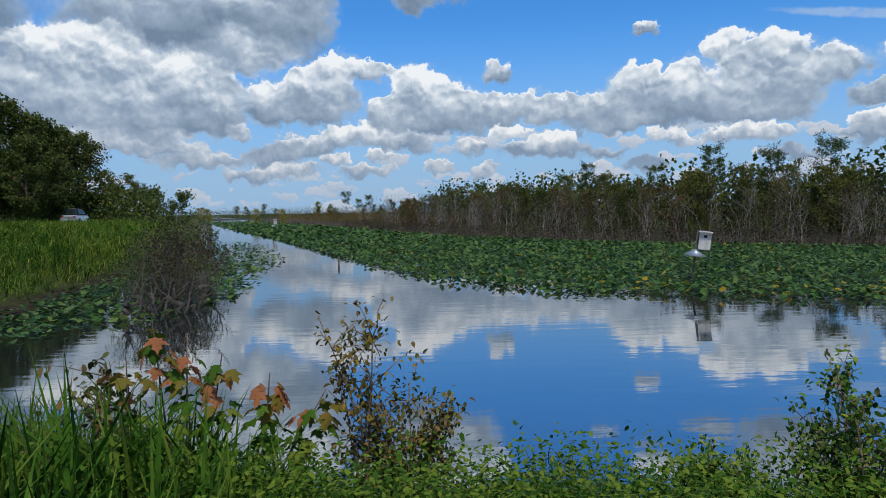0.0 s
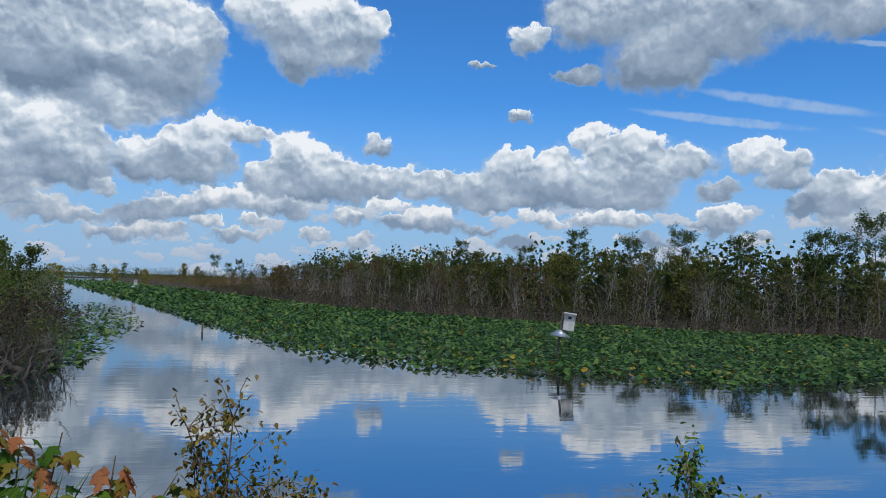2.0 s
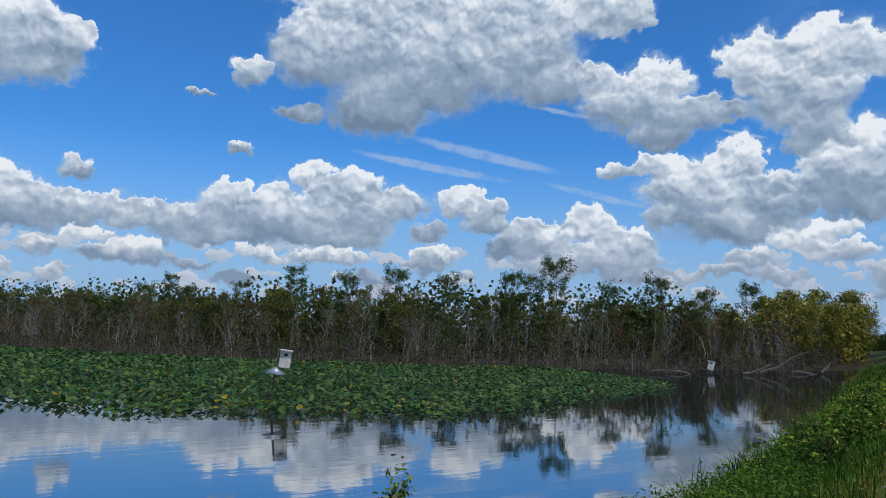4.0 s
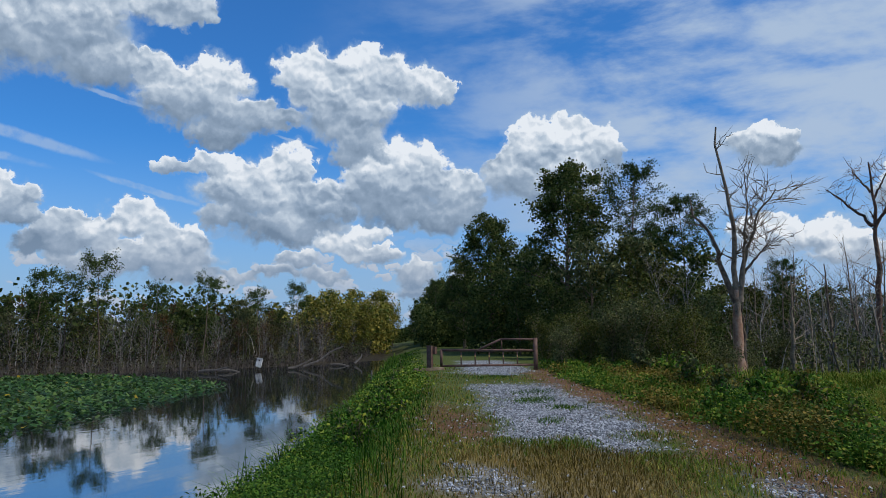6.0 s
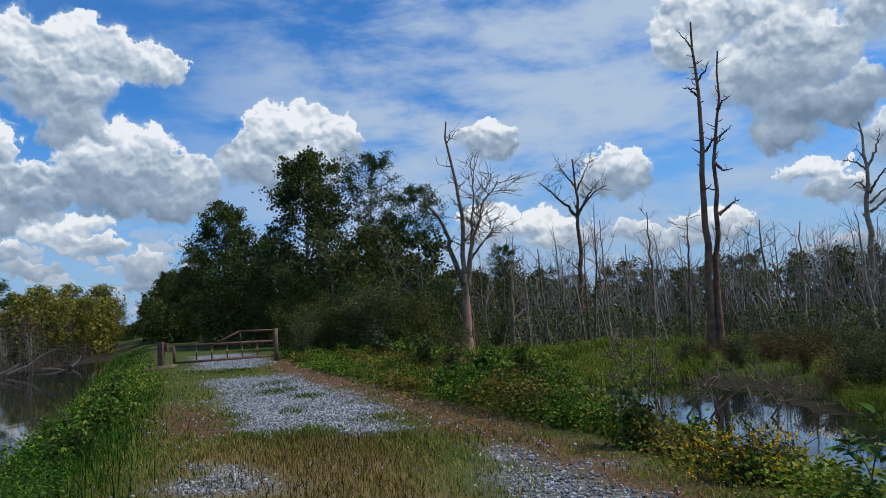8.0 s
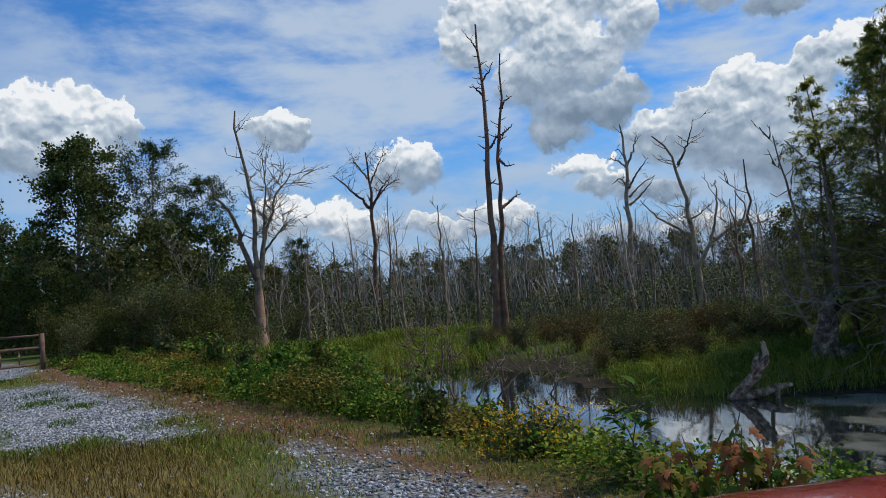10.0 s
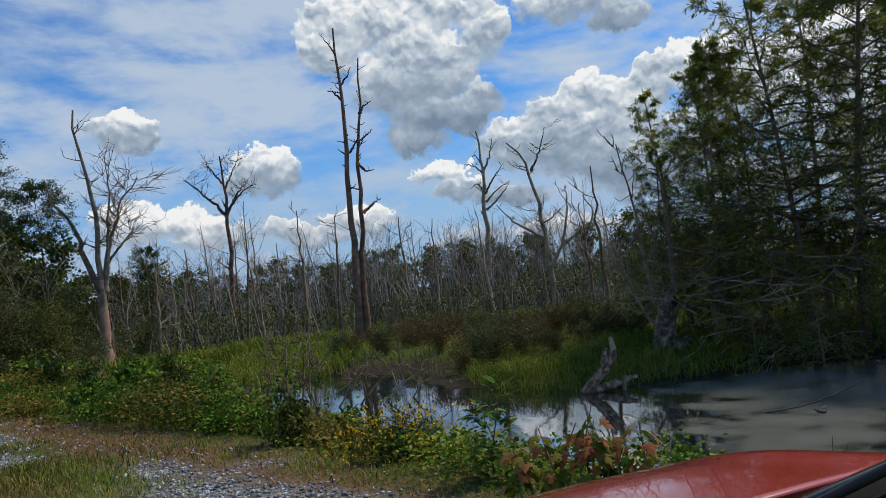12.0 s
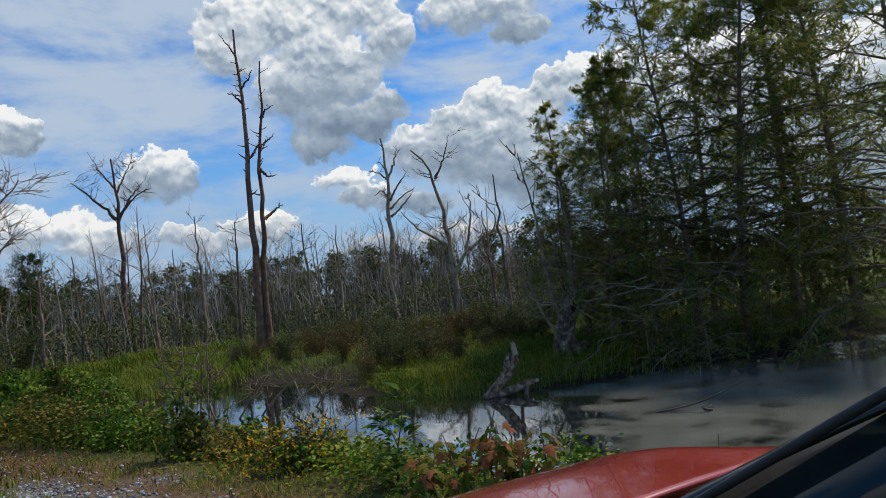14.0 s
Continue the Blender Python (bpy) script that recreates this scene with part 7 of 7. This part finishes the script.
def car(name, label, m, paint, tall=1.46, hood_z=0.98, back=False):
    """A family car: x ahead, y to its left, on the ground at z 0, front axle ahead."""
    c = thing(name, label, "car", m)
    W, L0, L1 = 0.86, -2.15, 2.2
    wsb, wst, rear = 1.02, -0.05, -1.75

    def side_z(x):
        # shoulder line along the car
        return np.interp(x, [L0, -1.9, -1.0, 0.9, 1.6, L1], [0.82, 0.98, 0.98, hood_z - 0.06, hood_z - 0.14, 0.62])

    def wid(x):
        return W * np.interp(x, [L0, -1.8, -0.5, 1.4, 1.9, L1], [0.86, 0.97, 1.0, 0.97, 0.90, 0.70])
    # lower body
    nx, ny = 40, 18
    V = []
    for i in range(nx):
        x = L0 + (L1 - L0) * i / (nx - 1)
        w, zt = wid(x), side_z(x)
        for j in range(ny):
            a = math.pi * j / (ny - 1)
            yy = math.copysign(abs(math.cos(a)) ** 0.35, math.cos(a)) * w
            zz = 0.24 + (zt - 0.24) * abs(math.sin(a)) ** 0.30
            V.append((x, yy, zz - 0.015 * (abs(yy) < w * 0.8)))
    i = (np.arange(nx - 1)[:, None] * ny + np.arange(ny - 1)[None]).ravel()[:, None]
    ends = [np.arange(ny)[None], (np.arange(ny) + (nx - 1) * ny)[::-1][None]]
    part("body", mesh_np("body", V, [i + [0, 1, ny + 1, ny]] + ends, paint, True), c)

    def hood(u, v):
        x = wsb - 0.02 + (1.90 - wsb) * u
        w = wid(x) * (0.91 - 0.04 * u)
        y = w * (2 * v - 1)
        crown = 1 - (2 * v - 1) ** 2
        edge = 0.035 * (abs(2 * v - 1) ** 8)
        ridge = 0.012 * math.exp(-((abs(2 * v - 1) - 0.62) / 0.12) ** 2)
        return x + 0.10 * crown * u, y, hood_z + 0.03 * crown + ridge - edge - 0.12 * u - 0.20 * max(0, u - 0.4) ** 1.8
    h = part("hood", patch("hood", hood, 26, 33, paint, 0.012), c, "gently domed glossy hood")
    # dark cowl between hood and windscreen
    part("cowl", patch("cowl", lambda u, v: (wsb - 0.20 + 0.19 * u, W * 0.86 * (2 * v - 1), hood_z - 0.035 - 0.02 * u), 3, 9, M_TRIM, 0.01), c)

    def screen(u, v, grow_=0.0):
        x = wsb - 0.12 + (wst - wsb + 0.12) * u
        w = np.interp(u, [0, 1], [W * 0.84, W * 0.66])
        s = 2 * v - 1
        return x - 0.10 * s * s * (1 - 0.3 * u) + 0.05, w * s, hood_z - 0.02 + (tall - 0.03 - hood_z) * u + 0.02 * math.sin(math.pi * u)
    part("windscreen", patch("windscreen", screen, 9, 11, M_GLASS, 0.006), c)

    def roof(u, v):
        x = wst + 0.05 + (rear + 0.62 - wst) * u
        s = 2 * v - 1
        return x, W * 0.69 * s * (1 - 0.05 * u), tall - 0.05 * s * s - 0.06 * (u - 0.35) ** 2
    part("roof", patch("roof", roof, 12, 11, paint, 0.012), c)

    def rear_screen(u, v):
        s = 2 * v - 1
        return rear + 0.70 + (-0.62 if not back else -0.35) * u, W * (0.66 + 0.14 * u) * s, tall - 0.04 - (tall - 1.0) * u
    part("rear_window", patch("rear_window", rear_screen, 6, 7, M_GLASS, 0.006), c)
    for s in (1, -1):
        def side(u, v, s=s):
            x0, x1 = wsb - 0.20, rear + 0.25
            xt0, xt1 = wst + 0.02, rear + 0.72
            xb, xt = x0 + (x1 - x0) * u, xt0 + (xt1 - xt0) * u
            return xb + (xt - xb) * v, s * (W * (0.94 - 0.02 * u) + (W * 0.70 - W * 0.94) * v), side_z(xb) + (tall - 0.05 - side_z(xb)) * v
        part("side_window", patch("side_window", side, 14, 6, M_GLASS, 0.006), c)
        A, B = side(0, 0), side(0, 1)
        pl = [(np.array([(A[0] + 0.03, A[1], A[2]), ((A[0] + B[0]) / 2 + 0.02, (A[1] + B[1]) / 2, (A[2] + B[2]) / 2 + 0.012), (B[0], B[1], B[2] + 0.01)]), np.array([0.0055, 0.0045, 0.005]))]
        part("pillar", mesh_np("pillar", *tubes(pl, 8, False), M_TRIM, True), c)
        mid = [(np.array([side(0.5, 0), side(0.5, 1)]), np.array([0.03, 0.03]))]
        part("pillar", mesh_np("pillar", *tubes(mid, 6), M_TRIM, True), c)
        part("door_handle", box("door_handle", (0.16, 0.03, 0.03), (-0.25, s * (W + 0.005), 0.84), 0.008, M_TRIM), c)
        mirror = part("mirror", box("mirror", (0.12, 0.20, 0.13), (0.72, s * (W + 0.02), 0.98), 0.03, paint), c)
        part("mirror_glass", box("mirror_glass", (0.008, 0.16, 0.10), (0.655, s * (W + 0.02), 0.98), 0.002, M_GLASS), mirror)
        part("headlight", box("headlight", (0.30, 0.26, 0.13), (1.93, s * 0.56, 0.66), 0.04, M_LAMP), c)
        part("tail_light", box("tail_light", (0.12, 0.26, 0.16), (L0 + 0.06, s * 0.56, 0.80), 0.03, M_TAIL), c)
        for ax in (1.38, -1.28):
            V, F = [], []
            n = 24
            prof = [(0.20, 0.09), (0.30, 0.10), (0.325, 0.07), (0.325, -0.07), (0.30, -0.10), (0.20, -0.09)]
            for r, yy in prof:
                V += [(r * math.cos(2 * math.pi * k / n), yy, r * math.sin(2 * math.pi * k / n)) for k in range(n)]
            F = [(a * n + k, a * n + (k + 1) % n, (a + 1) * n + (k + 1) % n, (a + 1) * n + k) for a in range(5) for k in range(n)]
            wheel = part("wheel", mesh_np("wheel", V, [np.array(F)], M_RUBBER, True), c, m=Matrix.Translation((ax, s * (W - 0.05), 0.325)))
            bm = bmesh.new()
            bmesh.ops.create_cone(bm, cap_ends=True, segments=20, radius1=0.20, radius2=0.20, depth=0.16, matrix=Matrix.Rotation(radians(90), 4, "X"))
            for k in range(5):
                box_bm(bm, (0.05, 0.18, 0.17), (0, 0, 0.10), 0.0, Matrix.Rotation(2 * math.pi * k / 5, 4, "Y"))
            part("rim", mesh_bm("rim", bm, M_CHROME), wheel)
    part("bumper", box("bumper", (0.14, 1.30, 0.20), (L1 - 0.02, 0, 0.42), 0.05, paint), c)
    part("bumper", box("bumper", (0.14, 1.45, 0.22), (L0 + 0.02, 0, 0.46), 0.05, paint), c)
    part("number_plate", box("number_plate", (0.012, 0.36, 0.12), (L0 - 0.055, 0, 0.52), 0.002, M_BOXWOOD), c)
    return c


car("red_car", "red car with a glossy hood parked on the dike", pose(0.236, -1.214, 1.0, 0, 0, 1), M_RED, 1.665, 1.10)
x, y = polar(-26.55, 86)
car("silver_car", "silver-blue car parked on the western dike", pose(x, y, 1.85, 0, 0, 98), M_SILVER, 1.62, 1.05, True)

# ---- plants close by ----
def maple_leaf(rg, mat):
    """A three-lobed, drooping maple leaf, 1 long."""
    half = [(0.14, 0.03), (0.36, 0.05), (0.27, 0.17), (0.42, 0.30), (0.55, 0.50), (0.30, 0.46), (0.19, 0.54), (0.24, 0.72), (0.10, 0.80)]
    P = [(0, 0)] + half + [(0.0, 1.0)] + [(-x, y) for x, y in half[::-1]]
    V = [(x, y, -0.25 * y * y - 0.25 * x * x + rg.normal() * 0.02) for x, y in P] + [(0, 0.42, 0.03)]
    n = len(P)
    return mesh_np("leaf", V, [[(i, (i + 1) % n, n) for i in range(n)]], mat)


def sapling(name, label, az, d, stems, leaf_meshes, size, per, rg, base=None, droop=(-65, -10), red=0.78):
    """A young plant: stems as (side shift, height) lists; large leaves are parts of their own."""
    x, y = polar(az, d)
    z = float(ground_z(np.array([x]), np.array([y]))[0]) if base is None else base
    t = thing(name, label, "plant", pose(x, y, z))
    for st in stems:
        P = np.array(at_side(az, st))
        P[1:, :2] += rg.normal(size=(len(P) - 1, 2)) * 0.05
        R = np.linspace(0.011, 0.004, len(P))
        stem = part("stem", mesh_np("stem", *tubes([(P, R)], 5), M_BARK, True), t)
        cum = np.linspace(0, 1, len(P))
        for _ in range(per):
            f = rg.uniform(0.25, 1) ** 0.6
            p = [np.interp(f, cum, P[:, j]) for j in range(3)]
            a, s = rg.uniform(0, 360), size * rg.uniform(0.6, 1.15)
            young = f > red
            me = leaf_meshes[1] if young and rg.random() < 0.75 else leaf_meshes[0]
            part("leaf", me[rg.integers(len(me))], stem,
                 m=pose(p[0], p[1], p[2], rg.uniform(*droop), rg.uniform(-20, 20), a) @ Matrix.Translation((0, 0.05 + 0.08 * rg.random(), 0)) @ Matrix.Diagonal((s, s, s, 1)))
    return t


def ovate_leaf(rg, mat):
    """A pointed oval leaf with a raised fold, 1 long."""
    half = [(0.10, 0.05), (0.21, 0.22), (0.25, 0.42), (0.18, 0.68), (0.08, 0.88)]
    P = [(0, 0)] + half + [(0, 1.0)] + [(-x, y) for x, y in half[::-1]]
    V = [(x, y, 0.25 * abs(x) - 0.3 * y * y + rg.normal() * 0.01) for x, y in P] + [(0, 0.45, -0.06)]
    n = len(P)
    return mesh_np("leaf", V, [[(i, (i + 1) % n, n) for i in range(n)]], mat)


rp = np.random.default_rng(8)
OVATE = [ovate_leaf(rp, M_MAPLEGREEN) for _ in range(3)]
GREENLEAF = [maple_leaf(rp, M_MAPLEGREEN) for _ in range(3)]
REDLEAF = [maple_leaf(rp, M_MAPLE) for _ in range(3)]
sapling("red_maple_sapling", "red maple sapling with green leaves and reddening tips", -20.5, 4.5,
        [[(0.05, 0), (0.0, 0.6), (-0.05, 1.30)], [(0.2, 0), (0.25, 0.5), (0.32, 1.08)], [(-0.2, 0), (-0.3, 0.5), (-0.28, 1.1)], [(0.35, 0), (0.45, 0.5), (0.60, 0.92)], [(0.1, 0), (0.12, 0.5), (0.12, 1.18)],
         [(0.4, 0), (0.6, 0.4), (0.78, 0.80)]], (GREENLEAF, REDLEAF), 0.12, 30, rp)
sapling("red_maple_sapling", "low maple seedlings with coppery leaves beside the car", 120.6, 5.2,
        [[(0.05, 0), (0.07, 0.3), (0.08, 0.72)], [(0.0, 0), (-0.02, 0.3), (-0.04, 0.60)], [(0.15, 0), (0.17, 0.3), (0.19, 0.58)], [(0.3, 0), (0.33, 0.3), (0.35, 0.54)], [(0.45, 0), (0.5, 0.3), (0.52, 0.58)],
         [(-0.17, 0), (-0.18, 0.3), (-0.19, 0.55)], [(-0.35, 0), (-0.38, 0.25), (-0.41, 0.49)], [(0.1, 0), (0.12, 0.3), (0.13, 0.62)], [(-0.28, 0), (-0.3, 0.2), (-0.3, 0.42)]],
        (GREENLEAF, REDLEAF), 0.115, 20, rp, 1.0, red=0.55)
sapling("tall_weed", "upright weed with broad bright green leaves", 114.4, 6.2,
        [[(0, 0), (0.02, 0.5), (0.06, 1.08)], [(0.1, 0), (0.1, 0.4), (0.08, 0.90)], [(-0.1, 0), (-0.02, 0.3), (-0.06, 0.62)]], (OVATE, OVATE), 0.13, 40, rp, 0.70, droop=(-15, 50))
sapling("green_sprig", "small bright green sprig beside the car", 138.3, 5.0, [[(0, 0), (0.0, 0.5), (0.02, 0.98)], [(0.02, 0.3), (0.08, 0.7), (0.16, 0.92)]], (OVATE, OVATE), 0.09, 9, rp, 0.5)


def bush(name, label, az, d, top, width, stems, n, leaf, mats, rg, wood=M_BARK, base=None, bare=0.3, lean=0.0):
    """A small open shrub: thin crooked stems and many small leaves."""
    x, y = polar(az, d)
    z = float(ground_z(np.array([x]), np.array([y]))[0]) if base is None else base
    t = thing(name, label, "shrub", pose(x, y, z))
    limbs, tips = [], []
    for i in range(stems):
        a = rg.uniform(-1, 1)
        o = sideways(az, a * width + lean)
        h = top * (1 - 0.5 * abs(a)) * rg.uniform(0.75, 1.0)
        P, R = limb(rg, (rg.normal() * 0.04, rg.normal() * 0.04, 0), (o[0], o[1], h), h, 0.013, 0.004, 6, 0.07)
        limbs.append((P, R))
        for k in range(14):
            j = 5 if k < 2 else rg.integers(1, 6)
            C, S = limb(rg, P[j], rg.normal(size=3) + np.array([0, 0, 0.7]), rg.uniform(0.12, 0.32), 0.005, 0.002, 4, 0.2)
            limbs.append((C, S))
            if P[j][2] > bare * top:
                tips.append(C[1:])
    part("stem", mesh_np("stem", *tubes(limbs, 5), wood, True), t)
    tips = np.concatenate(tips)
    for k, mt in enumerate(mats):
        C = tips[rg.integers(0, len(tips), n // len(mats))] + rg.normal(size=(n // len(mats), 3)) * 0.03
        V, F = broad(rg, C, leaf, rg.normal(size=C.shape) + [0, 0, -0.3], 0.3, 0.6)
        part("leaves", mesh_np("leaves", V, F, mt), t)
    return t


bush("brown_shrub", "open shrub with small brown and olive leaves and dark berries", -6.6, 4.5, 1.62, 0.06, 6, 850, 0.042, (M_BROWNLEAF, M_RUSTWEED), np.random.default_rng(41))
bush("brown_shrub", "open shrub with small brown and olive leaves and dark berries", -2.6, 4.5, 1.20, 0.30, 8, 1500, 0.042, (M_BROWNLEAF, M_RUSTWEED, M_OLIVE), np.random.default_rng(42))
bush("brown_shrub", "straggling shrub with small dark berries among the grass", -26.5, 4.6, 1.15, 0.30, 5, 420, 0.055, (M_OLIVE, M_BROWNLEAF), rp)
bush("bank_bush", "dense green bush with a dry brown top on the bank", 30.5, 5.0, 0.95, 0.50, 14, 3600, 0.045, (M_HERB, M_WEED, M_OLIVE), rp, bare=0.0)
bush("bank_bush", "low green bush on the bank", 21.0, 5.2, 0.55, 0.6, 10, 2600, 0.042, (M_WEED,), rp, bare=0.0)
x, y = polar(31.6, 4.7)
snag("dead_twig", "bare crooked dead twig rising from the bank", x, y, [(at_side(31.6, [(-0.1, 0), (0.0, 0.35), (0.16, 0.52), (0.30, 0.66)]), 0.012, 5, 0.16, 1)], M_BARK, rp, 0.62)
bush("wiry_shrub", "dark wiry tangle of dead stems on the bank", 9.0, 5.0, 0.55, 0.25, 9, 12, 0.03, (M_BROWNLEAF,), rp, M_POST)
bush("dark_bush", "upright dark green bush by the ditch", 99.8, 9.0, 1.0, 0.16, 10, 1300, 0.07, (M_WEED, M_TREELEAF), rp, base=0.70, bare=0.0)
bush("flowering_bush", "bushy weed covered in small yellow flowers", 107.6, 7.4, 0.95, 0.55, 18, 2300, 0.05, (M_WEED, M_OLIVE), rp, base=0.62, bare=0.0)
x, y = polar(107.6, 7.35)
C = np.array([[x, y, 0.62]]) + np.concatenate([np.array([sideways(107.6, k) for k in rp.normal(size=560) * 0.30]) + rp.normal(size=(560, 2)) * 0.16, (0.25 + 0.62 * rp.random((560, 1)))], 1)
petals = leaves(rp, np.repeat(C, 4, 0), 0.022, 0.7, 0.4)
stuff("yellow_flowers", "small bright yellow flower heads on the bushy weed", "flowers", petals, M_FLOWER)

# leafy bushes that stand out of the weeds between track and ditch
for az, d, h, mats in ((84, 22, 0.95, (M_WEED, M_OLIVE)), (86.5, 19, 0.8, (M_RUSTWEED, M_OLIVE)), (88, 16.5, 0.8, (M_LUSH, M_WEED)), (90, 14.8, 0.75, (M_WEED,)), (91.5, 17, 0.95, (M_RUSTWEED, M_WEED)), (93.2, 13.6, 0.7, (M_LUSH, M_WEED)),
                       (95.0, 12.4, 0.62, (M_WEED, M_LUSH)), (96.4, 14, 0.75, (M_WEED, M_RUSTWEED)), (97.8, 11.2, 0.55, (M_WEED,)), (101.8, 10.6, 0.6, (M_WEED, M_RUSTWEED)), (94.0, 16, 0.8, (M_WEED, M_TREELEAF)), (82.4, 25, 0.9, (M_WEED,)), (80.5, 28, 1.0, (M_OLIVE,)),
                       (89.2, 19, 0.8, (M_LUSH, M_WEED)), (99.0, 12.6, 0.6, (M_GRASS, M_RUSTWEED)), (103.6, 9.0, 0.42, (M_WEED,)), (86.0, 15.6, 0.6, (M_WEED, M_LUSH))):
    bush("weed_bush", "leafy waist-high weed bush beside the ditch", az, d, h, 0.45, 9, 700, 0.07 + 0.002 * d, mats, rp, bare=0.0)
# leafy weeds that stand over the canal bank
for a, k, h in ((10.5, 6.4, 0.75), (13, 7.4, 0.85), (15.5, 8.5, 0.8), (18.5, 10.2, 0.95), (22, 11.8, 0.9), (25, 13.2, 0.9)):
    bush("weed_bush", "leafy green weed bush on the canal bank", math.degrees(math.atan2(a, k)), math.hypot(a, k), h, 0.45, 9, 700, 0.08, (M_WEED, M_LUSH), rp, bare=0.0)
# dark stumps under the shrubs in the water
for az, d in ((-21.0, 21.3), (-18.1, 23.2), (-22.8, 23.0), (-19.3, 27), (-20.2, 20.6), (-21.8, 20.2), (-19.2, 21.6), (-23.6, 20.0), (-20.6, 24.5)):
    x, y = polar(az, d)
    snag("dark_stump", "dark wet stump standing in the water below the shrubs", x, y, [(at_side(az, [(0, -0.3), (0.03, 0.2), (-0.02, 0.75)]), 0.16, 5, 0.6, 1), (at_side(az, [(0.1, -0.3), (0.35, 0.4), (0.5, 1.1)]), 0.05, 4, 0.6, 1)], M_POST, rp, -0.1)
